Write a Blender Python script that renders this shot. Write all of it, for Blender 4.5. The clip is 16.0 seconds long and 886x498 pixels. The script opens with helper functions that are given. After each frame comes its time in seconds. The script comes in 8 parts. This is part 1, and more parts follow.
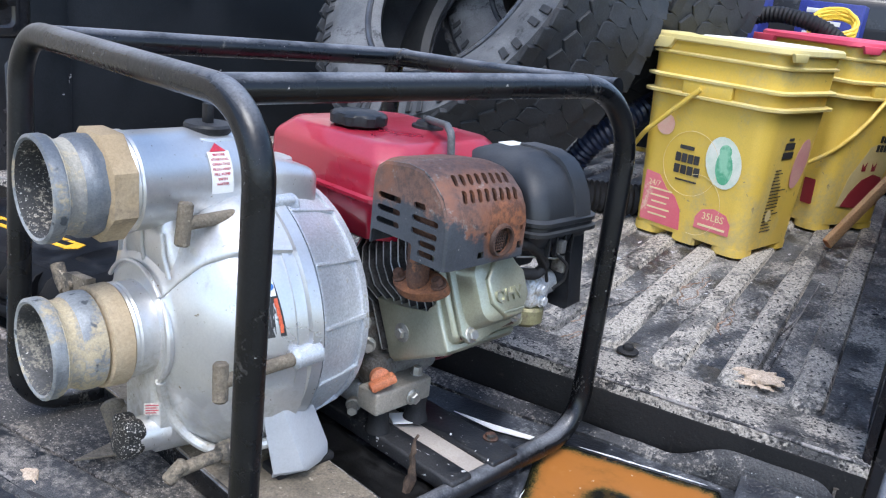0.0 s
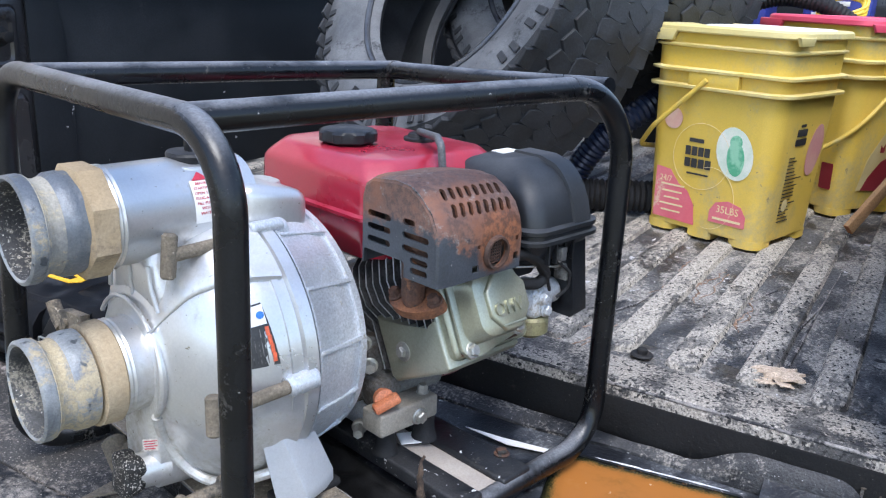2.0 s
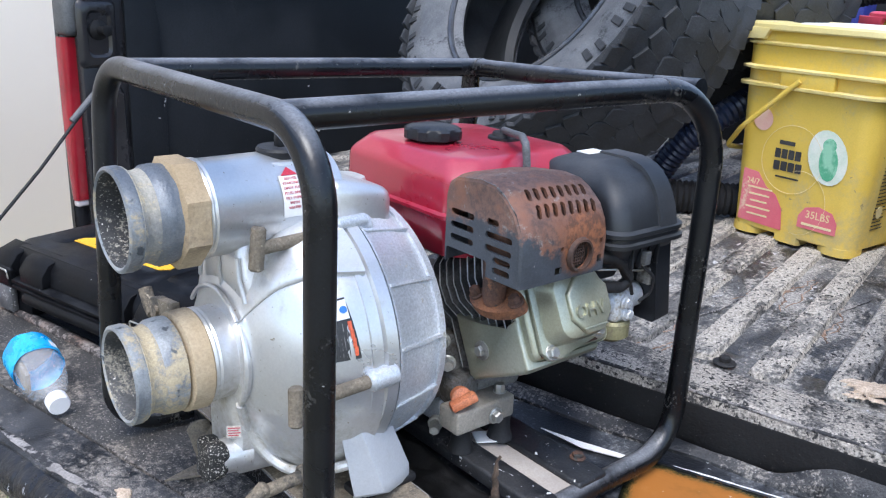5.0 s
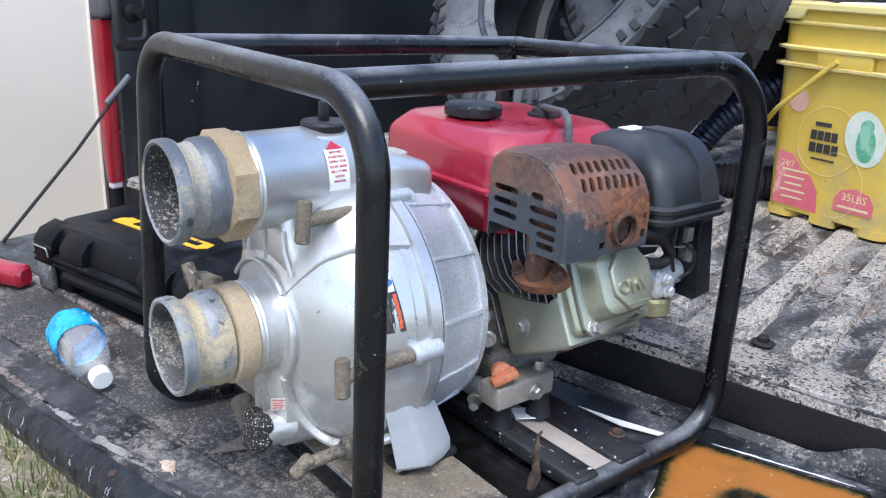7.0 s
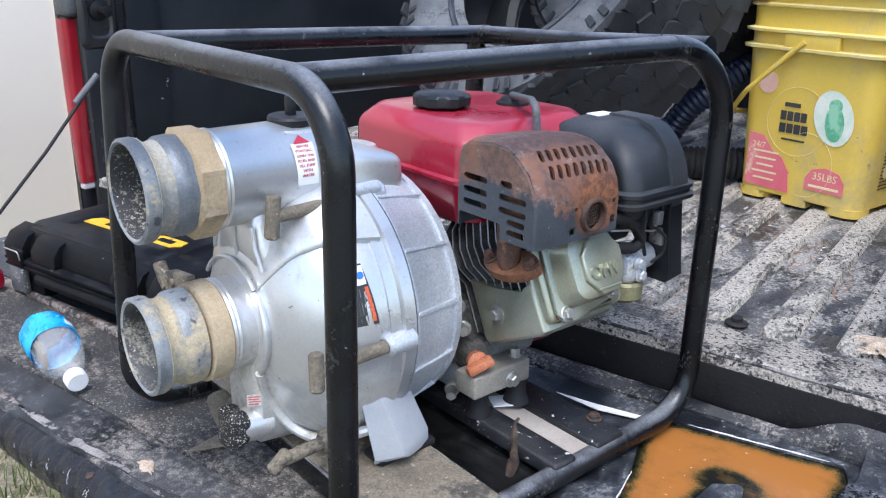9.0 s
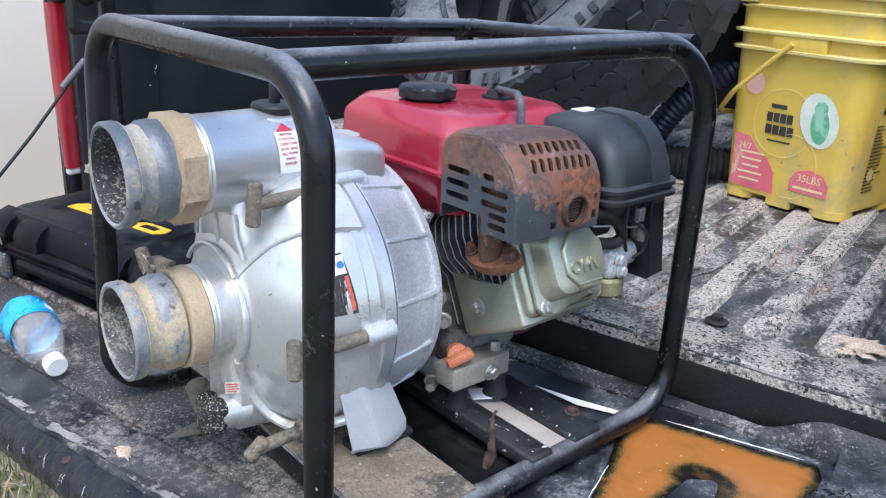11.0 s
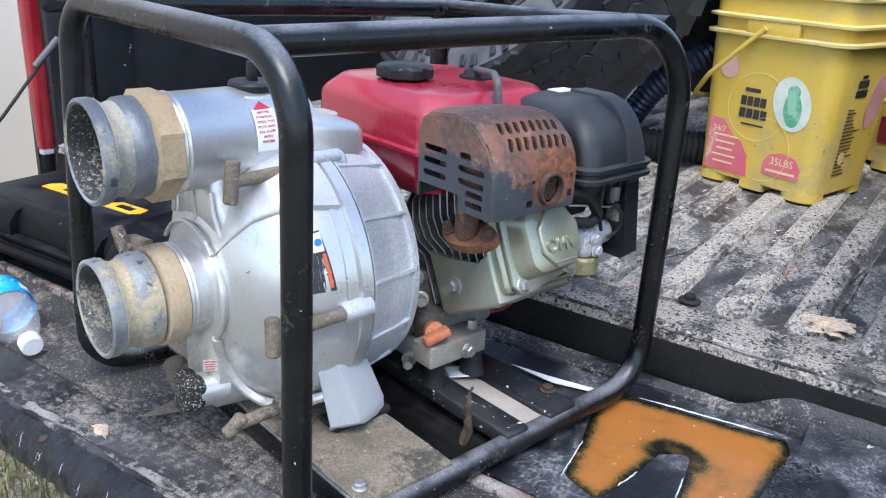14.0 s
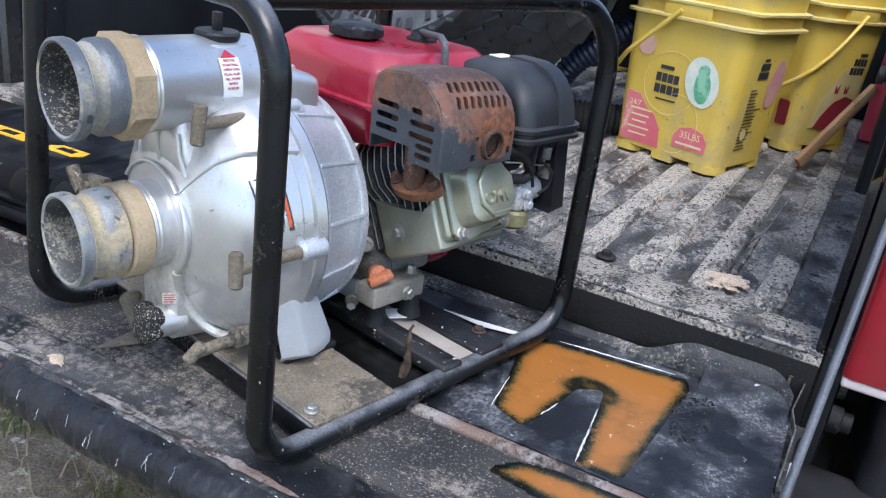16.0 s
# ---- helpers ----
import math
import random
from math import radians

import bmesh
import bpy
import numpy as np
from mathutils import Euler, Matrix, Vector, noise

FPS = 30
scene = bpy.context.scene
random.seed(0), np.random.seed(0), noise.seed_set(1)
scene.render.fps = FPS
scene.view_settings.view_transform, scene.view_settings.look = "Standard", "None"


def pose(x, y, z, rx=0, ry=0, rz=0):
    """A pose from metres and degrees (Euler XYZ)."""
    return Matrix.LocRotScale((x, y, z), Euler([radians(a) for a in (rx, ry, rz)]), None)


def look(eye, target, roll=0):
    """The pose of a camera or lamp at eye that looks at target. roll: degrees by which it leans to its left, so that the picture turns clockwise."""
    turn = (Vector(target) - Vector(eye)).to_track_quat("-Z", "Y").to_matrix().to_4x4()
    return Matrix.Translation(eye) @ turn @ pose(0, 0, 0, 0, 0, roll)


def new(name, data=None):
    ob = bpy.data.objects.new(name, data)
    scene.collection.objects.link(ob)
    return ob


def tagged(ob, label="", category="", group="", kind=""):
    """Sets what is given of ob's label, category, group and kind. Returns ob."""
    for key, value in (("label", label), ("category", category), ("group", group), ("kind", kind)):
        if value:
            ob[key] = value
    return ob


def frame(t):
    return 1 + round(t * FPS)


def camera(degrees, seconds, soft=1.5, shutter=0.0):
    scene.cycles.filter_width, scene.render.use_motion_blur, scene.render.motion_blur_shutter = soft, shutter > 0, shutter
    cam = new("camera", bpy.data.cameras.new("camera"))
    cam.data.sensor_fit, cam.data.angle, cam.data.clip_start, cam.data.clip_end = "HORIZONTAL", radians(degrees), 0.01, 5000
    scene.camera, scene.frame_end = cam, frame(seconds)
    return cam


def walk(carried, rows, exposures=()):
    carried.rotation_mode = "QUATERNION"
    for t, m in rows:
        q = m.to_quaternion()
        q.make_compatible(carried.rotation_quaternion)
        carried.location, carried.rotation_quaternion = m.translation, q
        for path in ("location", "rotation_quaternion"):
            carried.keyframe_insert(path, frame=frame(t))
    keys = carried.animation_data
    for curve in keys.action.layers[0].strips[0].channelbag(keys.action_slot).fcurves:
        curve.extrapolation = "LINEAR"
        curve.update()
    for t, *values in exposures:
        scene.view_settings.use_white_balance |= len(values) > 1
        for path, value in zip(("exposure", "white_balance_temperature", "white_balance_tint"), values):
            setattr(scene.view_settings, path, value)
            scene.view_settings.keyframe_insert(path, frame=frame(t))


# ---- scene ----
cam = camera(55.91, 16.0, soft=1.2)
# seconds; eye in metres; turn about x, y, z in degrees
PATH = [
    (0.0, 0.3786, -0.4231, 0.5093, 72.293, -6.362, 30.303),
    (0.5, 0.3895, -0.4011, 0.5101, 72.258, -4.750, 30.454),
    (1.0, 0.3931, -0.3915, 0.5148, 72.014, -3.667, 30.826),
    (1.5, 0.3917, -0.3982, 0.5147, 72.222, -3.238, 31.277),
    (2.0, 0.3939, -0.3877, 0.5157, 72.531, -2.579, 31.036),
    (2.5, 0.3885, -0.4003, 0.5161, 72.409, -1.709, 31.973),
    (3.0, 0.3960, -0.4055, 0.5195, 72.704, 0.221, 32.919),
    (3.5, 0.3938, -0.4079, 0.5181, 72.953, 0.047, 33.603),
    (4.0, 0.3903, -0.4041, 0.5153, 72.696, -1.392, 34.793),
    (4.5, 0.3962, -0.3921, 0.5184, 72.194, -2.145, 35.423),
    (5.0, 0.3851, -0.3911, 0.5190, 71.941, -2.687, 36.323),
    (7.5, 0.3713, -0.4108, 0.5034, 70.914, -2.209, 37.774),
    (8.0, 0.3738, -0.4105, 0.5046, 70.606, -1.563, 37.118),
    (8.5, 0.3746, -0.4061, 0.5005, 70.379, -1.081, 36.496),
    (9.0, 0.3800, -0.4036, 0.5060, 70.555, -1.162, 35.914),
    (9.5, 0.3828, -0.4027, 0.5045, 70.730, -1.434, 35.761),
    (10.0, 0.3873, -0.3993, 0.5029, 70.488, -2.029, 35.844),
    (12.5, 0.3882, -0.4051, 0.5036, 69.879, -3.114, 35.203),
    (13.0, 0.3863, -0.4038, 0.4993, 69.488, -3.289, 34.625),
    (13.5, 0.3888, -0.4087, 0.5011, 69.343, -3.646, 34.549),
    (14.0, 0.3931, -0.4080, 0.4998, 69.282, -3.160, 34.212),
    (14.5, 0.4195, -0.4324, 0.4982, 69.255, -3.316, 34.089),
    (15.0, 0.4462, -0.4632, 0.4998, 68.470, -3.486, 33.915),
    (15.5, 0.4212, -0.4804, 0.5066, 67.853, -5.238, 31.088),
    (16.0, 0.4022, -0.4926, 0.5037, 67.526, -7.125, 29.112),
]
walk(cam, [(t, pose(x, y, z, rx, ry, rz)) for t, x, y, z, rx, ry, rz in PATH], exposures=((0.0, 1.437), (14.8, 1.437), (16.0, 1.287)))

# ---- light: bright overcast sky, a broad soft sun ----
world = bpy.data.worlds.new("sky")
scene.world = world
world.use_nodes = True
wn, wl = world.node_tree.nodes, world.node_tree.links
sky = wn.new("ShaderNodeTexSky")
sky.sky_type, sky.sun_disc = "NISHITA", False
sky.sun_elevation, sky.sun_rotation = radians(62), radians(150)
sky.air_density, sky.dust_density, sky.ozone_density = 1.0, 1.6, 1.5
wn["Background"].inputs["Strength"].default_value = 0.15
wl.new(sky.outputs["Color"], wn["Background"].inputs["Color"])
sun = new("sun", bpy.data.lights.new("sun", "SUN"))
sun.data.energy, sun.data.angle, sun.data.color = 0.99, radians(26), (0.98, 0.99, 1.0)
sun.matrix_world = look((1.45, -2.1, 4.9), (0, 0, 0))
scene.view_settings.use_white_balance = True
scene.view_settings.white_balance_temperature = 6350

# ---- mesh tools ----
def finish(name, bm, material, angle=35):
    me = bpy.data.meshes.new(name)
    bmesh.ops.recalc_face_normals(bm, faces=bm.faces)
    bm.to_mesh(me)
    bm.free()
    for p in me.polygons:
        p.use_smooth = True
    me.set_sharp_from_angle(angle=radians(angle))
    for m in material if isinstance(material, (list, tuple)) else (material,):
        me.materials.append(m)
    return me


def part(name, bm, material, parent, label="", at=None, angle=35):
    """One mesh under a thing or under a part."""
    ob = new(name, finish(name, bm, material, angle))
    ob.parent = parent
    if at is not None:
        ob.matrix_basis = at
    return tagged(ob, label)


def thing(name, m, label, category, group="", kind=""):
    ob = new(name)
    ob.empty_display_size = 0.05
    ob.matrix_basis = m
    return tagged(ob, label, category, group, kind)


def bm_new():
    return bmesh.new()


def box(bm, lo, hi, bevel=0.0, seg=2, m=None):
    """A box between two corners, with rounded edges."""
    lo, hi = Vector(lo), Vector(hi)
    r = bmesh.ops.create_cube(bm, size=1.0)
    vs = r["verts"]
    bmesh.ops.scale(bm, vec=hi - lo, verts=vs)
    bmesh.ops.translate(bm, vec=(lo + hi) / 2, verts=vs)
    if bevel > 0:
        es = list({e for v in vs for e in v.link_edges})
        r = bmesh.ops.bevel(bm, geom=es, offset=bevel, segments=seg, affect="EDGES", profile=0.5)
        vs = list({v for f in r["faces"] for v in f.verts} | {v for v in vs if v.is_valid})
    if m is not None:
        bmesh.ops.transform(bm, matrix=m, verts=vs)
    return vs


def frame_of(d):
    d = Vector(d).normalized()
    s = Vector((0, 0, 1)) if abs(d.z) < 0.9 else Vector((1, 0, 0))
    x = s.cross(d).normalized()
    return x, d.cross(x).normalized(), d


def rings(bm, loops, closed=False, cap=True):
    """Skin a row of vertex loops of equal length."""
    vs = [[bm.verts.new(p) for p in lp] for lp in loops]
    n = len(vs[0])
    for i in range(len(vs) - (0 if closed else 1)):
        a, b = vs[i], vs[(i + 1) % len(vs)]
        for j in range(n):
            k = (j + 1) % n
            bm.faces.new((a[j], a[k], b[k], b[j]))
    if cap and not closed:
        bm.faces.new(vs[0])
        bm.faces.new(vs[-1][::-1])
    return [v for lp in vs for v in lp]


def fillet(points, radius, n=7):
    """A polyline with its inner corners rounded; radius: one number or one a corner."""
    pts = [Vector(p) for p in points]
    out = [pts[0]]
    for i in range(1, len(pts) - 1):
        rad = radius[i - 1] if isinstance(radius, (list, tuple)) else radius
        p, q, r = pts[i - 1], pts[i], pts[i + 1]
        u, v = (p - q).normalized(), (r - q).normalized()
        a = u.angle(v)
        if a > 3.1:
            out.append(q)
            continue
        t = min(rad / math.tan(a / 2), (p - q).length * 0.49, (r - q).length * 0.49)
        rad = t * math.tan(a / 2)
        c = q + (u + v).normalized() * (rad / math.sin(a / 2))
        s, e = (q + u * t - c).normalized(), (q + v * t - c).normalized()
        for k in range(n + 1):
            out.append(c + s.slerp(e, k / n) * rad)
    out.append(pts[-1])
    return out


def sweep(bm, path, r, seg=16, cap=True, flat=None):
    """A round bar along a polyline. r: a number, or a function of the share of the way."""
    path = [Vector(p) for p in path]
    t0 = (path[1] - path[0]).normalized()
    x, y, _ = frame_of(t0)
    loops = []
    for i, p in enumerate(path):
        t = (path[min(i + 1, len(path) - 1)] - path[max(i - 1, 0)]).normalized()
        q = t0.rotation_difference(t)
        x, y, t0 = q @ x, q @ y, t
        rr = r(i / (len(path) - 1)) if callable(r) else r
        loops.append([p + (x * math.cos(a) + y * math.sin(a)) * rr for a in (2 * math.pi * k / seg for k in range(seg))])
    return rings(bm, loops, cap=cap)


def turned(bm, profile, origin, axis, seg=48, cap=True, sides=None):
    """A body of revolution: profile rows of (along the axis, radius)."""
    x, y, d = frame_of(axis)
    o = Vector(origin)
    loops = []
    for h, r in profile:
        loops.append([o + d * h + (x * math.cos(a) + y * math.sin(a)) * r for a in (2 * math.pi * (k + 0.5) / seg for k in range(seg))])
    return rings(bm, loops, cap=cap)


def rod(bm, p, q, r, seg=14):
    p, q = Vector(p), Vector(q)
    ln = (q - p).length
    e = min(r * 0.3, ln * 0.2)
    return turned(bm, [(0, r - e), (e, r), (ln - e, r), (ln, r - e)], p, q - p, seg)


def prism(bm, outline, h0, h1, m=None, bevel=0.0, seg=2):
    """A plate: a 2D outline (x, y) drawn from z = h0 to h1, then moved by m."""
    a = [bm.verts.new((x, y, h0)) for x, y in outline]
    b = [bm.verts.new((x, y, h1)) for x, y in outline]
    n = len(a)
    fs = [bm.faces.new(a[::-1]), bm.faces.new(b)]
    for i in range(n):
        fs.append(bm.faces.new((a[i], a[(i + 1) % n], b[(i + 1) % n], b[i])))
    vs = a + b
    if bevel > 0:
        es = list(fs[0].edges) + list(fs[1].edges)
        r = bmesh.ops.bevel(bm, geom=es, offset=bevel, segments=seg, affect="EDGES", profile=0.5)
        vs = list({v for f in r["faces"] for v in f.verts} | {v for v in vs if v.is_valid})
    if m is not None:
        bmesh.ops.transform(bm, matrix=m, verts=vs)
    return vs


def round_rect(w, d, r, n=5, cx=0.0, cy=0.0):
    out = []
    for sx, sy, a0 in ((1, 1, 0), (-1, 1, 90), (-1, -1, 180), (1, -1, 270)):
        for k in range(n + 1):
            a = radians(a0 + 90 * k / n)
            out.append((cx + sx * (w / 2 - r) + r * math.cos(a), cy + sy * (d / 2 - r) + r * math.sin(a)))
    return out


def hexbolt(bm, at, axis, r=0.006, h=0.005, washer=True):
    o, d = Vector(at), Vector(axis).normalized()
    if washer:
        turned(bm, [(0, r * 1.25), (h * 0.25, r * 1.35), (h * 0.35, r * 1.2)], o, d, 16)
    turned(bm, [(h * 0.2, r * 0.98), (h * 0.9, r), (h * 1.1, r * 0.8)], o, d, 6)
    return bm


def axes(origin, x, y):
    """A matrix with its x and y along the given ways."""
    x = Vector(x).normalized()
    z = x.cross(Vector(y)).normalized()
    y = z.cross(x)
    m = Matrix((x, y, z)).transposed().to_4x4()
    m.translation = origin
    return m


def words(name, text, size, material, parent, at, extrude=0.0002, align="CENTER", spacing=1.0, line=1.0):
    """Raised or printed lettering in the built-in font, as a mesh."""
    cu = bpy.data.curves.new(name, "FONT")
    cu.body, cu.size, cu.extrude, cu.align_x, cu.align_y = text, size, extrude, align, "CENTER"
    cu.space_character, cu.space_line, cu.resolution_u = spacing, line, 2
    tmp = bpy.data.objects.new(name, cu)
    me = bpy.data.meshes.new_from_object(tmp)
    bpy.data.objects.remove(tmp)
    me.materials.clear()
    me.materials.append(material)
    ob = new(name, me)
    ob.parent, ob.matrix_basis = parent, at
    return ob


# ---- materials ----
def surface(name, a, b, rough=(0.4, 0.6), metal=0.0, scale=12.0, detail=6.0, cut=(0.35, 0.65), stretch=(1, 1, 1), bump=0.1, grain=180.0,
            dirt=None, dirt_scale=5.0, dirt_cut=(0.55, 0.7), dirt_rough=0.9, speck=None, speck_scale=90.0, speck_cut=(0.70, 0.72), coat=0.0, alpha=1.0, each=0.0, fleck=0.35, fleck_scale=420.0, spec=0.5, vary=False, powder=0.35, dust_sheen=None, sheen_cut=(0.35, 0.6), sheen_up=(0.1, 0.95), sheen_rough=0.7):
    """Two colours mixed by noise, a layer of dirt over it, small specks, and relief at two scales."""
    m = bpy.data.materials.new(name)
    m.use_nodes = True
    n, l = m.node_tree.nodes, m.node_tree.links
    bsdf = n["Principled BSDF"]
    co = n.new("ShaderNodeTexCoord")
    mp = n.new("ShaderNodeMapping")
    mp.inputs["Scale"].default_value = stretch
    l.new(co.outputs["Object"], mp.inputs["Vector"])
    if vary:
        # alike pieces take their pattern from different places
        oi = n.new("ShaderNodeObjectInfo")
        sc = n.new("ShaderNodeMath")
        sc.operation = "MULTIPLY"
        sc.inputs[1].default_value = 60.0
        l.new(oi.outputs["Random"], sc.inputs[0])
        l.new(sc.outputs["Value"], mp.inputs["Location"])

    def noise_node(s, d, r=0.55, dist=0.0):
        t = n.new("ShaderNodeTexNoise")
        t.inputs["Scale"].default_value, t.inputs["Detail"].default_value = s, d
        t.inputs["Roughness"].default_value, t.inputs["Distortion"].default_value = r, dist
        l.new(mp.outputs["Vector"], t.inputs["Vector"])
        return t

    def ramp(src, lo, hi):
        t = n.new("ShaderNodeMapRange")
        t.interpolation_type = "SMOOTHSTEP"
        t.inputs["From Min"].default_value, t.inputs["From Max"].default_value = lo, hi
        l.new(src, t.inputs["Value"])
        return t.outputs["Result"]

    def mix(fac, x, y):
        t = n.new("ShaderNodeMix")
        t.data_type = "RGBA"
        l.new(fac, t.inputs["Factor"])
        for k, v in ((6, x), (7, y)):
            if isinstance(v, tuple):
                t.inputs[k].default_value = (*v, 1)
            else:
                l.new(v, t.inputs[k])
        return t.outputs[2]

    def fmix(fac, x, y):
        t = n.new("ShaderNodeMix")
        l.new(fac, t.inputs["Factor"])
        for k, v in ((2, x), (3, y)):
            if isinstance(v, (int, float)):
                t.inputs[k].default_value = v
            else:
                l.new(v, t.inputs[k])
        return t.outputs[0]

    base = noise_node(scale, detail, 0.6, 0.3)
    f = ramp(base.outputs["Fac"], *cut)
    col, rgh = mix(f, a, b), fmix(f, rough[0], rough[1])
    met = None
    if dirt:
        # broken, powdery edges: the large patches eaten by a fine noise
        pw = n.new("ShaderNodeMath")
        pw.operation = "MULTIPLY_ADD"
        l.new(noise_node(dirt_scale * 16, 5.0, 0.7).outputs["Fac"], pw.inputs[0])
        pw.inputs[1].default_value = powder
        sh = n.new("ShaderNodeMath")
        sh.operation = "ADD"
        sh.inputs[1].default_value = -0.5 * powder
        l.new(noise_node(dirt_scale, 8.0, 0.68, 0.4).outputs["Fac"], sh.inputs[0])
        l.new(sh.outputs["Value"], pw.inputs[2])
        d = ramp(pw.outputs["Value"], *dirt_cut)
        col, rgh = mix(d, col, dirt), fmix(d, rgh, dirt_rough)
        if metal:
            met = fmix(d, metal, 0.0)
    if dust_sheen:
        # dust and sky sheen painted into the colour of upward faces, in patches
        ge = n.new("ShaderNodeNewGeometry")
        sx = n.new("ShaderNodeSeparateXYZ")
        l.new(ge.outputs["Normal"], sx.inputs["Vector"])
        up = ramp(sx.outputs["Z"], *sheen_up)
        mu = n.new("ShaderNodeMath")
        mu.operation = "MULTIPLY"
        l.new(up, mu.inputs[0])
        l.new(ramp(noise_node(scale * 1.7, 8.0, 0.65, 0.3).outputs["Fac"], *sheen_cut), mu.inputs[1])
        col, rgh = mix(mu.outputs["Value"], col, dust_sheen), fmix(mu.outputs["Value"], rgh, sheen_rough)
    if speck:
        s = ramp(noise_node(speck_scale, 3.0, 0.5).outputs["Fac"], *speck_cut)
        col = mix(s, col, speck)
        rgh = fmix(s, rgh, 0.8)
    if each:
        info = n.new("ShaderNodeObjectInfo")
        hs = n.new("ShaderNodeHueSaturation")
        l.new(ramp(info.outputs["Random"], -1.0 / max(each, 0.01) + 1, 1.0), hs.inputs["Value"])
        l.new(col, hs.inputs["Color"])
        col = hs.outputs["Color"]
    if fleck:
        # fine grain in the colour
        fl = n.new("ShaderNodeTexNoise")
        fl.inputs["Scale"].default_value, fl.inputs["Detail"].default_value, fl.inputs["Roughness"].default_value = fleck_scale, 3.0, 0.7
        l.new(co.outputs["Object"], fl.inputs["Vector"])
        fr = n.new("ShaderNodeMapRange")
        fr.inputs["From Min"].default_value, fr.inputs["From Max"].default_value = 0.3, 0.7
        fr.inputs["To Min"].default_value, fr.inputs["To Max"].default_value = 1 - fleck, 1 + fleck
        l.new(fl.outputs["Fac"], fr.inputs["Value"])
        hv = n.new("ShaderNodeHueSaturation")
        l.new(fr.outputs["Result"], hv.inputs["Value"])
        l.new(col, hv.inputs["Color"])
        col = hv.outputs["Color"]
    l.new(col, bsdf.inputs["Base Color"])
    l.new(rgh, bsdf.inputs["Roughness"])
    if met is not None:
        l.new(met, bsdf.inputs["Metallic"])
    else:
        bsdf.inputs["Metallic"].default_value = metal
    bsdf.inputs["Specular IOR Level"].default_value = spec
    bsdf.inputs["Coat Weight"].default_value = coat
    bsdf.inputs["Alpha"].default_value = alpha
    if bump:
        g = noise_node(grain, 4.0, 0.6)
        add = n.new("ShaderNodeMath")
        add.operation = "MULTIPLY_ADD"
        l.new(base.outputs["Fac"], add.inputs[0])
        add.inputs[1].default_value = 0.6
        l.new(g.outputs["Fac"], add.inputs[2])
        bp = n.new("ShaderNodeBump")
        bp.inputs["Strength"].default_value, bp.inputs["Distance"].default_value = bump, 0.002
        l.new(add.outputs["Value"], bp.inputs["Height"])
        l.new(bp.outputs["Normal"], bsdf.inputs["Normal"])
    return m


# the pale tops paint in the sky's highlight on the dusty tubes
CAGE = surface("black_tube_paint", (0.003, 0.0034, 0.0042), (0.0065, 0.0073, 0.009), (0.2, 0.34), scale=12, detail=9, bump=0.15, dirt=(0.06, 0.057, 0.052), dirt_scale=15, dirt_cut=(0.62, 0.72), dirt_rough=0.55, speck=(0.3, 0.29, 0.28), speck_scale=190, speck_cut=(0.725, 0.745), fleck=0.4, spec=0.4, powder=0.7, dust_sheen=(0.16, 0.165, 0.178), sheen_cut=(0.26, 0.6), sheen_up=(0.42, 1.0), sheen_rough=0.45)
SILVER = surface("silver_paint", (0.55, 0.558, 0.572), (0.65, 0.65, 0.645), (0.27, 0.36), metal=0.72, scale=6, bump=0.03, grain=400, dirt=(0.33, 0.3, 0.225), dirt_scale=6, dirt_cut=(0.53, 0.8), speck=(0.27, 0.235, 0.17), speck_scale=230, speck_cut=(0.69, 0.76), fleck=0.05)
CAST = surface("cast_aluminium", (0.5, 0.53, 0.57), (0.64, 0.66, 0.685), (0.36, 0.5), metal=0.5, scale=10, bump=0.2, grain=500, dirt=(0.34, 0.31, 0.25), dirt_scale=9, dirt_cut=(0.57, 0.74), speck=(0.6, 0.58, 0.54), speck_scale=220, speck_cut=(0.66, 0.7), fleck=0.22, powder=0.7)
CAMLOCK = surface("weathered_camlock", (0.13, 0.145, 0.165), (0.33, 0.345, 0.35), (0.42, 0.65), metal=0.35, scale=13, detail=9, cut=(0.36, 0.62), bump=0.4, grain=260, dirt=(0.4, 0.335, 0.225), dirt_scale=11, dirt_cut=(0.5, 0.62), speck=(0.08, 0.09, 0.1), speck_scale=80, speck_cut=(0.63, 0.71), fleck=0.18, powder=0.4)
# near-black inside the port, with pale flecks and tan patches
BORE = surface("dark_flecked_bore", (0.012, 0.013, 0.015), (0.05, 0.05, 0.052), (0.6, 0.85), metal=0.1, scale=18, bump=0.4, dirt=(0.33, 0.3, 0.25), dirt_scale=16, dirt_cut=(0.54, 0.66), speck=(0.42, 0.41, 0.38), speck_scale=620, speck_cut=(0.63, 0.68), fleck=0.5, powder=0.9)
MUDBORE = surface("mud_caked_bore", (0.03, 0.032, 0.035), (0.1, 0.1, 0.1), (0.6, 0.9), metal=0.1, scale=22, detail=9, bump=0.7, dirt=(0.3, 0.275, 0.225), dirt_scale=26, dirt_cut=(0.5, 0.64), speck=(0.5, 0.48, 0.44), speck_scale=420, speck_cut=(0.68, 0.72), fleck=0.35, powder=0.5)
MUDBAND = surface("groove_mud", (0.2, 0.2, 0.195), (0.33, 0.31, 0.26), (0.6, 0.85), scale=16, detail=9, bump=0.4, grain=260, dirt=(0.44, 0.365, 0.24), dirt_scale=12, dirt_cut=(0.42, 0.56), speck=(0.09, 0.09, 0.095), speck_scale=80, speck_cut=(0.64, 0.71), fleck=0.2, powder=0.5)
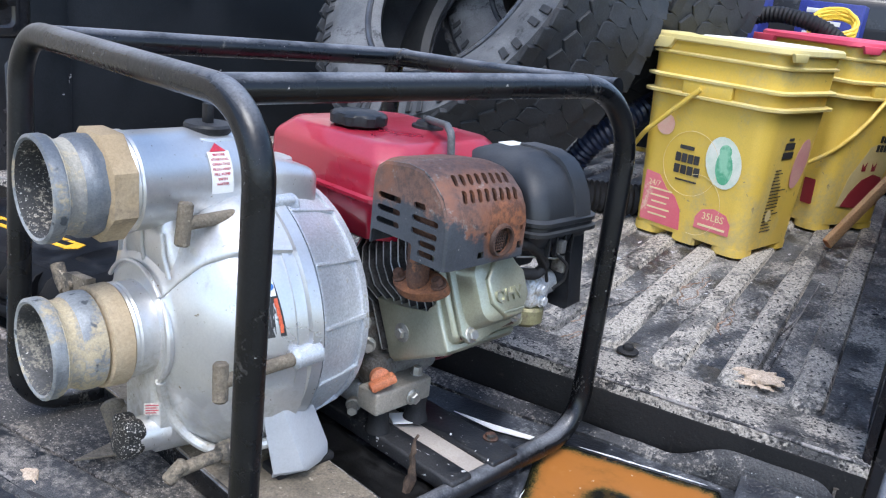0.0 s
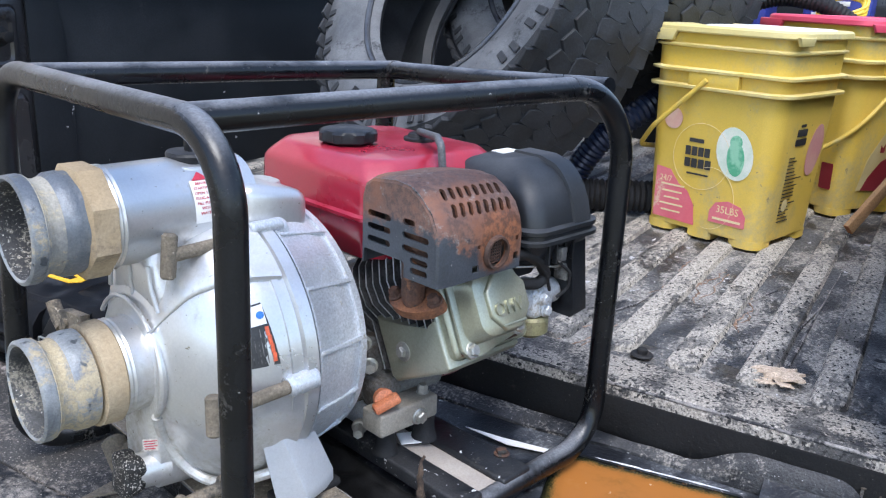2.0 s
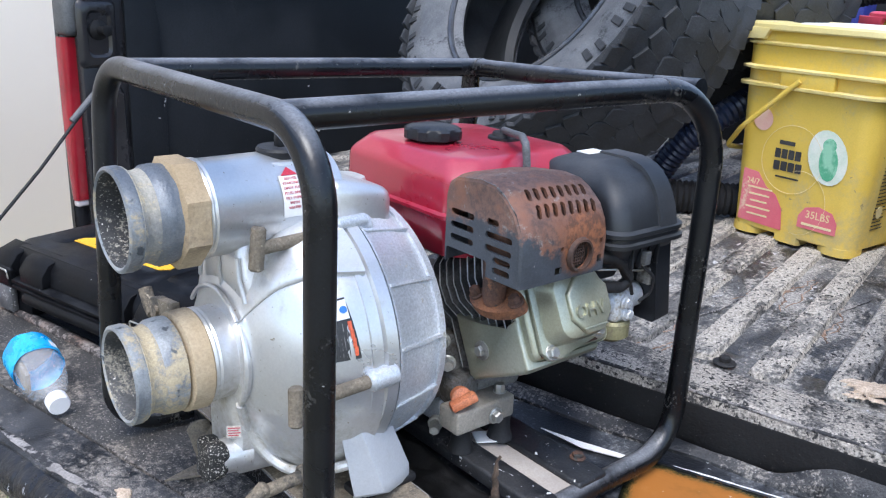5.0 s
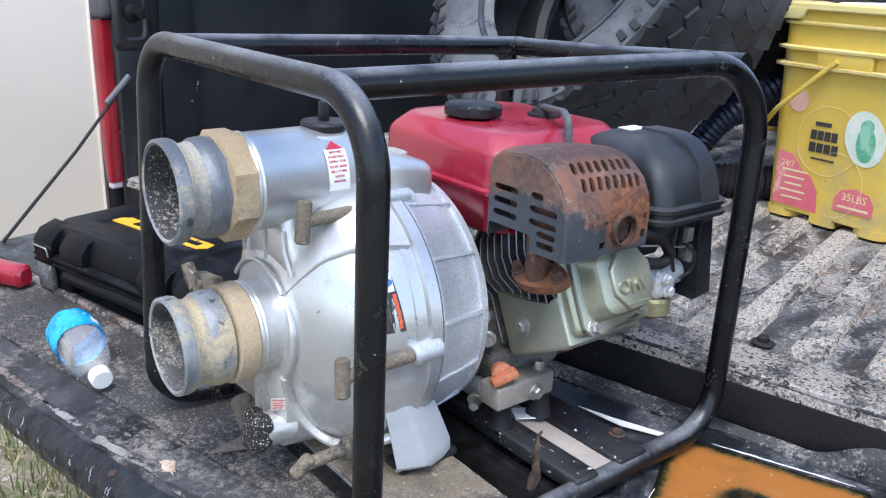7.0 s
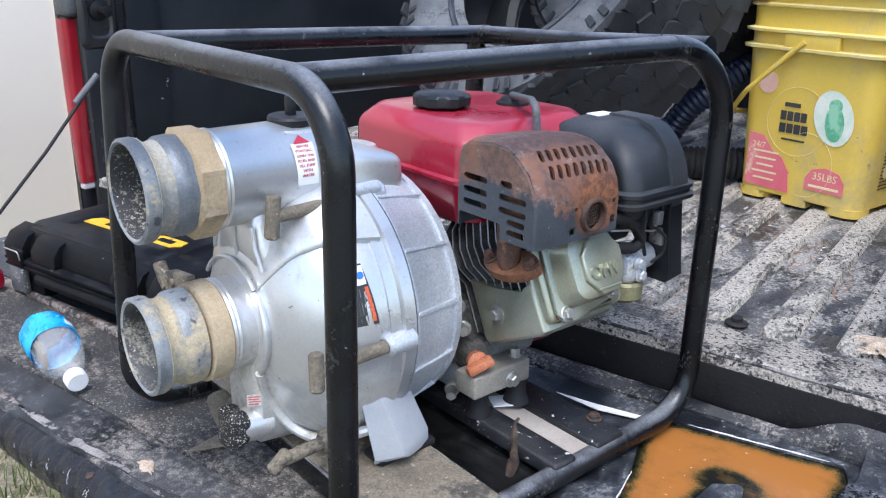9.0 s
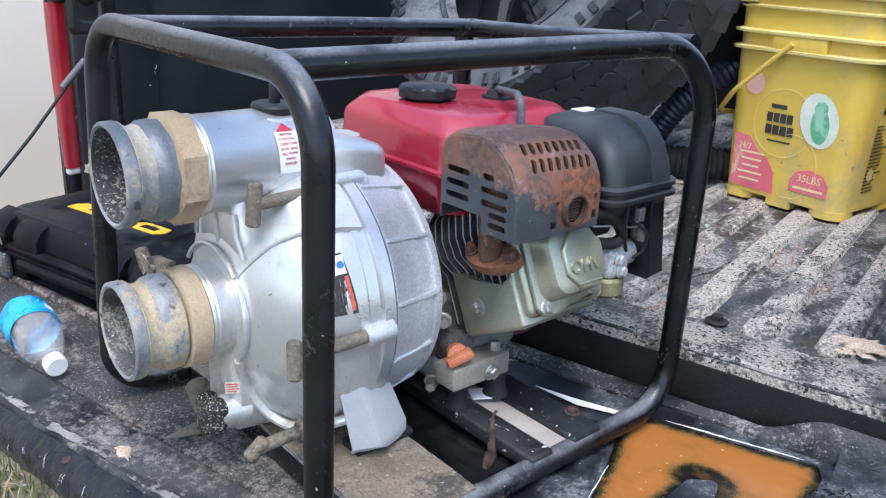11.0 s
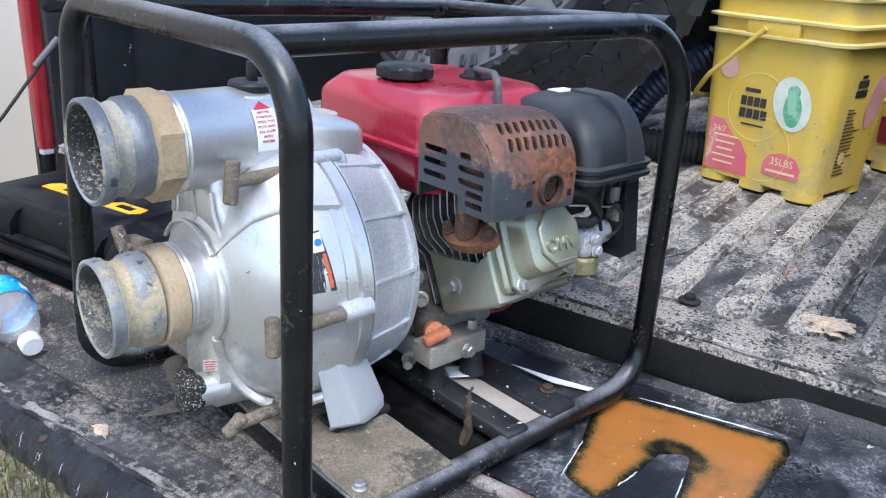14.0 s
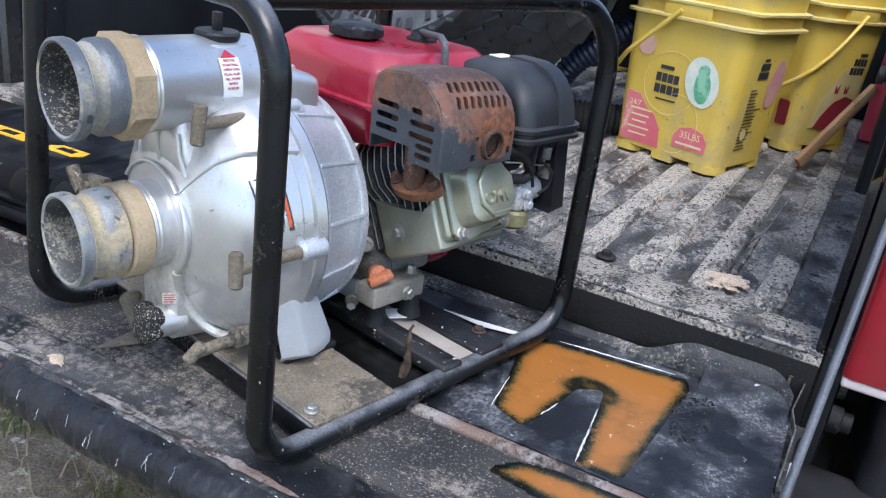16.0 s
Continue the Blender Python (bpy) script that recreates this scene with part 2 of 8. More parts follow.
MUDNUT = surface("muddy_brass", (0.33, 0.245, 0.145), (0.44, 0.35, 0.235), (0.7, 0.9), scale=11, detail=8, cut=(0.36, 0.64), bump=0.4, dirt=(0.24, 0.185, 0.125), dirt_scale=10, dirt_cut=(0.52, 0.7), speck=(0.16, 0.13, 0.1), speck_scale=120, speck_cut=(0.7, 0.74), fleck=0.16)
MUD = surface("dried_mud", (0.13, 0.108, 0.078), (0.25, 0.205, 0.15), (0.8, 0.95), scale=12, detail=10, bump=0.8, grain=260, dirt=(0.065, 0.058, 0.048), dirt_scale=12, dirt_cut=(0.5, 0.66), speck=(0.34, 0.29, 0.22), speck_scale=140, speck_cut=(0.66, 0.72), fleck=0.35, powder=0.3)
# upward faces lightened in the colour, for the sky reflected on the tank
RED = surface("red_tank_paint", (0.29, 0.009, 0.026), (0.34, 0.014, 0.036), (0.22, 0.34), scale=5, bump=0.02, dirt=(0.42, 0.14, 0.16), dirt_scale=6, dirt_cut=(0.58, 0.9), dirt_rough=0.45, speck=(0.5, 0.25, 0.22), speck_scale=70, speck_cut=(0.74, 0.8), fleck=0.06, coat=0.5, dust_sheen=(0.42, 0.06, 0.09), sheen_cut=(0.36, 0.8))
PLASTIC = surface("black_plastic", (0.008, 0.009, 0.011), (0.015, 0.016, 0.019), (0.36, 0.5), scale=12, bump=0.06, grain=300, dirt=(0.05, 0.05, 0.05), dirt_scale=10, dirt_cut=(0.6, 0.9), spec=0.3, dust_sheen=(0.06, 0.062, 0.066), sheen_cut=(0.4, 0.7))
RUSTY = surface("rusted_iron", (0.05, 0.028, 0.021), (0.12, 0.056, 0.034), (0.7, 0.9), scale=30, bump=0.5, dirt=(0.2, 0.09, 0.045), dirt_scale=24, dirt_cut=(0.56, 0.7), speck=(0.03, 0.028, 0.026), speck_scale=60, speck_cut=(0.6, 0.68))
RUSTORANGE = surface("orange_rust", (0.09, 0.04, 0.024), (0.22, 0.09, 0.04), (0.7, 0.9), scale=30, bump=0.5, dirt=(0.04, 0.028, 0.022), dirt_scale=24, dirt_cut=(0.55, 0.7))
BOWL = surface("yellowed_zinc", (0.2, 0.19, 0.1), (0.3, 0.28, 0.16), (0.4, 0.55), metal=0.4, scale=14, bump=0.1, dirt=(0.12, 0.1, 0.07), dirt_scale=16, dirt_cut=(0.5, 0.7), fleck=0.15)
OLIVE = surface("grey_green_paint", (0.33, 0.335, 0.25), (0.42, 0.42, 0.335), (0.28, 0.42), metal=0.6, scale=8, bump=0.06, dirt=(0.24, 0.21, 0.14), dirt_scale=8, dirt_cut=(0.58, 0.85), fleck=0.1)
# fin faces near-black: the shade between fins is put into this colour
FINFACE = surface("shaded_fin_face", (0.035, 0.036, 0.038), (0.1, 0.1, 0.102), (0.5, 0.7), metal=0.2, scale=18, bump=0.3, dirt=(0.03, 0.026, 0.022), dirt_scale=18, dirt_cut=(0.5, 0.66))
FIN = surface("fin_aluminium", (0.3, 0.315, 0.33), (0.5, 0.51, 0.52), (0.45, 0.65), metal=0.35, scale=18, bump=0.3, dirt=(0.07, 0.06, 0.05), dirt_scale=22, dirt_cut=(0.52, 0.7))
GRIMY = surface("grimy_casting", (0.13, 0.13, 0.127), (0.24, 0.23, 0.215), (0.5, 0.75), metal=0.25, scale=16, detail=9, bump=0.35, grain=320, dirt=(0.07, 0.058, 0.046), dirt_scale=14, dirt_cut=(0.48, 0.62), fleck=0.25)
PAINTED = surface("dusty_black_steel", (0.008, 0.009, 0.011), (0.028, 0.028, 0.03), (0.35, 0.65), scale=14, detail=9, bump=0.35, dirt=(0.13, 0.122, 0.112), dirt_scale=16, dirt_cut=(0.57, 0.68), speck=(0.5, 0.5, 0.5), speck_scale=120, speck_cut=(0.665, 0.69), fleck=0.5, powder=0.7)
HOSEGREY = surface("grey_rubber_hose", (0.07, 0.073, 0.078), (0.11, 0.114, 0.12), (0.45, 0.65), scale=30, bump=0.1)
STEEL = surface("zinc_steel", (0.4, 0.4, 0.38), (0.5, 0.49, 0.45), (0.35, 0.5), metal=0.8, scale=30, bump=0.05, fleck=0.15)
PLUGBLACK = surface("spattered_black_plug", (0.006, 0.006, 0.006), (0.012, 0.012, 0.012), (0.5, 0.7), scale=20, bump=0.4, grain=420, speck=(0.42, 0.4, 0.36), speck_scale=520, speck_cut=(0.58, 0.63), fleck=0.2)
LIDBLACK = surface("weathered_black_lid", (0.009, 0.010, 0.012), (0.016, 0.018, 0.021), (0.3, 0.42), scale=9, bump=0.08, grain=300, dirt=(0.045, 0.046, 0.049), dirt_scale=8, dirt_cut=(0.58, 0.8), dirt_rough=0.6, fleck=0.15, dust_sheen=(0.06, 0.063, 0.069), sheen_cut=(0.3, 0.65))
FOOTGREY = surface("matt_silver_primer", (0.5, 0.52, 0.55), (0.58, 0.6, 0.63), (0.45, 0.55), metal=0.3, scale=8, bump=0.05, dirt=(0.36, 0.33, 0.27), dirt_scale=9, dirt_cut=(0.6, 0.8), fleck=0.06)
CASEBLACK = surface("scuffed_case_plastic", (0.003, 0.0032, 0.004), (0.006, 0.0065, 0.008), (0.36, 0.55), scale=10, bump=0.15, grain=300, dirt=(0.03, 0.031, 0.034), dirt_scale=12, dirt_cut=(0.6, 0.78), speck=(0.25, 0.25, 0.25), speck_scale=90, speck_cut=(0.73, 0.76), spec=0.15, dust_sheen=(0.03, 0.032, 0.036), sheen_cut=(0.42, 0.7), sheen_up=(0.75, 1.0))
FILLER = surface("dull_grey_paint", (0.05, 0.052, 0.053), (0.08, 0.082, 0.083), (0.35, 0.5), scale=9, bump=0.05, dirt=(0.13, 0.13, 0.128), dirt_scale=9, dirt_cut=(0.55, 0.75))
EDGETRIM = surface("black_edge_trim", (0.008, 0.009, 0.012), (0.02, 0.022, 0.027), (0.24, 0.42), scale=14, detail=10, bump=0.45, grain=200, dirt=(0.09, 0.092, 0.1), dirt_scale=22, dirt_cut=(0.6, 0.78), speck=(0.4, 0.4, 0.4), speck_scale=170, speck_cut=(0.73, 0.755), fleck=0.3, powder=0.6, spec=0.4)
# raised band in a lighter black than the lid
BANDBLACK = surface("lighter_black_band", (0.016, 0.018, 0.02), (0.026, 0.028, 0.032), (0.36, 0.5), scale=9, bump=0.06, fleck=0.15, dust_sheen=(0.07, 0.073, 0.08), sheen_cut=(0.3, 0.65))
LATCHGREY = surface("worn_grey_latch", (0.09, 0.092, 0.095), (0.16, 0.162, 0.165), (0.4, 0.6), metal=0.4, scale=30, bump=0.2, speck=(0.4, 0.4, 0.4), speck_scale=200, speck_cut=(0.64, 0.68))
ORANGE = surface("orange_plastic", (0.44, 0.14, 0.065), (0.54, 0.2, 0.1), (0.45, 0.6), scale=20, bump=0.1, dirt=(0.22, 0.12, 0.07), dirt_scale=30, dirt_cut=(0.56, 0.75))
DARK = surface("dark_hollow", (0.01, 0.01, 0.01), (0.018, 0.016, 0.015), (0.8, 0.9), bump=0)
RUBBER = surface("black_rubber", (0.010, 0.010, 0.011), (0.017, 0.017, 0.019), (0.55, 0.75), scale=20, bump=0.1, dirt=(0.05, 0.047, 0.044), dirt_scale=12, dirt_cut=(0.55, 0.85), spec=0.35)
TYRE = surface("tyre_tread_rubber", (0.017, 0.019, 0.0215), (0.036, 0.0385, 0.043), (0.5, 0.7), scale=14, bump=0.2, dirt=(0.055, 0.056, 0.06), dirt_scale=7, dirt_cut=(0.54, 0.8), spec=0.35, vary=True)
SIDEWALL = surface("tyre_sidewall_rubber", (0.06, 0.064, 0.07), (0.13, 0.135, 0.142), (0.5, 0.7), scale=10, bump=0.25, dirt=(0.03, 0.032, 0.035), dirt_scale=12, dirt_cut=(0.54, 0.68), fleck=0.3)
TRUCK = surface("black_truck_paint", (0.014, 0.014, 0.016), (0.022, 0.022, 0.024), (0.2, 0.3), scale=4, bump=0.02, dirt=(0.07, 0.067, 0.06), dirt_scale=9, dirt_cut=(0.58, 0.8), fleck=0.1)
LINER = surface("bed_wall_liner", (0.006, 0.0075, 0.0095), (0.012, 0.014, 0.017), (0.5, 0.65), scale=5, bump=0.1, grain=220, dirt=(0.035, 0.036, 0.038), dirt_scale=4, dirt_cut=(0.6, 0.9), speck=(0.3, 0.3, 0.3), speck_scale=26, speck_cut=(0.74, 0.745), spec=0.22)
BED = surface("worn_black_bed_floor", (0.026, 0.027, 0.030), (0.1, 0.1, 0.102), (0.35, 0.8), scale=16, detail=12, cut=(0.38, 0.62), stretch=(1.0, 0.6, 1.0), bump=0.8, grain=260, dirt=(0.275, 0.26, 0.238), dirt_scale=13, dirt_cut=(0.46, 0.59), speck=(0.42, 0.42, 0.43), speck_scale=48, speck_cut=(0.685, 0.70), fleck=0.75, fleck_scale=300, powder=0.6)
BEDRUST = surface("rusty_dried_mud", (0.2, 0.115, 0.075), (0.34, 0.24, 0.18), (0.7, 0.9), scale=40, bump=0.3, dirt=(0.09, 0.06, 0.045), dirt_scale=30, dirt_cut=(0.5, 0.65), fleck=0.4)
BEDEDGE = surface("dusty_bed_edge", (0.022, 0.022, 0.024), (0.11, 0.105, 0.1), (0.5, 0.9), scale=16, detail=12, cut=(0.38, 0.6), bump=0.8, grain=260, dirt=(0.33, 0.302, 0.265), dirt_scale=13, dirt_cut=(0.42, 0.53), speck=(0.018, 0.018, 0.018), speck_scale=190, speck_cut=(0.575, 0.62), fleck=0.7, fleck_scale=320, powder=0.6)
BEDRIB = surface("sandy_bed_rib", (0.05, 0.05, 0.052), (0.19, 0.182, 0.17), (0.4, 0.85), scale=13, detail=12, cut=(0.38, 0.6), stretch=(1.0, 0.5, 1.0), bump=0.8, grain=260, dirt=(0.385, 0.355, 0.31), dirt_scale=9, dirt_cut=(0.445, 0.56), speck=(0.025, 0.025, 0.026), speck_scale=210, speck_cut=(0.595, 0.64), fleck=0.65, fleck_scale=300, vary=True, powder=0.55)
GATE = surface("dusty_black_tailgate", (0.007, 0.008, 0.010), (0.06, 0.061, 0.065), (0.38, 0.75), scale=9, detail=12, cut=(0.4, 0.62), bump=0.5, grain=300, dirt=(0.25, 0.228, 0.205), dirt_scale=7, dirt_cut=(0.5, 0.74), fleck=0.7, fleck_scale=700, powder=0.75, spec=0.35)
GRAINY = surface("granular_dust", (0.02, 0.02, 0.021), (0.055, 0.052, 0.049), (0.7, 0.9), scale=10, detail=10, bump=0.9, grain=330, dirt=(0.23, 0.2, 0.17), dirt_scale=7, dirt_cut=(0.5, 0.68), speck=(0.27, 0.245, 0.215), speck_scale=330, speck_cut=(0.6, 0.67), fleck=0.6, fleck_scale=420, powder=0.65)
STRAP = surface("grey_blue_steel", (0.07, 0.078, 0.092), (0.12, 0.13, 0.15), (0.5, 0.65), metal=0.3, scale=20, bump=0.1)
GATEWET = surface("worn_black_mat", (0.009, 0.010, 0.013), (0.042, 0.046, 0.054), (0.28, 0.6), scale=13, detail=12, cut=(0.4, 0.6), bump=0.5, grain=280, dirt=(0.15, 0.155, 0.162), dirt_scale=13, dirt_cut=(0.54, 0.67), speck=(0.4, 0.4, 0.4), speck_scale=90, speck_cut=(0.71, 0.73), fleck=0.6, powder=0.7)
RISER = surface("black_riser", (0.004, 0.004, 0.0045), (0.009, 0.009, 0.0095), (0.5, 0.75), scale=14, detail=9, bump=0.4, dirt=(0.04, 0.036, 0.03), dirt_scale=12, dirt_cut=(0.58, 0.8), speck=(0.07, 0.065, 0.06), speck_scale=260, speck_cut=(0.7, 0.76), spec=0.25, powder=0.6)
WORN = surface("worn_grey_edge", (0.15, 0.14, 0.135), (0.3, 0.28, 0.265), (0.6, 0.85), scale=20, bump=0.2, dirt=(0.03, 0.03, 0.033), dirt_scale=9, dirt_cut=(0.48, 0.56), powder=0.5)
RUSTLINE = surface("rusty_worn_ridge", (0.17, 0.115, 0.09), (0.28, 0.25, 0.235), (0.6, 0.85), scale=18, bump=0.25, dirt=(0.035, 0.03, 0.028), dirt_scale=9, dirt_cut=(0.45, 0.58), powder=0.5)
TROUGH = surface("beige_dust", (0.34, 0.3, 0.265), (0.42, 0.38, 0.335), (0.7, 0.9), scale=14, bump=0.15, dirt=(0.16, 0.14, 0.12), dirt_scale=12, dirt_cut=(0.62, 0.76), fleck=0.12)
DUSTCAST = surface("dusty_casting", (0.22, 0.2, 0.17), (0.34, 0.31, 0.265), (0.6, 0.8), metal=0.15, scale=14, detail=9, bump=0.3, grain=320, dirt=(0.12, 0.1, 0.08), dirt_scale=14, dirt_cut=(0.54, 0.7), fleck=0.2)
BLACKSHEET = surface("shade_black_rubber", (0.003, 0.003, 0.0032), (0.008, 0.008, 0.0085), (0.35, 0.6), scale=14, detail=8, bump=0.3, spec=0.3, dirt=(0.03, 0.028, 0.026), dirt_scale=12, dirt_cut=(0.6, 0.78), fleck=0.3)
RIMPALE = surface("scuffed_pale_yellow_rim", (0.74, 0.58, 0.19), (0.8, 0.68, 0.33), (0.4, 0.55), scale=12, bump=0.06, dirt=(0.5, 0.4, 0.2), dirt_scale=20, dirt_cut=(0.6, 0.75), fleck=0.08)
BEADGLOSS = surface("glossy_bead_rubber", (0.03, 0.033, 0.04), (0.06, 0.065, 0.075), (0.14, 0.25), scale=20, bump=0.05, spec=0.6, fleck=0.1)
LIPDUST = surface("dusty_lip", (0.008, 0.009, 0.011), (0.05, 0.05, 0.052), (0.35, 0.75), scale=16, detail=12, cut=(0.4, 0.62), bump=0.7, grain=280, dirt=(0.24, 0.222, 0.2), dirt_scale=13, dirt_cut=(0.53, 0.66), speck=(0.3, 0.3, 0.3), speck_scale=230, speck_cut=(0.68, 0.72), fleck=0.6, powder=0.7)
CREASE = surface("pale_crease", (0.25, 0.255, 0.27), (0.5, 0.5, 0.51), (0.5, 0.7), scale=90, bump=0.1, fleck=0.3)
WETEDGE = surface("black_wet_film", (0.006, 0.007, 0.007), (0.012, 0.013, 0.013), (0.06, 0.14), scale=40, detail=8, bump=1.0, grain=330, fleck=0.2)
BRIGHTEDGE = surface("glint_and_wear_edge", (0.6, 0.6, 0.6), (0.75, 0.75, 0.74), (0.3, 0.5), scale=60, bump=0.1, dirt=(0.1, 0.1, 0.1), dirt_scale=40, dirt_cut=(0.55, 0.62))
YELLOW = surface("yellow_bucket_plastic", (0.66, 0.455, 0.07), (0.72, 0.515, 0.105), (0.34, 0.48), scale=4, bump=0.04, dirt=(0.5, 0.4, 0.17), dirt_scale=7, dirt_cut=(0.46, 0.72), dirt_rough=0.6, speck=(0.3, 0.24, 0.13), speck_scale=60, speck_cut=(0.7, 0.77), fleck=0.06)
LID = surface("cream_lid_plastic", (0.62, 0.5, 0.17), (0.68, 0.57, 0.26), (0.35, 0.5), scale=6, bump=0.03, dirt=(0.5, 0.43, 0.24), dirt_scale=8, dirt_cut=(0.5, 0.8), fleck=0.06)
LIDTOP = surface("pale_lid_top", (0.72, 0.72, 0.68), (0.8, 0.79, 0.72), (0.3, 0.45), scale=6, bump=0.03, fleck=0.04)
PINK = surface("pink_red_plastic", (0.72, 0.07, 0.12), (0.76, 0.1, 0.16), (0.35, 0.5), scale=5, bump=0.03, fleck=0.04)
PRINT_PINK = surface("pink_print", (0.68, 0.13, 0.17), (0.72, 0.19, 0.22), (0.45, 0.6), scale=14, bump=0, dirt=(0.74, 0.5, 0.36), dirt_scale=16, dirt_cut=(0.6, 0.7), fleck=0.06)
PRINT_RED = surface("dark_red_print", (0.26, 0.02, 0.028), (0.31, 0.035, 0.045), (0.45, 0.6), scale=14, bump=0, fleck=0.06)
PRINT_PALE = surface("pale_green_print", (0.6, 0.7, 0.56), (0.78, 0.8, 0.7), (0.45, 0.6), scale=22, bump=0, fleck=0.06)
PRINT_GREEN = surface("green_print", (0.1, 0.4, 0.22), (0.3, 0.6, 0.4), (0.45, 0.6), scale=45, cut=(0.42, 0.58), bump=0, fleck=0.06)
PRINT_BLACK = surface("black_print", (0.02, 0.02, 0.02), (0.04, 0.04, 0.04), (0.45, 0.6), bump=0)
PRINT_CREAM = surface("cream_print", (0.76, 0.62, 0.32), (0.8, 0.68, 0.4), (0.45, 0.6), bump=0, fleck=0.06)
PRINT_FADED = surface("faded_print", (0.56, 0.44, 0.19), (0.64, 0.53, 0.28), (0.45, 0.6), scale=9, bump=0, fleck=0.06)
PRINT_DULLPINK = surface("dusty_pink_print", (0.55, 0.25, 0.24), (0.6, 0.33, 0.28), (0.45, 0.6), scale=30, bump=0, fleck=0.06)
PRINT_BLUSH = surface("pale_pink_print", (0.74, 0.42, 0.33), (0.76, 0.52, 0.4), (0.45, 0.6), scale=40, bump=0, fleck=0.06)
PRINT_WHITE = surface("white_label", (0.74, 0.74, 0.73), (0.8, 0.8, 0.79), (0.4, 0.55), scale=20, bump=0, fleck=0.04)
DIRTYWHITE = surface("soiled_white_label", (0.5, 0.47, 0.42), (0.6, 0.57, 0.53), (0.5, 0.65), scale=40, bump=0, dirt=(0.3, 0.26, 0.2), dirt_scale=60, dirt_cut=(0.55, 0.7))
PRINT_TEXT = surface("red_label_print", (0.4, 0.015, 0.04), (0.46, 0.03, 0.05), (0.45, 0.6), bump=0)
PRINT_BLUE = surface("blue_print", (0.02, 0.16, 0.5), (0.03, 0.2, 0.55), (0.45, 0.6), bump=0)
PRINT_ORANGE = surface("orange_red_print", (0.62, 0.1, 0.04), (0.66, 0.13, 0.05), (0.45, 0.6), bump=0)
PRINT_YELLOW = surface("amber_print", (0.75, 0.4, 0.02), (0.8, 0.45, 0.03), (0.5, 0.7), scale=30, bump=0, speck=(0.15, 0.1, 0.05), speck_scale=60, speck_cut=(0.66, 0.7))
BARK = surface("dark_bark", (0.045, 0.03, 0.022), (0.12, 0.08, 0.055), (0.8, 0.95), scale=60, bump=0.5)
ENDGRAIN = surface("sawn_end_grain", (0.3, 0.11, 0.04), (0.4, 0.17, 0.07), (0.7, 0.9), scale=90, bump=0.3, fleck=0.3)
WOOD = surface("raw_pine", (0.34, 0.19, 0.09), (0.44, 0.27, 0.14), (0.6, 0.8), scale=8, stretch=(1, 1, 1), bump=0.2, dirt=(0.2, 0.12, 0.07), dirt_scale=9, dirt_cut=(0.55, 0.8))
CLAY = surface("pale_dry_clay", (0.46, 0.355, 0.26), (0.6, 0.49, 0.385), (0.85, 0.95), scale=60, detail=8, bump=0.8, dirt=(0.3, 0.22, 0.15), dirt_scale=60, dirt_cut=(0.55, 0.7))
CREAM = surface("cream_wall_paint", (0.79, 0.685, 0.575), (0.83, 0.725, 0.61), (0.6, 0.75), scale=0.7, bump=0.05, grain=60, fleck=0.02)
SOIL = surface("bare_soil", (0.15, 0.12, 0.09), (0.3, 0.26, 0.2), (0.85, 0.95), scale=8, detail=10, bump=1.0, grain=50, dirt=(0.09, 0.11, 0.045), dirt_scale=2.5, dirt_cut=(0.45, 0.6), speck=(0.46, 0.43, 0.38), speck_scale=26, speck_cut=(0.62, 0.66), fleck=0.6, fleck_scale=140)
GRASS = surface("grass_blades", (0.07, 0.11, 0.025), (0.16, 0.17, 0.06), (0.5, 0.7), scale=6, bump=0)
STRAW = surface("dry_straw", (0.3, 0.24, 0.14), (0.4, 0.34, 0.22), (0.7, 0.85), scale=6, bump=0)
TAIL = surface("red_lamp_lens", (0.22, 0.008, 0.015), (0.30, 0.012, 0.022), (0.14, 0.22), scale=6, bump=0, coat=0.4, fleck=0)
TAILPALE = surface("clear_lamp_lens", (0.6, 0.52, 0.5), (0.66, 0.58, 0.56), (0.12, 0.2), scale=6, bump=0, coat=0.5, fleck=0)
BLUEBAG = surface("dark_blue_plastic", (0.006, 0.012, 0.032), (0.010, 0.019, 0.048), (0.3, 0.5), scale=10, bump=0.05)
BLUEBOX = surface("blue_carton_print", (0.02, 0.03, 0.2), (0.03, 0.045, 0.27), (0.4, 0.5), scale=8, bump=0.02)
YELLOWCORD = surface("yellow_cord_jacket", (0.75, 0.48, 0.03), (0.8, 0.55, 0.05), (0.4, 0.55), scale=20, bump=0.05)
BLUELABEL = surface("bright_blue_film", (0.0, 0.26, 0.62), (0.02, 0.42, 0.72), (0.2, 0.35), scale=35, bump=0.3, grain=60, dirt=(0.6, 0.75, 0.8), dirt_scale=30, dirt_cut=(0.62, 0.7))
WHITECAP = surface("white_cap_plastic", (0.74, 0.74, 0.76), (0.8, 0.8, 0.81), (0.35, 0.5), bump=0.02, fleck=0.03)




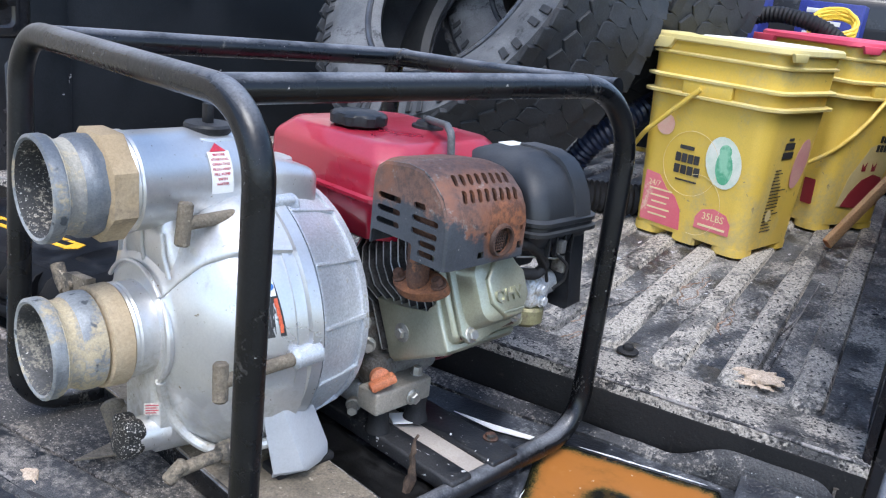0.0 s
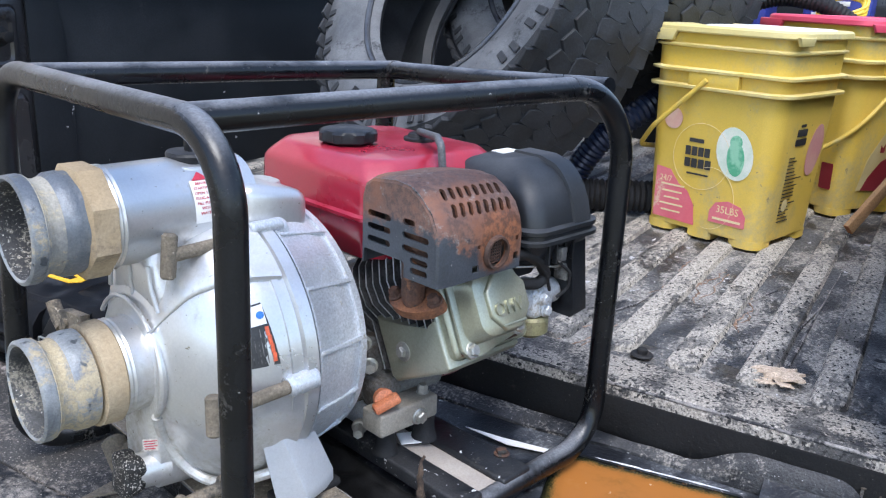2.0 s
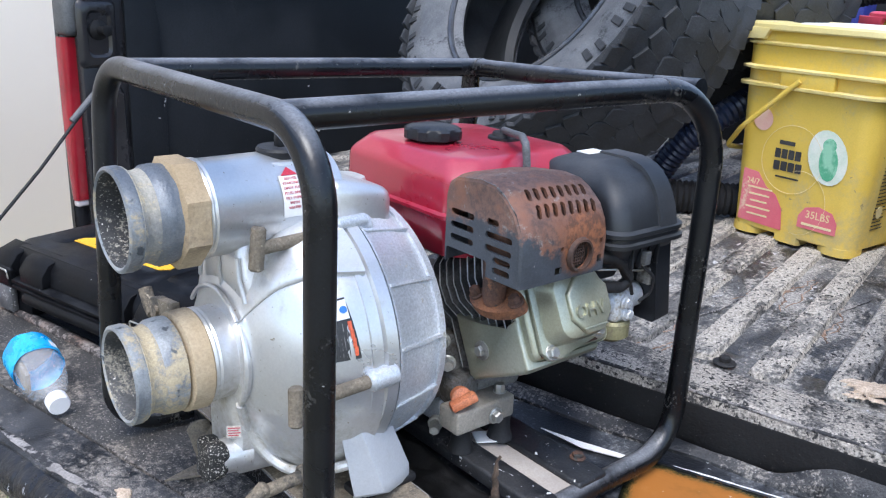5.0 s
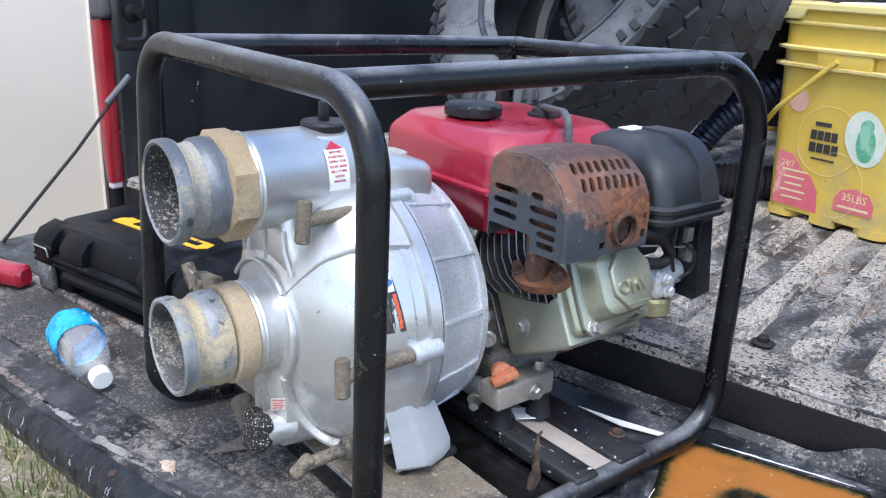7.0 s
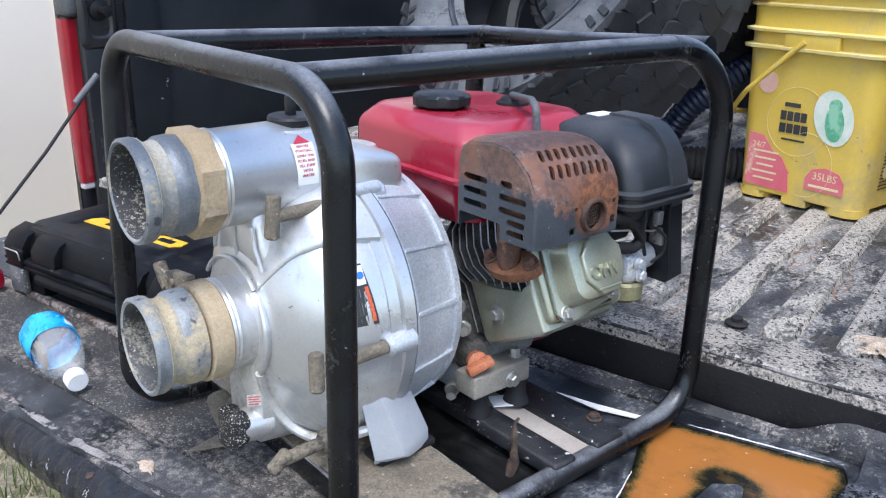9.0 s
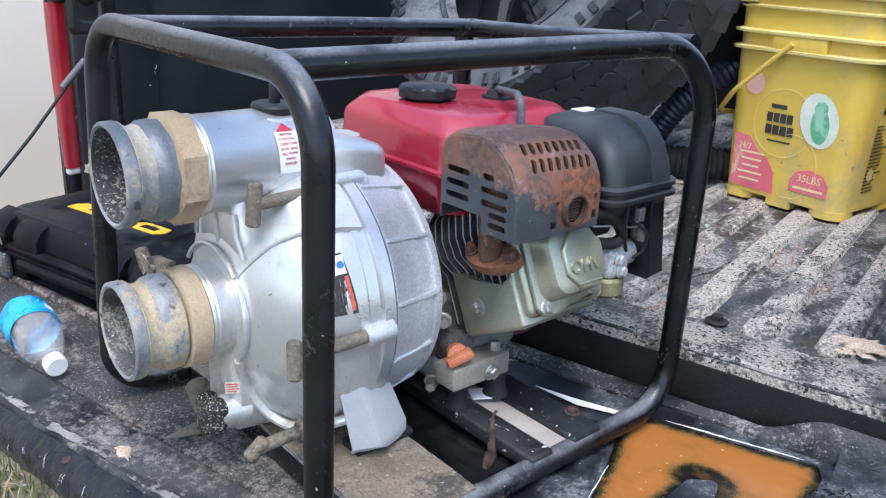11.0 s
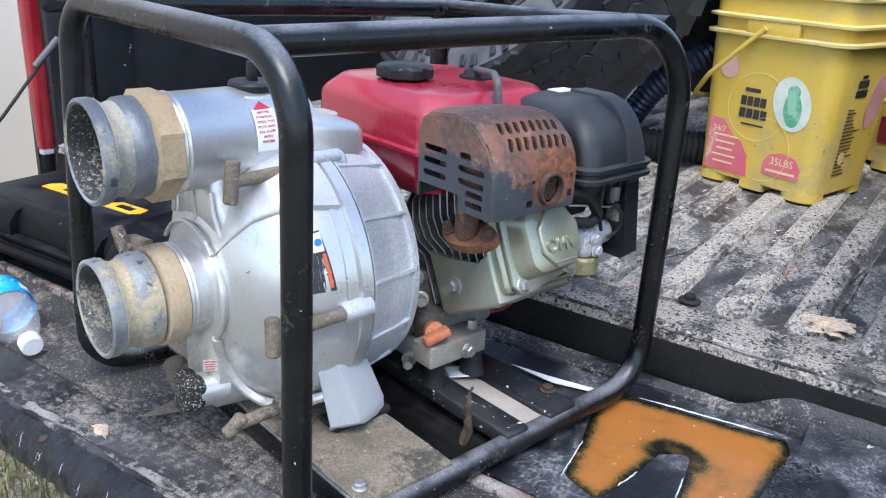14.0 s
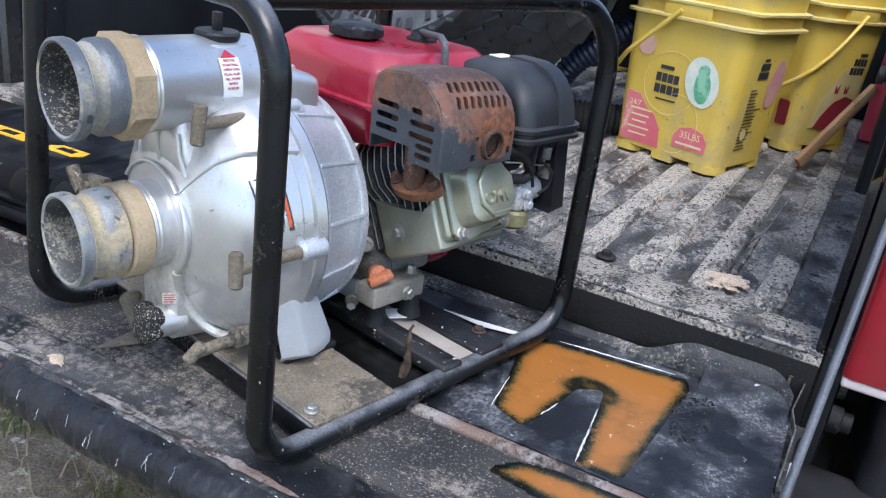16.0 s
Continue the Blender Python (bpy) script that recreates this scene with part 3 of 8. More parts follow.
def silted_water():
    """Orange water that turns to brown silt and black film where it runs shallow along its shore."""
    m = bpy.data.materials.new("silted_orange_water")
    m.use_nodes = True
    n, l = m.node_tree.nodes, m.node_tree.links
    bsdf = n["Principled BSDF"]
    co = n.new("ShaderNodeTexCoord")
    at = n.new("ShaderNodeAttribute")
    at.attribute_name = "shore"

    def noise_(s, d):
        t = n.new("ShaderNodeTexNoise")
        t.inputs["Scale"].default_value, t.inputs["Detail"].default_value, t.inputs["Roughness"].default_value = s, d, 0.65
        l.new(co.outputs["Object"], t.inputs["Vector"])
        return t.outputs["Fac"]

    def add_(a, b, k):
        t = n.new("ShaderNodeMath")
        t.operation = "MULTIPLY_ADD"
        l.new(b, t.inputs[0])
        t.inputs[1].default_value = k
        l.new(a, t.inputs[2])
        return t.outputs["Value"]

    # in millimetres from the shore, made uneven at three sizes
    d = add_(add_(add_(at.outputs["Fac"], noise_(18, 3), 14.0), noise_(70, 4), 10.0), noise_(520, 4), 16.0)
    ramp = n.new("ShaderNodeValToRGB")
    mr = n.new("ShaderNodeMapRange")
    mr.inputs["From Min"].default_value, mr.inputs["From Max"].default_value = 15.0, 50.0
    l.new(d, mr.inputs["Value"])
    l.new(mr.outputs["Result"], ramp.inputs["Fac"])
    cr = ramp.color_ramp
    cr.elements[0].position, cr.elements[0].color = 0.20, (0.006, 0.007, 0.005, 1)
    cr.elements[1].position, cr.elements[1].color = 0.75, (0.35, 0.135, 0.032, 1)
    for p, c in ((0.32, (0.03, 0.028, 0.01, 1)), (0.42, (0.16, 0.085, 0.025, 1)), (0.52, (0.3, 0.12, 0.03, 1))):
        e = cr.elements.new(p)
        e.color = c
    # darker clouds of silt, and pale scum in small flecks
    def blend_(src, lo, hi, col, amount):
        mr2 = n.new("ShaderNodeMapRange")
        mr2.interpolation_type = "SMOOTHSTEP"
        mr2.inputs["From Min"].default_value, mr2.inputs["From Max"].default_value = lo, hi
        mr2.inputs["To Max"].default_value = amount
        l.new(src, mr2.inputs["Value"])
        mx = n.new("ShaderNodeMix")
        mx.data_type = "RGBA"
        l.new(mr2.outputs["Result"], mx.inputs["Factor"])
        l.new(blend_.last, mx.inputs[6])
        mx.inputs[7].default_value = (*col, 1)
        blend_.last = mx.outputs[2]
    blend_.last = ramp.outputs["Color"]
    blend_(noise_(13, 6), 0.5, 0.72, (0.13, 0.075, 0.02), 0.6)
    blend_(noise_(24, 5), 0.56, 0.74, (0.4, 0.17, 0.05), 0.7)
    blend_(noise_(75, 5), 0.665, 0.70, (0.6, 0.47, 0.33), 0.85)
    l.new(blend_.last, bsdf.inputs["Base Color"])
    bsdf.inputs["Roughness"].default_value = 0.16
    bsdf.inputs["Specular IOR Level"].default_value = 0.22
    bp = n.new("ShaderNodeBump")
    bp.inputs["Strength"].default_value, bp.inputs["Distance"].default_value = 0.04, 0.002
    l.new(noise_(60, 3), bp.inputs["Height"])
    l.new(bp.outputs["Normal"], bsdf.inputs["Normal"])
    return m


SILTED = silted_water()


def guard_paint():
    """Slate paint burnt off to rust over the top and round the outlet."""
    m = surface("rusted_guard", (0.024, 0.029, 0.037), (0.048, 0.055, 0.066), (0.4, 0.55), scale=14, bump=0.25, grain=380, speck=(0.2, 0.2, 0.19), speck_scale=120, speck_cut=(0.68, 0.72), fleck=0.2)
    n, l = m.node_tree.nodes, m.node_tree.links
    bsdf = n["Principled BSDF"]
    old = bsdf.inputs["Base Color"].links[0].from_socket
    co = n.new("ShaderNodeTexCoord")

    def math_(op, a, b, c=None):
        t = n.new("ShaderNodeMath")
        t.operation = op
        for k, v in enumerate((a, b, c)):
            if v is None:
                continue
            if isinstance(v, (int, float)):
                t.inputs[k].default_value = v
            else:
                l.new(v, t.inputs[k])
        return t.outputs["Value"]

    def noise_(s, d, r):
        t = n.new("ShaderNodeTexNoise")
        t.inputs["Scale"].default_value, t.inputs["Detail"].default_value, t.inputs["Roughness"].default_value = s, d, r
        l.new(co.outputs["Object"], t.inputs["Vector"])
        return t.outputs["Fac"]

    def step_(v, lo, hi):
        t = n.new("ShaderNodeMapRange")
        t.interpolation_type = "SMOOTHSTEP"
        t.inputs["From Min"].default_value, t.inputs["From Max"].default_value = lo, hi
        l.new(v, t.inputs["Value"])
        return t.outputs["Result"]

    def mix_(f, a, b):
        t = n.new("ShaderNodeMix")
        t.data_type = "RGBA"
        l.new(f, t.inputs["Factor"])
        for k, v in ((6, a), (7, b)):
            if isinstance(v, tuple):
                t.inputs[k].default_value = (*v, 1)
            else:
                l.new(v, t.inputs[k])
        return t.outputs[2]

    sep = n.new("ShaderNodeSeparateXYZ")
    l.new(co.outputs["Object"], sep.inputs["Vector"])
    dist = n.new("ShaderNodeVectorMath")
    dist.operation = "DISTANCE"
    dist.inputs[1].default_value = (0.298, 0.012, 0.292)
    l.new(co.outputs["Object"], dist.inputs[0])
    big, fine = noise_(22, 8, 0.65), noise_(150, 6, 0.7)
    # the burnt line runs lower towards the outlet
    h = math_("MULTIPLY_ADD", sep.outputs["X"], 0.28, sep.outputs["Z"])
    h = math_("MULTIPLY_ADD", big, 0.11, h)
    h = math_("MULTIPLY_ADD", fine, 0.04, h)
    h = math_("ADD", h, -0.022)
    top = step_(h, 0.413, 0.428)
    r2 = math_("MULTIPLY_ADD", big, 0.035, dist.outputs["Value"])
    r2 = math_("MULTIPLY_ADD", fine, 0.025, r2)
    hot = step_(r2, 0.066, 0.056)
    brown = mix_(step_(fine, 0.35, 0.65), (0.09, 0.053, 0.042), (0.18, 0.094, 0.066))
    brown = mix_(step_(big, 0.52, 0.68), brown, (0.2, 0.086, 0.05))
    brown = mix_(step_(noise_(48, 9, 0.75), 0.56, 0.68), brown, (0.25, 0.235, 0.22))
    glow = mix_(step_(fine, 0.4, 0.6), (0.1, 0.047, 0.03), (0.24, 0.095, 0.046))
    col = mix_(hot, mix_(top, old, brown), glow)
    l.new(col, bsdf.inputs["Base Color"])
    return m


RUST = guard_paint()


def clear_plastic(name):
    m = bpy.data.materials.new(name)
    m.use_nodes = True
    b = m.node_tree.nodes["Principled BSDF"]
    b.inputs["Base Color"].default_value = (0.97, 0.98, 0.99, 1)
    b.inputs["Roughness"].default_value = 0.1
    b.inputs["IOR"].default_value = 1.5
    b.inputs["Alpha"].default_value = 0.17
    return m


CLEAR = clear_plastic("clear_bottle_plastic")


# ---- ground and the wall beyond ----
GROUND_Z = -0.86


def build_ground():
    bm = bm_new()
    n = 60
    for i in range(n + 1):
        for j in range(n + 1):
            # finer near the truck, out to the horizon
            x, y = (((k / n) * 2 - 1) for k in (i, j))
            x, y = (math.copysign(abs(v) ** 3, v) * 900 + v * 4 for v in (x, y))
            bm.verts.new((x - 0.8, y - 0.4, GROUND_Z + 0.03 * noise.noise((x * 1.5, y * 1.5, 0)) * (1 if abs(x) + abs(y) < 20 else 0)))
    bm.verts.ensure_lookup_table()
    for i in range(n):
        for j in range(n):
            a = i * (n + 1) + j
            bm.faces.new([bm.verts[k] for k in (a, a + n + 1, a + n + 2, a + 1)])
    ob = new("ground", finish("ground", bm, SOIL))
    tagged(ob, "bare brown soil with patchy grass", "ground", kind="structure")


def build_wall():
    bm = bm_new()
    box(bm, (-3.45, -6.0, GROUND_Z - 0.1), (-3.2, 14.0, 2.4), 0.01)
    w = new("wall_west", finish("wall_west", bm, CREAM))
    tagged(w, "plain cream-painted building wall", "wall", kind="structure")
    bm = bm_new()
    box(bm, (-3.2, -5.95, 0.62), (-3.19, 13.95, 0.632), 0.002)
    part("wall_joint", bm, CREAM, w)
    for k in range(9):
        bm = bm_new()
        y = -2.0 + 1.22 * k
        box(bm, (-3.2, y, GROUND_Z), (-3.19, y + 0.012, 0.6185), 0.002)
        part("wall_joint", bm, CREAM, w)


build_ground()
build_wall()

# ---- the pickup truck: x across the tailgate, y towards the cab, z up from the lowered tailgate's upper face ----
truck = thing("pickup_truck", pose(0, 0, 0), "black pickup truck with its tailgate lowered and a dusty open bed", "truck")
XL, XR = -1.115, 0.425          # inner width at the tailgate
BED_Y, BED_Z = 0.508, 0.072     # rear edge and height of the bed floor
BED_END = 2.25
RAIL_Z = 0.5

# the wet letter-shaped recess in the tailgate panel
LETTER = [(0.088, 0.442), (0.180, 0.454), (0.288, 0.468), (0.298, 0.440), (0.290, 0.320), (0.284, 0.222), (0.272, 0.212), (0.235, 0.212), (0.2205, 0.330), (0.213, 0.371), (0.186, 0.352), (0.174, 0.272), (0.164, 0.237), (0.122, 0.256), (0.106, 0.335), (0.090, 0.398)]


def filled_with_hole(bm, outer, hole, z):
    es = []
    for lp in (outer, hole):
        vs = [bm.verts.new((x, y, z)) for x, y in lp]
        es += [bm.edges.new((vs[i], vs[(i + 1) % len(vs)])) for i in range(len(vs))]
    bmesh.ops.triangle_fill(bm, edges=es, use_beauty=True)


def build_tailgate():
    bm = bm_new()
    box(bm, (XL - 0.01, 0.012, -0.062), (XR + 0.012, 0.474, -0.009), 0.006)
    gate = part("tailgate", bm, GATE, truck, "lowered black tailgate, dusty and scuffed")
    # outer dusty shelf, a groove, and the main panel
    for lo, hi, m in (((XL, -0.006, -0.012), (XR, 0.0595, 0.0), GATE), ((XL, 0.0615, -0.012), (XR, 0.186, 0.0), GRAINY)):
        bm = bm_new()
        box(bm, lo, hi, 0.003)
        part("panel_strip", bm, m, gate)
    bm = bm_new()
    outer = [(XL, 0.208), (XR - 0.006, 0.208), (XR - 0.012, 0.45), (XR - 0.016, 0.478), (XL, 0.478)]
    # the recess has rounded corners
    hole = [(p.x, p.y) for p in fillet([(x, y, 0) for x, y in LETTER + LETTER[:2]], 0.007, 4)][1:-1]
    filled_with_hole(bm, outer, hole, 0.001)
    r = bmesh.ops.extrude_face_region(bm, geom=list(bm.faces))
    bmesh.ops.translate(bm, vec=(0, 0, -0.011), verts=[v for v in r["geom"] if isinstance(v, bmesh.types.BMVert)])
    part("letter_panel", bm, GATEWET, gate, "black tailgate panel with a stamped recess", angle=20)
    def pool(name, shape, z, label, step=0.004, depth=0.0, spare=4.0, shoals=()):
        """A level sheet of water under the opening, that knows how far each point lies from the shore (mm)."""
        x0, x1 = min(p[0] for p in shape) - 0.004, max(p[0] for p in shape) + 0.004
        y0, y1 = min(p[1] for p in shape) - 0.004, max(p[1] for p in shape) + 0.004
        nx, ny = int((x1 - x0) / step) + 1, int((y1 - y0) / step) + 1
        vs = [(x0 + (x1 - x0) * a / nx, y0 + (y1 - y0) * c / ny, z) for c in range(ny + 1) for a in range(nx + 1)]
        fs = [(c * (nx + 1) + a, c * (nx + 1) + a + 1, (c + 1) * (nx + 1) + a + 1, (c + 1) * (nx + 1) + a) for c in range(ny) for a in range(nx)]
        far = []
        ring = [Vector(p) for p in shape]
        for v in vs:
            p, best = Vector(v[:2]), 1.0
            inside = False
            for a, c in zip(ring, ring[1:] + ring[:1]):
                d = c - a
                t = max(0.0, min(1.0, (p - a).dot(d) / d.length_squared))
                best = min(best, (p - a - d * t).length)
                if (a.y > p.y) != (c.y > p.y) and p.x < (c.x - a.x) * (p.y - a.y) / (c.y - a.y) + a.x:
                    inside = not inside
            far.append(min([1000 * best * (1 if inside else -1)] + [1000 * (math.hypot((p.x - a) / e, p.y - c) - r) for a, c, r, e in shoals]))
        keep = [f for f in fs if max(far[k] for k in f) > -spare - (40 if shoals else 0)]
        me = bpy.data.meshes.new(name)
        me.from_pydata(vs, [], keep)
        me.materials.append(SILTED)
        at = me.attributes.new("shore", "FLOAT", "POINT")
        for k in range(len(vs)):
            at.data[k].value = far[k] + depth
        ob = new(name, me)
        ob.parent = gate
        return tagged(ob, label)
    pool("muddy_water", LETTER, -0.0015, "orange muddy water standing in the stamped recess", shoals=((0.199, 0.362, 0.020, 1.15), (0.262, 0.214, 0.004, 2.0), (0.142, 0.244, 0.003, 2.0), (0.094, 0.44, 0.006, 1.0)))
    # edges catching the sky, painted on as thin pale lines
    for p, q, w in (((0.2345, 0.214), (0.2205, 0.326), 0.0017), ((0.1205, 0.252), (0.111, 0.322), 0.0010), ((0.125, 0.4475), (0.274, 0.4675), 0.0012), ((0.1725, 0.272), (0.179, 0.306), 0.0009)):
        bm = bm_new()
        d = (Vector(q) - Vector(p)).normalized()
        path = []
        for k in range(25):
            t = k / 24
            o = 0.0009 * noise.noise((t * 9, p[0] * 50, 4)) + 0.0005 * noise.noise((t * 40, p[0] * 50, 8))
            path.append((p[0] + (q[0] - p[0]) * t - d.y * o, p[1] + (q[1] - p[1]) * t + d.x * o, 0.0013))
        sweep(bm, path, lambda t: w * (0.35 + 0.65 * abs(noise.noise((t * 11, w * 4000, 2))) * 1.6) * (1 - abs(2 * t - 1) ** 6) + 0.0002, 6)
        part("bright_edge", bm, BRIGHTEDGE, gate, "pale edge line, painted sky glint and bare wear")
    pool("muddy_water", [(0.175, 0.152), (0.23, 0.143), (0.30, 0.150), (0.40, 0.170), (0.39, 0.186), (0.30, 0.187), (0.225, 0.183), (0.19, 0.172)], 0.0016, "thin sheet of orange muddy water", 0.0025, 4.0, 4.0)
    # beads of water on the mat beside the recess
    rnd = random.Random(21)
    vs, fs = [], []
    for _ in range(420):
        a, r = rnd.uniform(0, 6.283), math.sqrt(rnd.random())
        x, y, s = 0.314 + 0.024 * r * math.cos(a), 0.385 + 0.062 * r * math.sin(a), rnd.uniform(0.0006, 0.0022)
        k = len(vs)
        vs += [(x + s * math.cos(t * 1.0472) * rnd.uniform(0.8, 1.25), y + s * math.sin(t * 1.0472) * rnd.uniform(0.8, 1.25), 0.0011) for t in range(6)] + [(x, y, 0.0011 + s * 0.45)]
        fs += [(k + t, k + (t + 1) % 6, k + 6) for t in range(6)]
    me = bpy.data.meshes.new("water_film")
    me.from_pydata(vs, [], fs)
    me.materials.append(WETEDGE)
    for p in me.polygons:
        p.use_smooth = True
    ob = new("water_film", me)
    ob.parent = gate
    tagged(ob, "dark beads of water beside the recess", kind="stuff")
    # rusty ridge between shelf and panel, worn line beside the outer edge
    bm = bm_new()
    sweep(bm, [(XL + (XR - 0.005 - XL) * k / 90, 0.197 + 0.0012 * noise.noise((k * 0.6, 2, 5)), -0.004 + 0.0008 * noise.noise((k * 0.9, 7, 5))) for k in range(91)], 0.009, 12)
    part("ridge", bm, RUSTLINE, gate, "worn rusty ridge")
    rnd = random.Random(31)
    for x0, x1, m, lab in ((-0.74, -0.50, RUSTLINE, "rust-tinted worn streak"), (-0.52, -0.29, WORN, "grey worn streak"), (-0.275, -0.13, WORN, "grey worn streak"), (-0.115, 0.05, RUSTLINE, "rust-tinted worn streak"), (0.07, 0.3, WORN, "grey worn streak")):
        n = int((x1 - x0) / 0.004)
        up, lo = [], []
        for k in range(n + 1):
            t = k / n
            x = x0 + (x1 - x0) * t
            y = 0.004 + 0.006 * max(0.0, -0.45 - x) / 0.2 + 0.003 * noise.noise((x * 14, 1, 2))
            w = 0.0065 * (1 - abs(2 * t - 1) ** 4) * (0.75 + 0.5 * noise.noise((x * 60, 3, 1)))
            up.append((x, y + w + 0.0012 * noise.noise((x * 220, 5, 5))))
            lo.append((x, y - w + 0.0012 * noise.noise((x * 220, 9, 9))))
        bm = bm_new()
        rows = [[bm.verts.new((*p, z)) for p in ln] for ln, z in ((lo, 0.0003), (lo, 0.0011), (up, 0.0011), (up, 0.0003))]
        for a, c in zip(rows, rows[1:]):
            for k in range(n):
                bm.faces.new((a[k], a[k + 1], c[k + 1], c[k]))
        part("worn_line", bm, m, gate, lab)
    # rolled outer edge with a folded seam on top, crinkled and slightly bowed
    def bow(x):
        return 0.055 * max(0.0, -0.1 - x) ** 2

    def edge_point(x, a):
        crumple = 0.0011 * noise.noise((x * 26, a * 2, 3)) + 0.0024 * noise.noise((x * 60 + a * 9, a * 3 - x * 25, 7)) + 0.0016 * abs(noise.noise((x * 130 - a * 8, a * 6, 2)))
        dent = -0.0016 * max(0.0, 1 - abs(((x / 0.037 + 0.12 * a) % 1.0) - 0.5) * 9) if -0.9 < a < 0.75 else 0.0
        rr = 0.028 + crumple + dent
        return (x, -0.006 + bow(x) - rr * math.cos(a) * 1.0, -0.031 + rr * math.sin(a))
    bm = bm_new()
    n = 700
    loops = []
    for i in range(n + 1):
        x = XL + (XR - XL) * i / n
        lp = [edge_point(x, radians(-100 + 186 * k / 17)) for k in range(18)]
        lip = 0.0012 * noise.noise((x * 120, 4, 4))
        lp += [(x, -0.0055 + bow(x) + lip, -0.0018), (x, 0.0005 + bow(x), 0.0004), (x, 0.004 + bow(x), -0.004), (x, 0.0, -0.064)]
        loops.append(lp)
    rings(bm, loops)
    part("rolled_edge", bm, EDGETRIM, gate, "crinkled black edge trim", angle=50)
    # mat curled up against the bed, with its raised dusty lip
    def swell(x):
        t = max(0.0, min(1.0, (x - 0.215) / 0.075))
        return t * t * (3 - 2 * t)
    xs = [XL + (0.2 - XL) * k / 60 for k in range(60)] + [0.2 + (XR - 0.016 - 0.2) * k / 60 for k in range(61)]
    curl, lip = [], []
    for x in xs:
        h = swell(x)
        c = max(0.0, (x - (XR - 0.05)) / 0.034) ** 2
        w = 0.0012 * noise.noise((x * 24, 2, 8))
        y1, z1 = 0.480 + 0.010 * h - 0.02 * c - 0.014 * max(0.0, min(1.0, (0.14 - x) / 0.1)), 0.003 + 0.016 * h - 0.006 * c
        y2, z2 = 0.492 + 0.008 * h - 0.026 * c + w, 0.011 + 0.026 * h - 0.014 * c + w
        curl.append([(x, 0.425, -0.002), (x, 0.432, 0.0012), (x, 0.450, 0.0013 + 0.0012 * h), (x, 0.468, 0.0016 + 0.005 * h), (x, y1, z1), (x, y1 + 0.001, -0.012)])
        lip.append([(x, y1 - 0.003, -0.012), (x, y1 - 0.002, z1 + 0.002), (x, (y1 + y2) / 2, (z1 + z2) / 2 + 0.003), (x, y2, z2), (x, y2 + 0.004, z2 - 0.003), (x, y2 + 0.004, -0.02)])
    bm = bm_new()
    rings(bm, [lp for x, lp in zip(xs, curl) if x > 0.302])
    part("curled_mat", bm, GATEWET, gate, "black mat curled up at the corner")
    bm = bm_new()
    rings(bm, lip)
    part("hinge_lip", bm, LIPDUST, gate, "raised dusty lip along the hinge")
    for x in (-0.337, 0.12):
        bm = bm_new()
        hexbolt(bm, (x, -0.019 + 0.003 * (x < 0), -0.0095), (0, -0.4, 1), 0.0055, 0.003, False)
        part("edge_screw", bm, RUSTY, gate, "rusty screw head")
    # pale cracks where the edge trim is creased
    rnd = random.Random(12)
    x = XL + 0.02
    while x < XR - 0.02:
        for _ in range(rnd.choice((1, 1, 2))):
            a0 = rnd.uniform(-0.15, 0.35)
            a1 = a0 + rnd.uniform(0.25, 0.75)
            lean = rnd.uniform(-0.006, 0.004)
            xa = x + rnd.uniform(-0.006, 0.006)
            ph = rnd.uniform(0, 50)
            pts = []
            for k in range(13):
                a = a0 + (a1 - a0) * k / 12
                q = Vector(edge_point(xa + lean * k / 12 + 0.0012 * noise.noise((k * 0.5, ph, 1)), a))
                c = Vector((q.x, -0.006 + bow(q.x), -0.031))
                pts.append(q + (q - c).normalized() * 0.0002)
            w = rnd.uniform(0.00035, 0.0008)
            bm = bm_new()
            sweep(bm, pts, lambda t: w * (0.4 + 0.9 * abs(noise.noise((t * 6, ph, 3)))) * (1 - abs(2 * t - 1) ** 3) + 0.0001, 5)
            part("crease", bm, CREASE, gate)
        x += 0.037 + rnd.uniform(-0.005, 0.005)
    # flecks of bare metal along the folded seam
    for k in range(46):
        x = rnd.uniform(-0.8, XR - 0.05)
        ln = rnd.choice((0.002, 0.003, 0.004, 0.012))
        bm = bm_new()
        sweep(bm, [(x, -0.0062 + bow(x), -0.0016), (x + ln / 2, -0.006 + bow(x) + rnd.uniform(-0.0004, 0.0004), -0.0013), (x + ln, -0.0062 + bow(x), -0.0016)], lambda t: rnd.uniform(0.0003, 0.0009), 5)
        part("bright_fleck", bm, CREASE, gate)
    # end latch plate on the right end
    bm = bm_new()
    box(bm, (XR + 0.002, 0.2, -0.06), (XR + 0.012, 0.435, -0.003), 0.003)
    part("end_cap", bm, TRUCK, gate)
    bm = bm_new()
    for a, c in (((XR - 0.028, 0.5, 0.034), (XR - 0.008, 0.512, 0.034)), ((XR - 0.008, 0.512, 0.034), (XR - 0.013, 0.462, 0.012)), ((XR - 0.013, 0.462, 0.012), (XR - 0.004, 0.43, 0.006)), ((XR - 0.004, 0.43, 0.006), (XR - 0.006, 0.31, 0.002))):
        sweep(bm, [a, c], 0.0011, 6)
        d = Vector((0, 0, -0.012))
        vs = [bm.verts.new(Vector(p) + e) for p, e in ((a, d * 0), (c, d * 0), (c, d), (a, d))]
        bm.faces.new(vs)
    part("corner_bracket", bm, GRIMY, gate, "bent steel corner bracket")
    bm = bm_new()
    sweep(bm, [(XR + 0.004, 0.18, 0.0035), (XR + 0.003, 0.25, 0.0045), (XR + 0.001, 0.36, 0.0035)], lambda t: 0.003 * (1 - 0.6 * abs(2 * t - 1)), 8)
    part("bright_edge", bm, BRIGHTEDGE, gate, "pale edge line, painted sky glint and bare wear")
    return gate


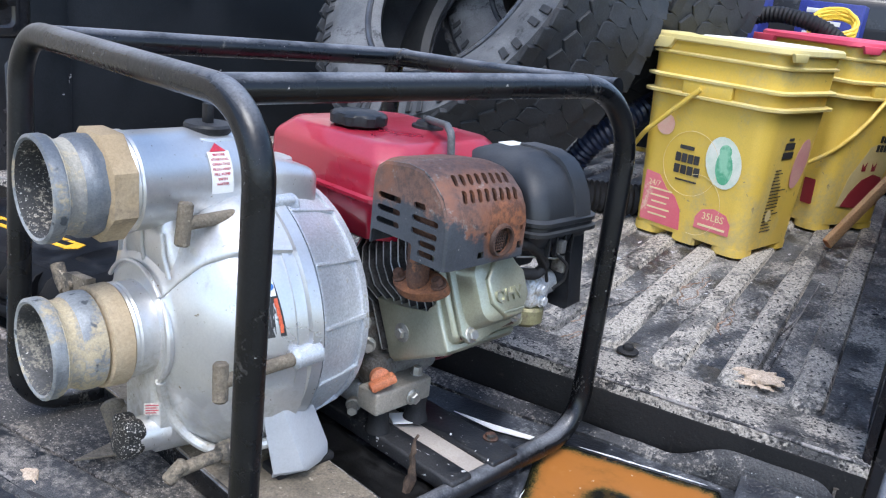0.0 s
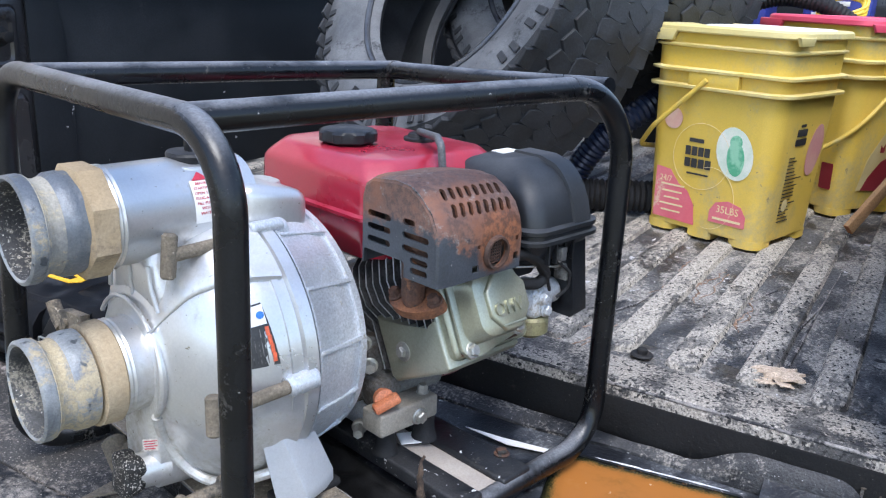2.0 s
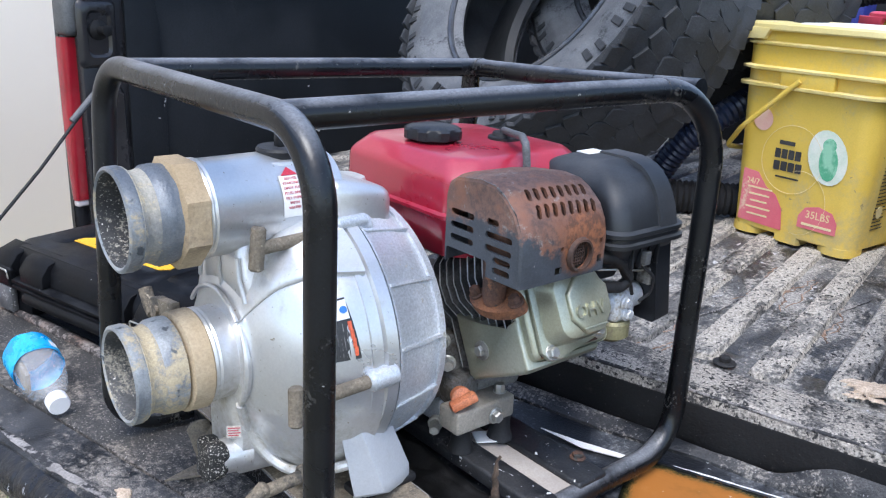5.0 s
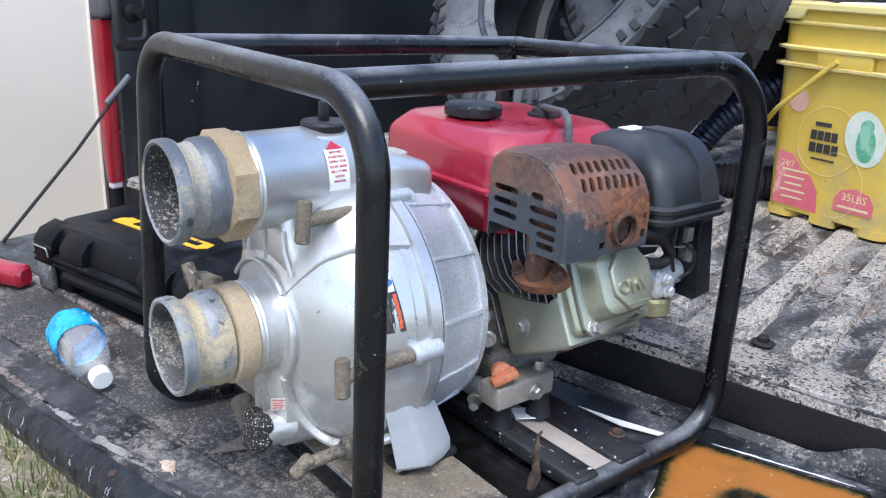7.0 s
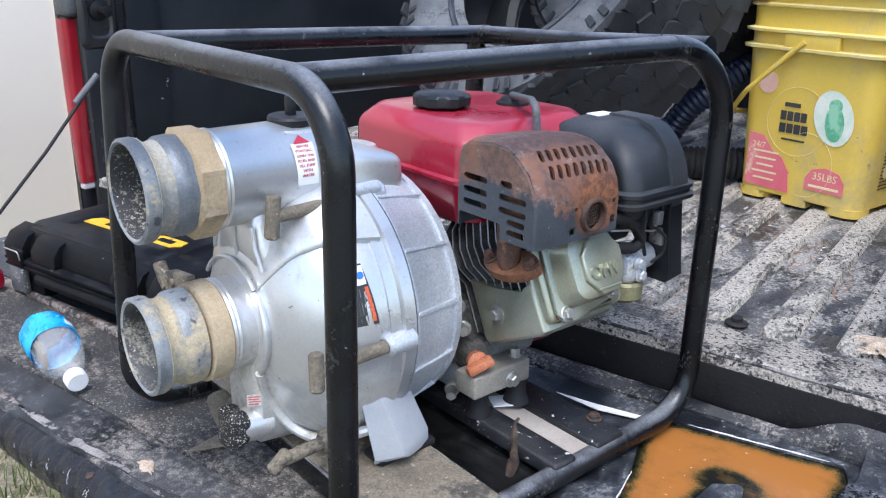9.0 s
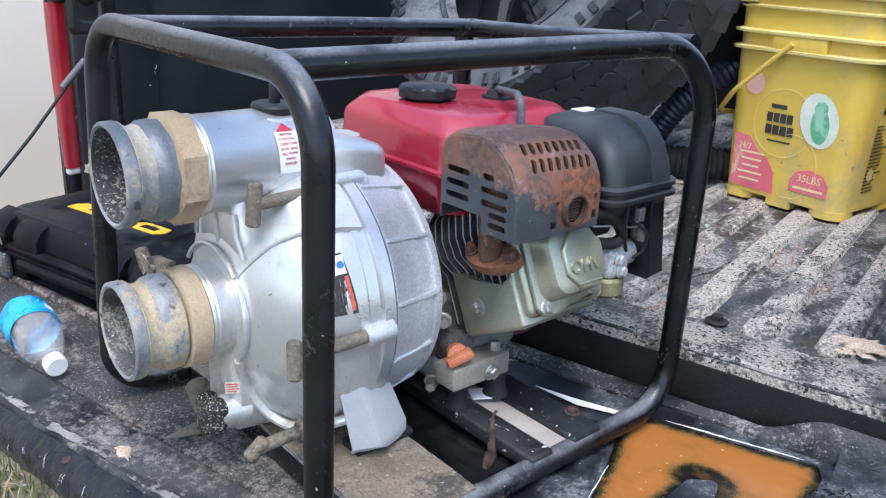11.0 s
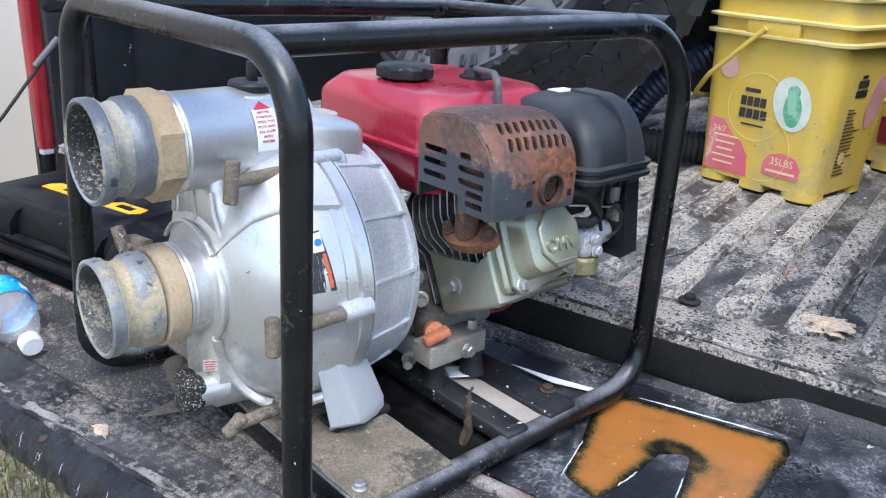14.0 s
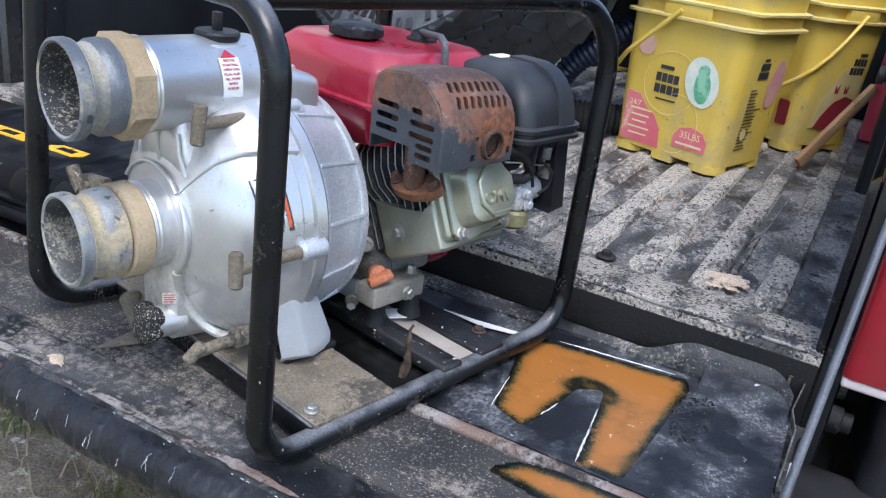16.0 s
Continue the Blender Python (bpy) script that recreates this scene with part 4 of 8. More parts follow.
def build_bed():
    bm = bm_new()
    box(bm, (XL, BED_Y, -0.05), (XR, BED_Y + 0.15, BED_Z - 0.007), 0.002)
    box(bm, (XL, BED_Y + 0.15, -0.05), (XR + 0.046, BED_END, BED_Z - 0.007), 0.002)
    floor = part("bed_floor", bm, BED, truck, "ribbed black bed floor thick with dried mud")
    bm = bm_new()
    loops = []
    for i in range(61):
        x = XL + (XR - XL) * i / 60
        w = 0.0015 * noise.noise((x * 9, 1, 1))
        loops.append([(x, BED_Y - 0.003, -0.06), (x, BED_Y - 0.003 + w, 0.055), (x, BED_Y + w, 0.066), (x, BED_Y + 0.008, BED_Z), (x, BED_Y + 0.075, BED_Z), (x, BED_Y + 0.085, BED_Z - 0.006), (x, BED_Y + 0.085, -0.06)])
    rings(bm, loops)
    edge = part("bed_edge", bm, BEDEDGE, floor, "dusty front band of the bed floor")
    bm = bm_new()
    box(bm, (XL, BED_Y - 0.006, -0.06), (XR, BED_Y - 0.002, 0.056), 0.002)
    part("riser", bm, RISER, floor, "black face below the bed edge")
    # bare worn line along the front corner of the bed floor
    bm = bm_new()
    sweep(bm, [(XL + (XR - XL) * k / 60, BED_Y + 0.0015 + 0.001 * noise.noise((k * 0.7, 3, 3)), 0.0685) for k in range(61)], lambda t: 0.0022 + 0.0012 * noise.noise((t * 40, 0, 0)), 8)
    part("worn_corner", bm, WORN, floor, "bare worn front corner")
    for pts in (((0.262, 0.665), (0.274, 0.80), (0.292, 0.97)), ((0.345, 0.93), (0.372, 0.925)), ((0.30, 0.72), (0.306, 0.733)), ((0.34, 0.69), (0.356, 0.693)), ((0.12, 0.80), (0.15, 0.86)), ((0.03, 0.74), (0.05, 0.79), (0.06, 0.86)), ((0.19, 0.9), (0.22, 1.0))):
        bm = bm_new()
        path = fillet([(x, y, BED_Z - 0.0065 + 0.0035 * (0.5 + 0.5 * noise.noise((x * 20, y * 20, 1)))) for x, y in pts], 0.03, 4)
        sweep(bm, path, lambda t: 0.0006 + 0.0022 * (1 - abs(2 * t - 1)), 6)
        part("scuff_crease", bm, WORN, floor, "pale scuffed crease")
    # the long bare crease, and rusty veins dried on the floor near the engine
    rnd = random.Random(17)
    bm = bm_new()
    sweep(bm, [(0.287 + 0.013 * t ** 1.4 + 0.0012 * noise.noise((t * 9, 2, 2)), 0.675 + 0.62 * t, BED_Z - 0.0055) for t in (k / 40 for k in range(41))], lambda t: 0.0006 + 0.0036 * (1 - t) ** 2 * min(1, t * 9) * (0.7 + 0.6 * noise.noise((t * 22, 1, 1))), 8)
    part("scuff_crease", bm, WORN, floor, "pale scuffed crease")
    for x, y, dx, dy in ((0.02, 0.57, 0.03, 0.09), (0.035, 0.60, 0.02, 0.1), (0.0, 0.6, 0.03, 0.12), (0.05, 0.86, 0.02, 0.08), (0.065, 0.9, 0.012, 0.1), (0.118, 0.86, -0.012, 0.13), (0.128, 0.88, 0.002, 0.16), (0.11, 0.95, 0.016, 0.1), (0.2, 0.78, 0.004, 0.1), (0.205, 0.82, -0.01, 0.12), (0.055, 1.0, 0.012, 0.1)):
        bm = bm_new()
        ph = rnd.uniform(0, 90)
        path = [(x + dx * t + 0.011 * noise.noise((t * 4, ph, 1)) + 0.004 * noise.noise((t * 15, ph, 5)), y + dy * t, BED_Z - 0.0068 + 0.0006 * math.sin(t * 20)) for t in (k / 24 for k in range(25))]
        sweep(bm, path, lambda t: 0.0006 + 0.0024 * abs(noise.noise((t * 5, ph, 7))) * (1 - abs(2 * t - 1) ** 3), 6)
        part("rust_vein", bm, BEDRUST, floor, "rusty vein of dried mud")
    # torn white flakes of old coating
    for k in range(34):
        x, y, r = rnd.uniform(0.29, 0.42), rnd.uniform(0.6, 1.15), rnd.uniform(0.0015, 0.006)
        if k > 22:
            x, y = rnd.uniform(0.19, 0.24), rnd.uniform(0.66, 0.95)
        bm = bm_new()
        prism(bm, [(x + r * rnd.uniform(0.5, 1.2) * math.cos(a) * 1.6, y + r * rnd.uniform(0.5, 1.2) * math.sin(a)) for a in (0.3, 1.3, 2.2, 3.3, 4.2, 5.4)], BED_Z - 0.0072, BED_Z - 0.0062)
        part("torn_flake", bm, WORN, floor, "pale torn flake")
    # raised ribs along the bed with rounded ends
    mesh = None
    k = 0
    x = 0.1705 - 0.0874 * 14
    while x < XR - 0.03:
        if mesh is None:
            w, ln = 0.038, BED_END - BED_Y - 0.12
            ol = []
            for a in range(9):
                t = radians(180 + 180 * a / 8)
                ol.append((w / 2 * math.cos(t), w / 2 * 0.7 * math.sin(t)))
            ol += [(w / 2, ln), (-w / 2, ln)]
            bm = bm_new()
            lv = []
            for g, zz in ((1.22, -0.002), (1.12, 0.0005), (1.03, 0.0045), (0.95, 0.0072), (0.8, 0.0084), (0.4, 0.0088)):
                lv.append([(px_ * g, py_ * g if py_ < ln else py_, zz) for px_, py_ in ol])
            rings(bm, lv)
            mesh = finish("rib", bm, BEDRIB)
        ob = new("rib", mesh)
        ob.parent = floor
        ob.matrix_basis = pose(x, BED_Y + 0.108 + 0.01 * (k % 2), BED_Z - 0.007)
        x += 0.0874
        k += 1
    bm = bm_new()
    turned(bm, [(0, 0.0145), (0.0015, 0.015), (0.003, 0.013), (0.003, 0.008)], (0.119, 0.613, BED_Z - 0.004), (0, 0, 1), 24)
    hexbolt(bm, (0.119, 0.613, BED_Z - 0.002), (0, 0, 1), 0.0075, 0.007, False)
    part("bed_bolt", bm, RUBBER, floor, "dark hex bolt with washer")


def build_sides():
    for side, x in ((-1, XL), (1, XR)):
        bm = bm_new()
        out = 0.045 if side > 0 else 0.0
        lo, hi = sorted((x + side * out, x + side * (out + 0.03)))
        box(bm, (lo, BED_Y + 0.1505, -0.05), (hi, BED_END, RAIL_Z - 0.02), 0.003)
        wall = part("bed_side", bm, LINER, truck, "black plastic-lined bed side")
        if side > 0:
            # boxed-in wheel arch of the liner
            bm = bm_new()
            loops = []
            for g, xi in ((0.0, 0.4695), (0.0, 0.412), (0.006, 0.404), (0.016, 0.4), (0.1, 0.4)):
                loops.append([(xi, yy, zz) for yy, zz in ((1.37 + g, BED_Z - 0.008), (1.39 + g, 0.15), (1.425 + g, 0.218 - g * 0.6), (1.475 + g, 0.245 - g), (1.60, 0.252 - g), (1.72, 0.252 - g), (1.80 - g, 0.242 - g), (1.86 - g, 0.2), (1.88 - g, BED_Z - 0.008))])
            rings(bm, loops)
            part("wheel_arch", bm, LINER, wall, "black boxed-in wheel arch")
        bm = bm_new()
        lo, hi = sorted((x - side * 0.02, x + side * 0.065))
        box(bm, (lo, BED_Y + 0.0, RAIL_Z - 0.02), (hi, BED_END, RAIL_Z + 0.02), 0.01)
        cap = part("rail_cap", bm, PLASTIC, wall, "black tread-plate rail cap")
        # tread-plate lugs on its inner side
        bm = bm_new()
        prism(bm, [(-0.011, 0), (0, 0.0022), (0.011, 0), (0, -0.0022)], 0, 0.0016, bevel=0.0006)
        lug = finish("tread_lug", bm, PLASTIC)
        for r in range(3):
            for k in range(30):
                ob = new("tread_lug", lug)
                ob.parent = cap
                ob.matrix_basis = axes((x - side * 0.0202, BED_Y + 0.03 + 0.022 * k + 0.011 * (r % 2), RAIL_Z - 0.012 + 0.012 * r), (0, 1, 0.9 if (k + r) % 2 else -0.9), (0, -0.9 if (k + r) % 2 else 0.9, 1)) @ pose(0, 0, 0, 0, 0 if side < 0 else 180, 0)
        # outer skin
        bm = bm_new()
        lo, hi = sorted((x + side * (0.03 if side < 0 else 0.076), x + side * (0.06 if side < 0 else 0.12)))
        box(bm, (lo, BED_Y - 0.02, -0.35), (hi, BED_END, RAIL_Z - 0.021), 0.02, 3)
        part("outer_panel", bm, TRUCK if side < 0 else RUBBER, wall)
        # end post with a stamped recess and the latch striker
        bm = bm_new()
        lo, hi = sorted((x, x + side * 0.029))
        box(bm, (lo, BED_Y + 0.0, -0.3), (hi, BED_Y + 0.15, RAIL_Z - 0.021), 0.01)
        post = part("end_post", bm, TRUCK, truck, "black bed end post")
        bm = bm_new()
        m = axes((x, BED_Y + 0.036, 0.385), (0, 1, 0), (0, 0, 1))
        if side > 0:
            m = m @ pose(0, 0, 0, 0, 180, 0)
        loops = [[(px_, pz_, h) for px_, pz_ in round_rect(w, d, 0.014, 4)] for h, w, d in ((0.0, 0.082, 0.128), (0.006, 0.074, 0.118), (0.009, 0.066, 0.108), (0.009, 0.05, 0.088), (0.004, 0.042, 0.078))]
        bmesh.ops.transform(bm, matrix=m, verts=rings(bm, loops))
        part("stamped_pad", bm, TRUCK, post)
        # flange of the liner folded round the post, a stamped column below the pad, small hole and blob of sealer
        bm = bm_new()
        prism(bm, [(0.0, -0.40), (0.082, -0.40), (0.085, -0.1), (0.078, 0.02), (0.066, 0.07), (0.046, 0.09), (0.0, 0.09)], -0.003, 0.003, axes((x - side * 0.006, BED_Y + 0.092, 0.385), (0, 1, 0), (0, 0, 1)), 0.002, 2)
        part("liner_flange", bm, LINER, post, "dusty liner edge folded over the post")
        bm = bm_new()
        loops = [[(u, v, h) for u, v in lp] for h, lp in ((0.0, [(-0.004, -0.3), (0.046, -0.3), (0.040, -0.012), (0.030, 0.0), (0.006, 0.0), (-0.004, -0.012)]), (0.009, [(0.004, -0.3), (0.038, -0.3), (0.033, -0.018), (0.027, -0.008), (0.009, -0.008), (0.004, -0.018)]))]
        bmesh.ops.transform(bm, matrix=axes((x - side * 0.001, BED_Y + 0.044, 0.285), (0, 1, 0), (0, 0, 1)) @ (Matrix.Identity(4) if side < 0 else pose(0, 0, 0, 0, 180, 0)), verts=rings(bm, loops))
        part("stamped_column", bm, TRUCK, post)
        bm = bm_new()
        turned(bm, [(0, 0.0035), (0.0012, 0.0035)], (x - side * 0.0005, BED_Y + 0.03, 0.462), (-side, 0, 0), 12)
        part("stamped_hole", bm, DARK, post)
        bm = bm_new()
        turned(bm, [(0, 0.019), (0.003, 0.019), (0.006, 0.013), (0.008, 0.008), (0.026, 0.007), (0.027, 0.010), (0.033, 0.010), (0.034, 0.006)], (x - side * 0.004, BED_Y + 0.036, 0.392), (-side, 0, 0), 20)
        part("striker", bm, RISER, post, "dark latch striker bolt")
        # lamp cluster with a grey filler above it
        bm = bm_new()
        lo, hi = sorted((x + side * (0.017 if side < 0 else 0.024), x + side * (0.053 if side < 0 else 0.12)))
        # its outer side bulges and draws in towards the foot
        levels = []
        for z, g in ((0.062, 0.55), (0.075, 0.62), (0.11, 0.76), (0.16, 0.88), (0.22, 0.96), (0.30, 1.0), (0.36, 1.0), (0.378, 0.96)):
            w = (hi - lo) * (g if side < 0 else 1.0)
            c = hi - w / 2 if side < 0 else (lo + hi) / 2
            levels.append([(c + u, BED_Y + 0.002 + v, z) for u, v in round_rect(w, 0.052, min(0.012, w * 0.3), 4)])
        rings(bm, levels)
        part("tail_lamp", bm, TAIL, truck, "red tail lamp")
        bm = bm_new()
        box(bm, (lo + (0.017 if side < 0 else 0.002), BED_Y - 0.022, 0.048), (hi - 0.002, BED_Y + 0.026, 0.0615), 0.004, 3)
        part("reverse_lamp", bm, TAILPALE, truck, "clear reverse lamp lens")
        bm = bm_new()
        box(bm, (lo + 0.004, BED_Y - 0.024, 0.380), (hi + 0.012, BED_Y + 0.02, 0.478), 0.012, 3)
        part("filler_panel", bm, FILLER, truck, "worn grey panel above the lamp")
        if side < 0:
            # tailgate cable
            bm = bm_new()
            sweep(bm, [(x - side * 0.012, BED_Y + 0.012, 0.27), (x - side * 0.012, 0.40, 0.145), (x - side * 0.01, 0.24, -0.005)], 0.0032, 10)
            cable = part("tailgate_cable", bm, RUBBER, truck, "black tailgate support cable")
            bm = bm_new()
            sweep(bm, [(x - side * 0.012, BED_Y + 0.014, 0.275), (x - side * 0.012, 0.47, 0.227)], 0.006, 10)
            part("ferrule", bm, HOSEGREY, cable)
        else:
            # flat folding strap, and the latch barrel beside it
            p, q = Vector((0.446, 0.53, 0.30)), Vector((0.427, 0.265, 0.004))
            bm = bm_new()
            sweep(bm, [p, p.lerp(q, 0.5), q], 0.0046, 12)
            part("tailgate_strap", bm, STRAP, truck, "grey-blue steel tailgate strap")
            bm = bm_new()
            turned(bm, [(0.0, 0.016), (0.012, 0.016), (0.014, 0.012), (0.024, 0.012), (0.025, 0.009)], (XR + 0.026, 0.475, 0.012), (1, 0, 0), 24)
            part("hinge_barrel", bm, RISER, truck, "greasy steel hinge barrel")
    bm = bm_new()
    box(bm, (XL, BED_END, -0.05), (XR, BED_END + 0.06, RAIL_Z + 0.02), 0.01)
    part("front_bulkhead", bm, LINER, truck, "black bed front wall")
    bm = bm_new()
    box(bm, (XL - 0.14, 0.33, -0.26), (XR + 0.24, 0.52, -0.075), 0.015, 3)
    part("bumper", bm, RUBBER, truck, "black rear bumper")
    bm = bm_new()
    box(bm, (XL + 0.1, 0.62, -0.5), (XR - 0.1, BED_END, -0.06), 0.03)
    part("chassis", bm, DARK, truck)
    bm = bm_new()
    box(bm, (XL - 0.16, BED_END + 0.1, -0.3), (XR + 0.16, BED_END + 2.0, 0.62), 0.05, 3)
    part("cab", bm, TRUCK, truck)
    for x in (XL - 0.02, XR + 0.02):
        bm = bm_new()
        turned(bm, [(-0.12, 0.2), (-0.12, 0.37), (-0.08, 0.385), (0.08, 0.385), (0.12, 0.37), (0.12, 0.2)], (x, 1.35, GROUND_Z + 0.385), (1, 0, 0), 40)
        part("wheel", bm, RUBBER, truck)


def build_lawn():
    rnd = random.Random(7)
    for name, mat, n, label in (("grass", GRASS, 5200, "patchy short green grass"), ("dry_grass", STRAW, 2600, "dry straw-coloured grass litter")):
        vs, fs = [], []
        for _ in range(n):
            x, y = rnd.uniform(-2.2, -0.3), rnd.uniform(-0.1, 1.4)
            if name == "grass" and noise.noise((x * 3.2, y * 3.2, 9)) < -0.12:
                continue
            h, a, ln = rnd.uniform(0.015, 0.055), rnd.uniform(0, 6.283), rnd.uniform(0.01, 0.05)
            if name == "dry_grass":
                h, ln = rnd.uniform(0.004, 0.02), rnd.uniform(0.03, 0.09)
            w = rnd.uniform(0.0012, 0.0028)
            c, s = math.cos(a), math.sin(a)
            z0 = GROUND_Z + 0.02
            k = len(vs)
            vs += [(x - s * w, y + c * w, z0 - 0.02), (x + s * w, y - c * w, z0 - 0.02), (x + c * ln * 0.4 - s * w * 0.8, y + s * ln * 0.4 + c * w * 0.8, z0 + h * 0.7), (x + c * ln * 0.4 + s * w * 0.8, y + s * ln * 0.4 - c * w * 0.8, z0 + h * 0.7), (x + c * ln, y + s * ln, z0 + h)]
            fs += [(k, k + 1, k + 3, k + 2), (k + 2, k + 3, k + 4)]
        me = bpy.data.meshes.new(name)
        me.from_pydata(vs, [], fs)
        me.materials.append(mat)
        tagged(new(name, me), label, "grass", kind="stuff")


build_lawn()
build_tailgate()
build_bed()
build_sides()


# ---- the engine-driven water pump in its tube cage ----
# in its own axes: x along the shaft from the ports to the engine, y away from the near side, z up
PUMP = pose(0, 0, 0, 0, 0, 75.92)
pump = thing("water_pump", PUMP, "muddy silver petrol water pump in a black tube cage", "pump")
AX_Y, AX_Z, TOP_Z = 0.220, 0.172, 0.312
TUBE = 0.0118


def carve(name, bm, cutters, material, parent, label="", angle=35):
    """A mesh with other meshes cut out of it."""
    objs = []
    for b in (bm, *cutters):
        me = bpy.data.meshes.new("tmp")
        bmesh.ops.recalc_face_normals(b, faces=b.faces)
        b.to_mesh(me)
        b.free()
        objs.append(new("tmp", me))
    for c in objs[1:]:
        md = objs[0].modifiers.new("cut", "BOOLEAN")
        md.operation, md.object, md.solver = "DIFFERENCE", c, "EXACT"
    me = bpy.data.meshes.new_from_object(objs[0].evaluated_get(bpy.context.evaluated_depsgraph_get()))
    for o in objs:
        bpy.data.objects.remove(o)
    b = bm_new()
    b.from_mesh(me)
    return part(name, b, material, parent, label, angle=angle)


def build_cage():
    bm = bm_new()
    path = fillet([(0.285, 0.0185, 0.4265), (0.4735, 0.002, 0.427), (0.470, 0.0, 0.018), (0.0, -0.003, 0.016), (0.002, -0.003, 0.4215), (-0.004, 0.397, 0.4215), (-0.022, 0.398, 0.016), (0.455, 0.37, 0.016), (0.455, 0.36, 0.404)],
                  [0.085, 0.055, 0.045, 0.06, 0.052, 0.05, 0.05], 12)
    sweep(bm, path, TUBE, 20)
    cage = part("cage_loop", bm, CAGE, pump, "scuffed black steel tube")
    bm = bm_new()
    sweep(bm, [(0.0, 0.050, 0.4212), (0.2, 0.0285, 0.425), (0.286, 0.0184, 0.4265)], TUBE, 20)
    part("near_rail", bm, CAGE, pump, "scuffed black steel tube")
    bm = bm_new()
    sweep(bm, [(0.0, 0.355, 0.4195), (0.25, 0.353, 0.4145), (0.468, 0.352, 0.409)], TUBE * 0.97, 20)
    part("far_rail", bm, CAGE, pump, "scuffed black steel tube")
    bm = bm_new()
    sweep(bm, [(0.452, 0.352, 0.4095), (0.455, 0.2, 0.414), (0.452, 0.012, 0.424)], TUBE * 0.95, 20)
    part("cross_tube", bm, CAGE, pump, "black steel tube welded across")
    # weld beads
    for p, d in (((0.452, 0.342, 0.410), (0, 1, 0)), ((0.385, 0.0098, 0.4268), (1, -0.09, 0)), ((0.004, 0.354, 0.419), (1, 0, 0))):
        bm = bm_new()
        turned(bm, [(-0.002, TUBE * 0.95), (-0.001, TUBE * 1.03), (0.001, TUBE * 1.035), (0.002, TUBE * 0.95)], p, d, 20)
        part("weld_bead", bm, CAGE, cage)


def build_base():
    # front mounting plate with turned-down edges
    bm = bm_new()
    prism(bm, [(0.066, -0.004), (0.172, -0.004), (0.176, 0.375), (0.062, 0.375)], 0.027, 0.032, bevel=0.001)
    plate = part("front_plate", bm, MUD, pump, "mud-caked mounting plate")
    bm = bm_new()
    box(bm, (0.062, -0.002, 0.004), (0.067, 0.374, 0.03), 0.002)
    part("plate_lip", bm, CAGE, plate)
    for p, q in (((0.0665, -0.003), (0.0625, 0.374)), ((0.1715, -0.003), (0.1755, 0.374))):
        bm = bm_new()
        sweep(bm, [(p[0] + (q[0] - p[0]) * k / 50, p[1] + (q[1] - p[1]) * k / 50, 0.0316) for k in range(51)], lambda t: 0.0004 + 0.0009 * abs(noise.noise((t * 26, p[0] * 90, 1))), 6)
        part("worn_rim", bm, WORN, plate, "bare worn edge")
    bm = bm_new()
    hexbolt(bm, (0.078, 0.017, 0.0325), (0, 0, 1), 0.006, 0.006)
    part("plate_bolt", bm, STEEL, plate, "bright bolt head")
    # engine cross channel: two black flats with a dusty trough between them
    for x0, x1, z, m in ((0.245, 0.277, 0.033, PAINTED), (0.308, 0.352, 0.033, PAINTED)):
        bm = bm_new()
        box(bm, (x0, -0.006, z - 0.018), (x1, 0.37, z), 0.0035, 3)
        part("cross_member", bm, m, pump, "black steel cross member with specks of mud")
    bm = bm_new()
    box(bm, (0.276, -0.004, 0.010), (0.309, 0.368, 0.027), 0.001)
    part("cross_trough", bm, TROUGH, pump, "beige dusty trough")
    bm = bm_new()
    hexbolt(bm, (0.345, 0.03, 0.033), (0, 0, 1), 0.0065, 0.006)
    part("rusty_bolt", bm, RUSTY, pump, "rusty bolt head")
    # bent silver foot under the pump
    bm = bm_new()
    rows = [[Vector(p) for p in row] for row in (
        ((0.0915, 0.1055, 0.110), (0.108, 0.099, 0.114), (0.114, 0.0985, 0.113), (0.149, 0.108, 0.108)),
        ((0.102, 0.100, 0.050), (0.122, 0.0825, 0.059), (0.128, 0.0825, 0.057), (0.171, 0.103, 0.053)),
        ((0.104, 0.100, 0.042), (0.126, 0.0825, 0.048), (0.132, 0.083, 0.047), (0.171, 0.102, 0.042)),
        ((0.107, 0.106, 0.034), (0.133, 0.090, 0.040), (0.138, 0.090, 0.039), (0.169, 0.104, 0.034)))]
    back = Vector((0.0012, 0.0032, 0.0))
    front = [[bm.verts.new(p) for p in row] for row in rows]
    rear = [[bm.verts.new(p + back) for p in row] for row in rows]
    for g in (front, rear):
        for a, c in zip(g, g[1:]):
            for k in range(3):
                bm.faces.new((a[k], a[k + 1], c[k + 1], c[k]))
    for line in ([r[0] for r in front], [r[3] for r in front], front[0], front[-1]):
        mate = {id(u): w for ru, rw in zip(front, rear) for u, w in zip(ru, rw)}
        for u, w in zip(line, line[1:]):
            bm.faces.new((u, w, mate[id(w)], mate[id(u)]))
    part("pump_foot", bm, FOOTGREY, pump, "silver-painted bent foot bracket")
    bm = bm_new()
    box(bm, (0.09, 0.3, 0.032), (0.16, 0.35, 0.1), 0.004)
    part("pump_foot", bm, SILVER, pump)
    # rubber mounts
    for p in ((0.254, 0.118), (0.306, 0.112), (0.258, 0.29), (0.325, 0.29)):
        bm = bm_new()
        turned(bm, [(0.0, 0.015), (0.010, 0.012), (0.02, 0.011), (0.032, 0.012)], (p[0], p[1], 0.033), (0, 0, 1), 18)
        part("rubber_mount", bm, RUBBER, pump)
    bm = bm_new()
    box(bm, (0.11, 0.1, 0.031), (0.18, 0.13, 0.04), 0.003)
    part("rubber_pad", bm, RUBBER, pump)


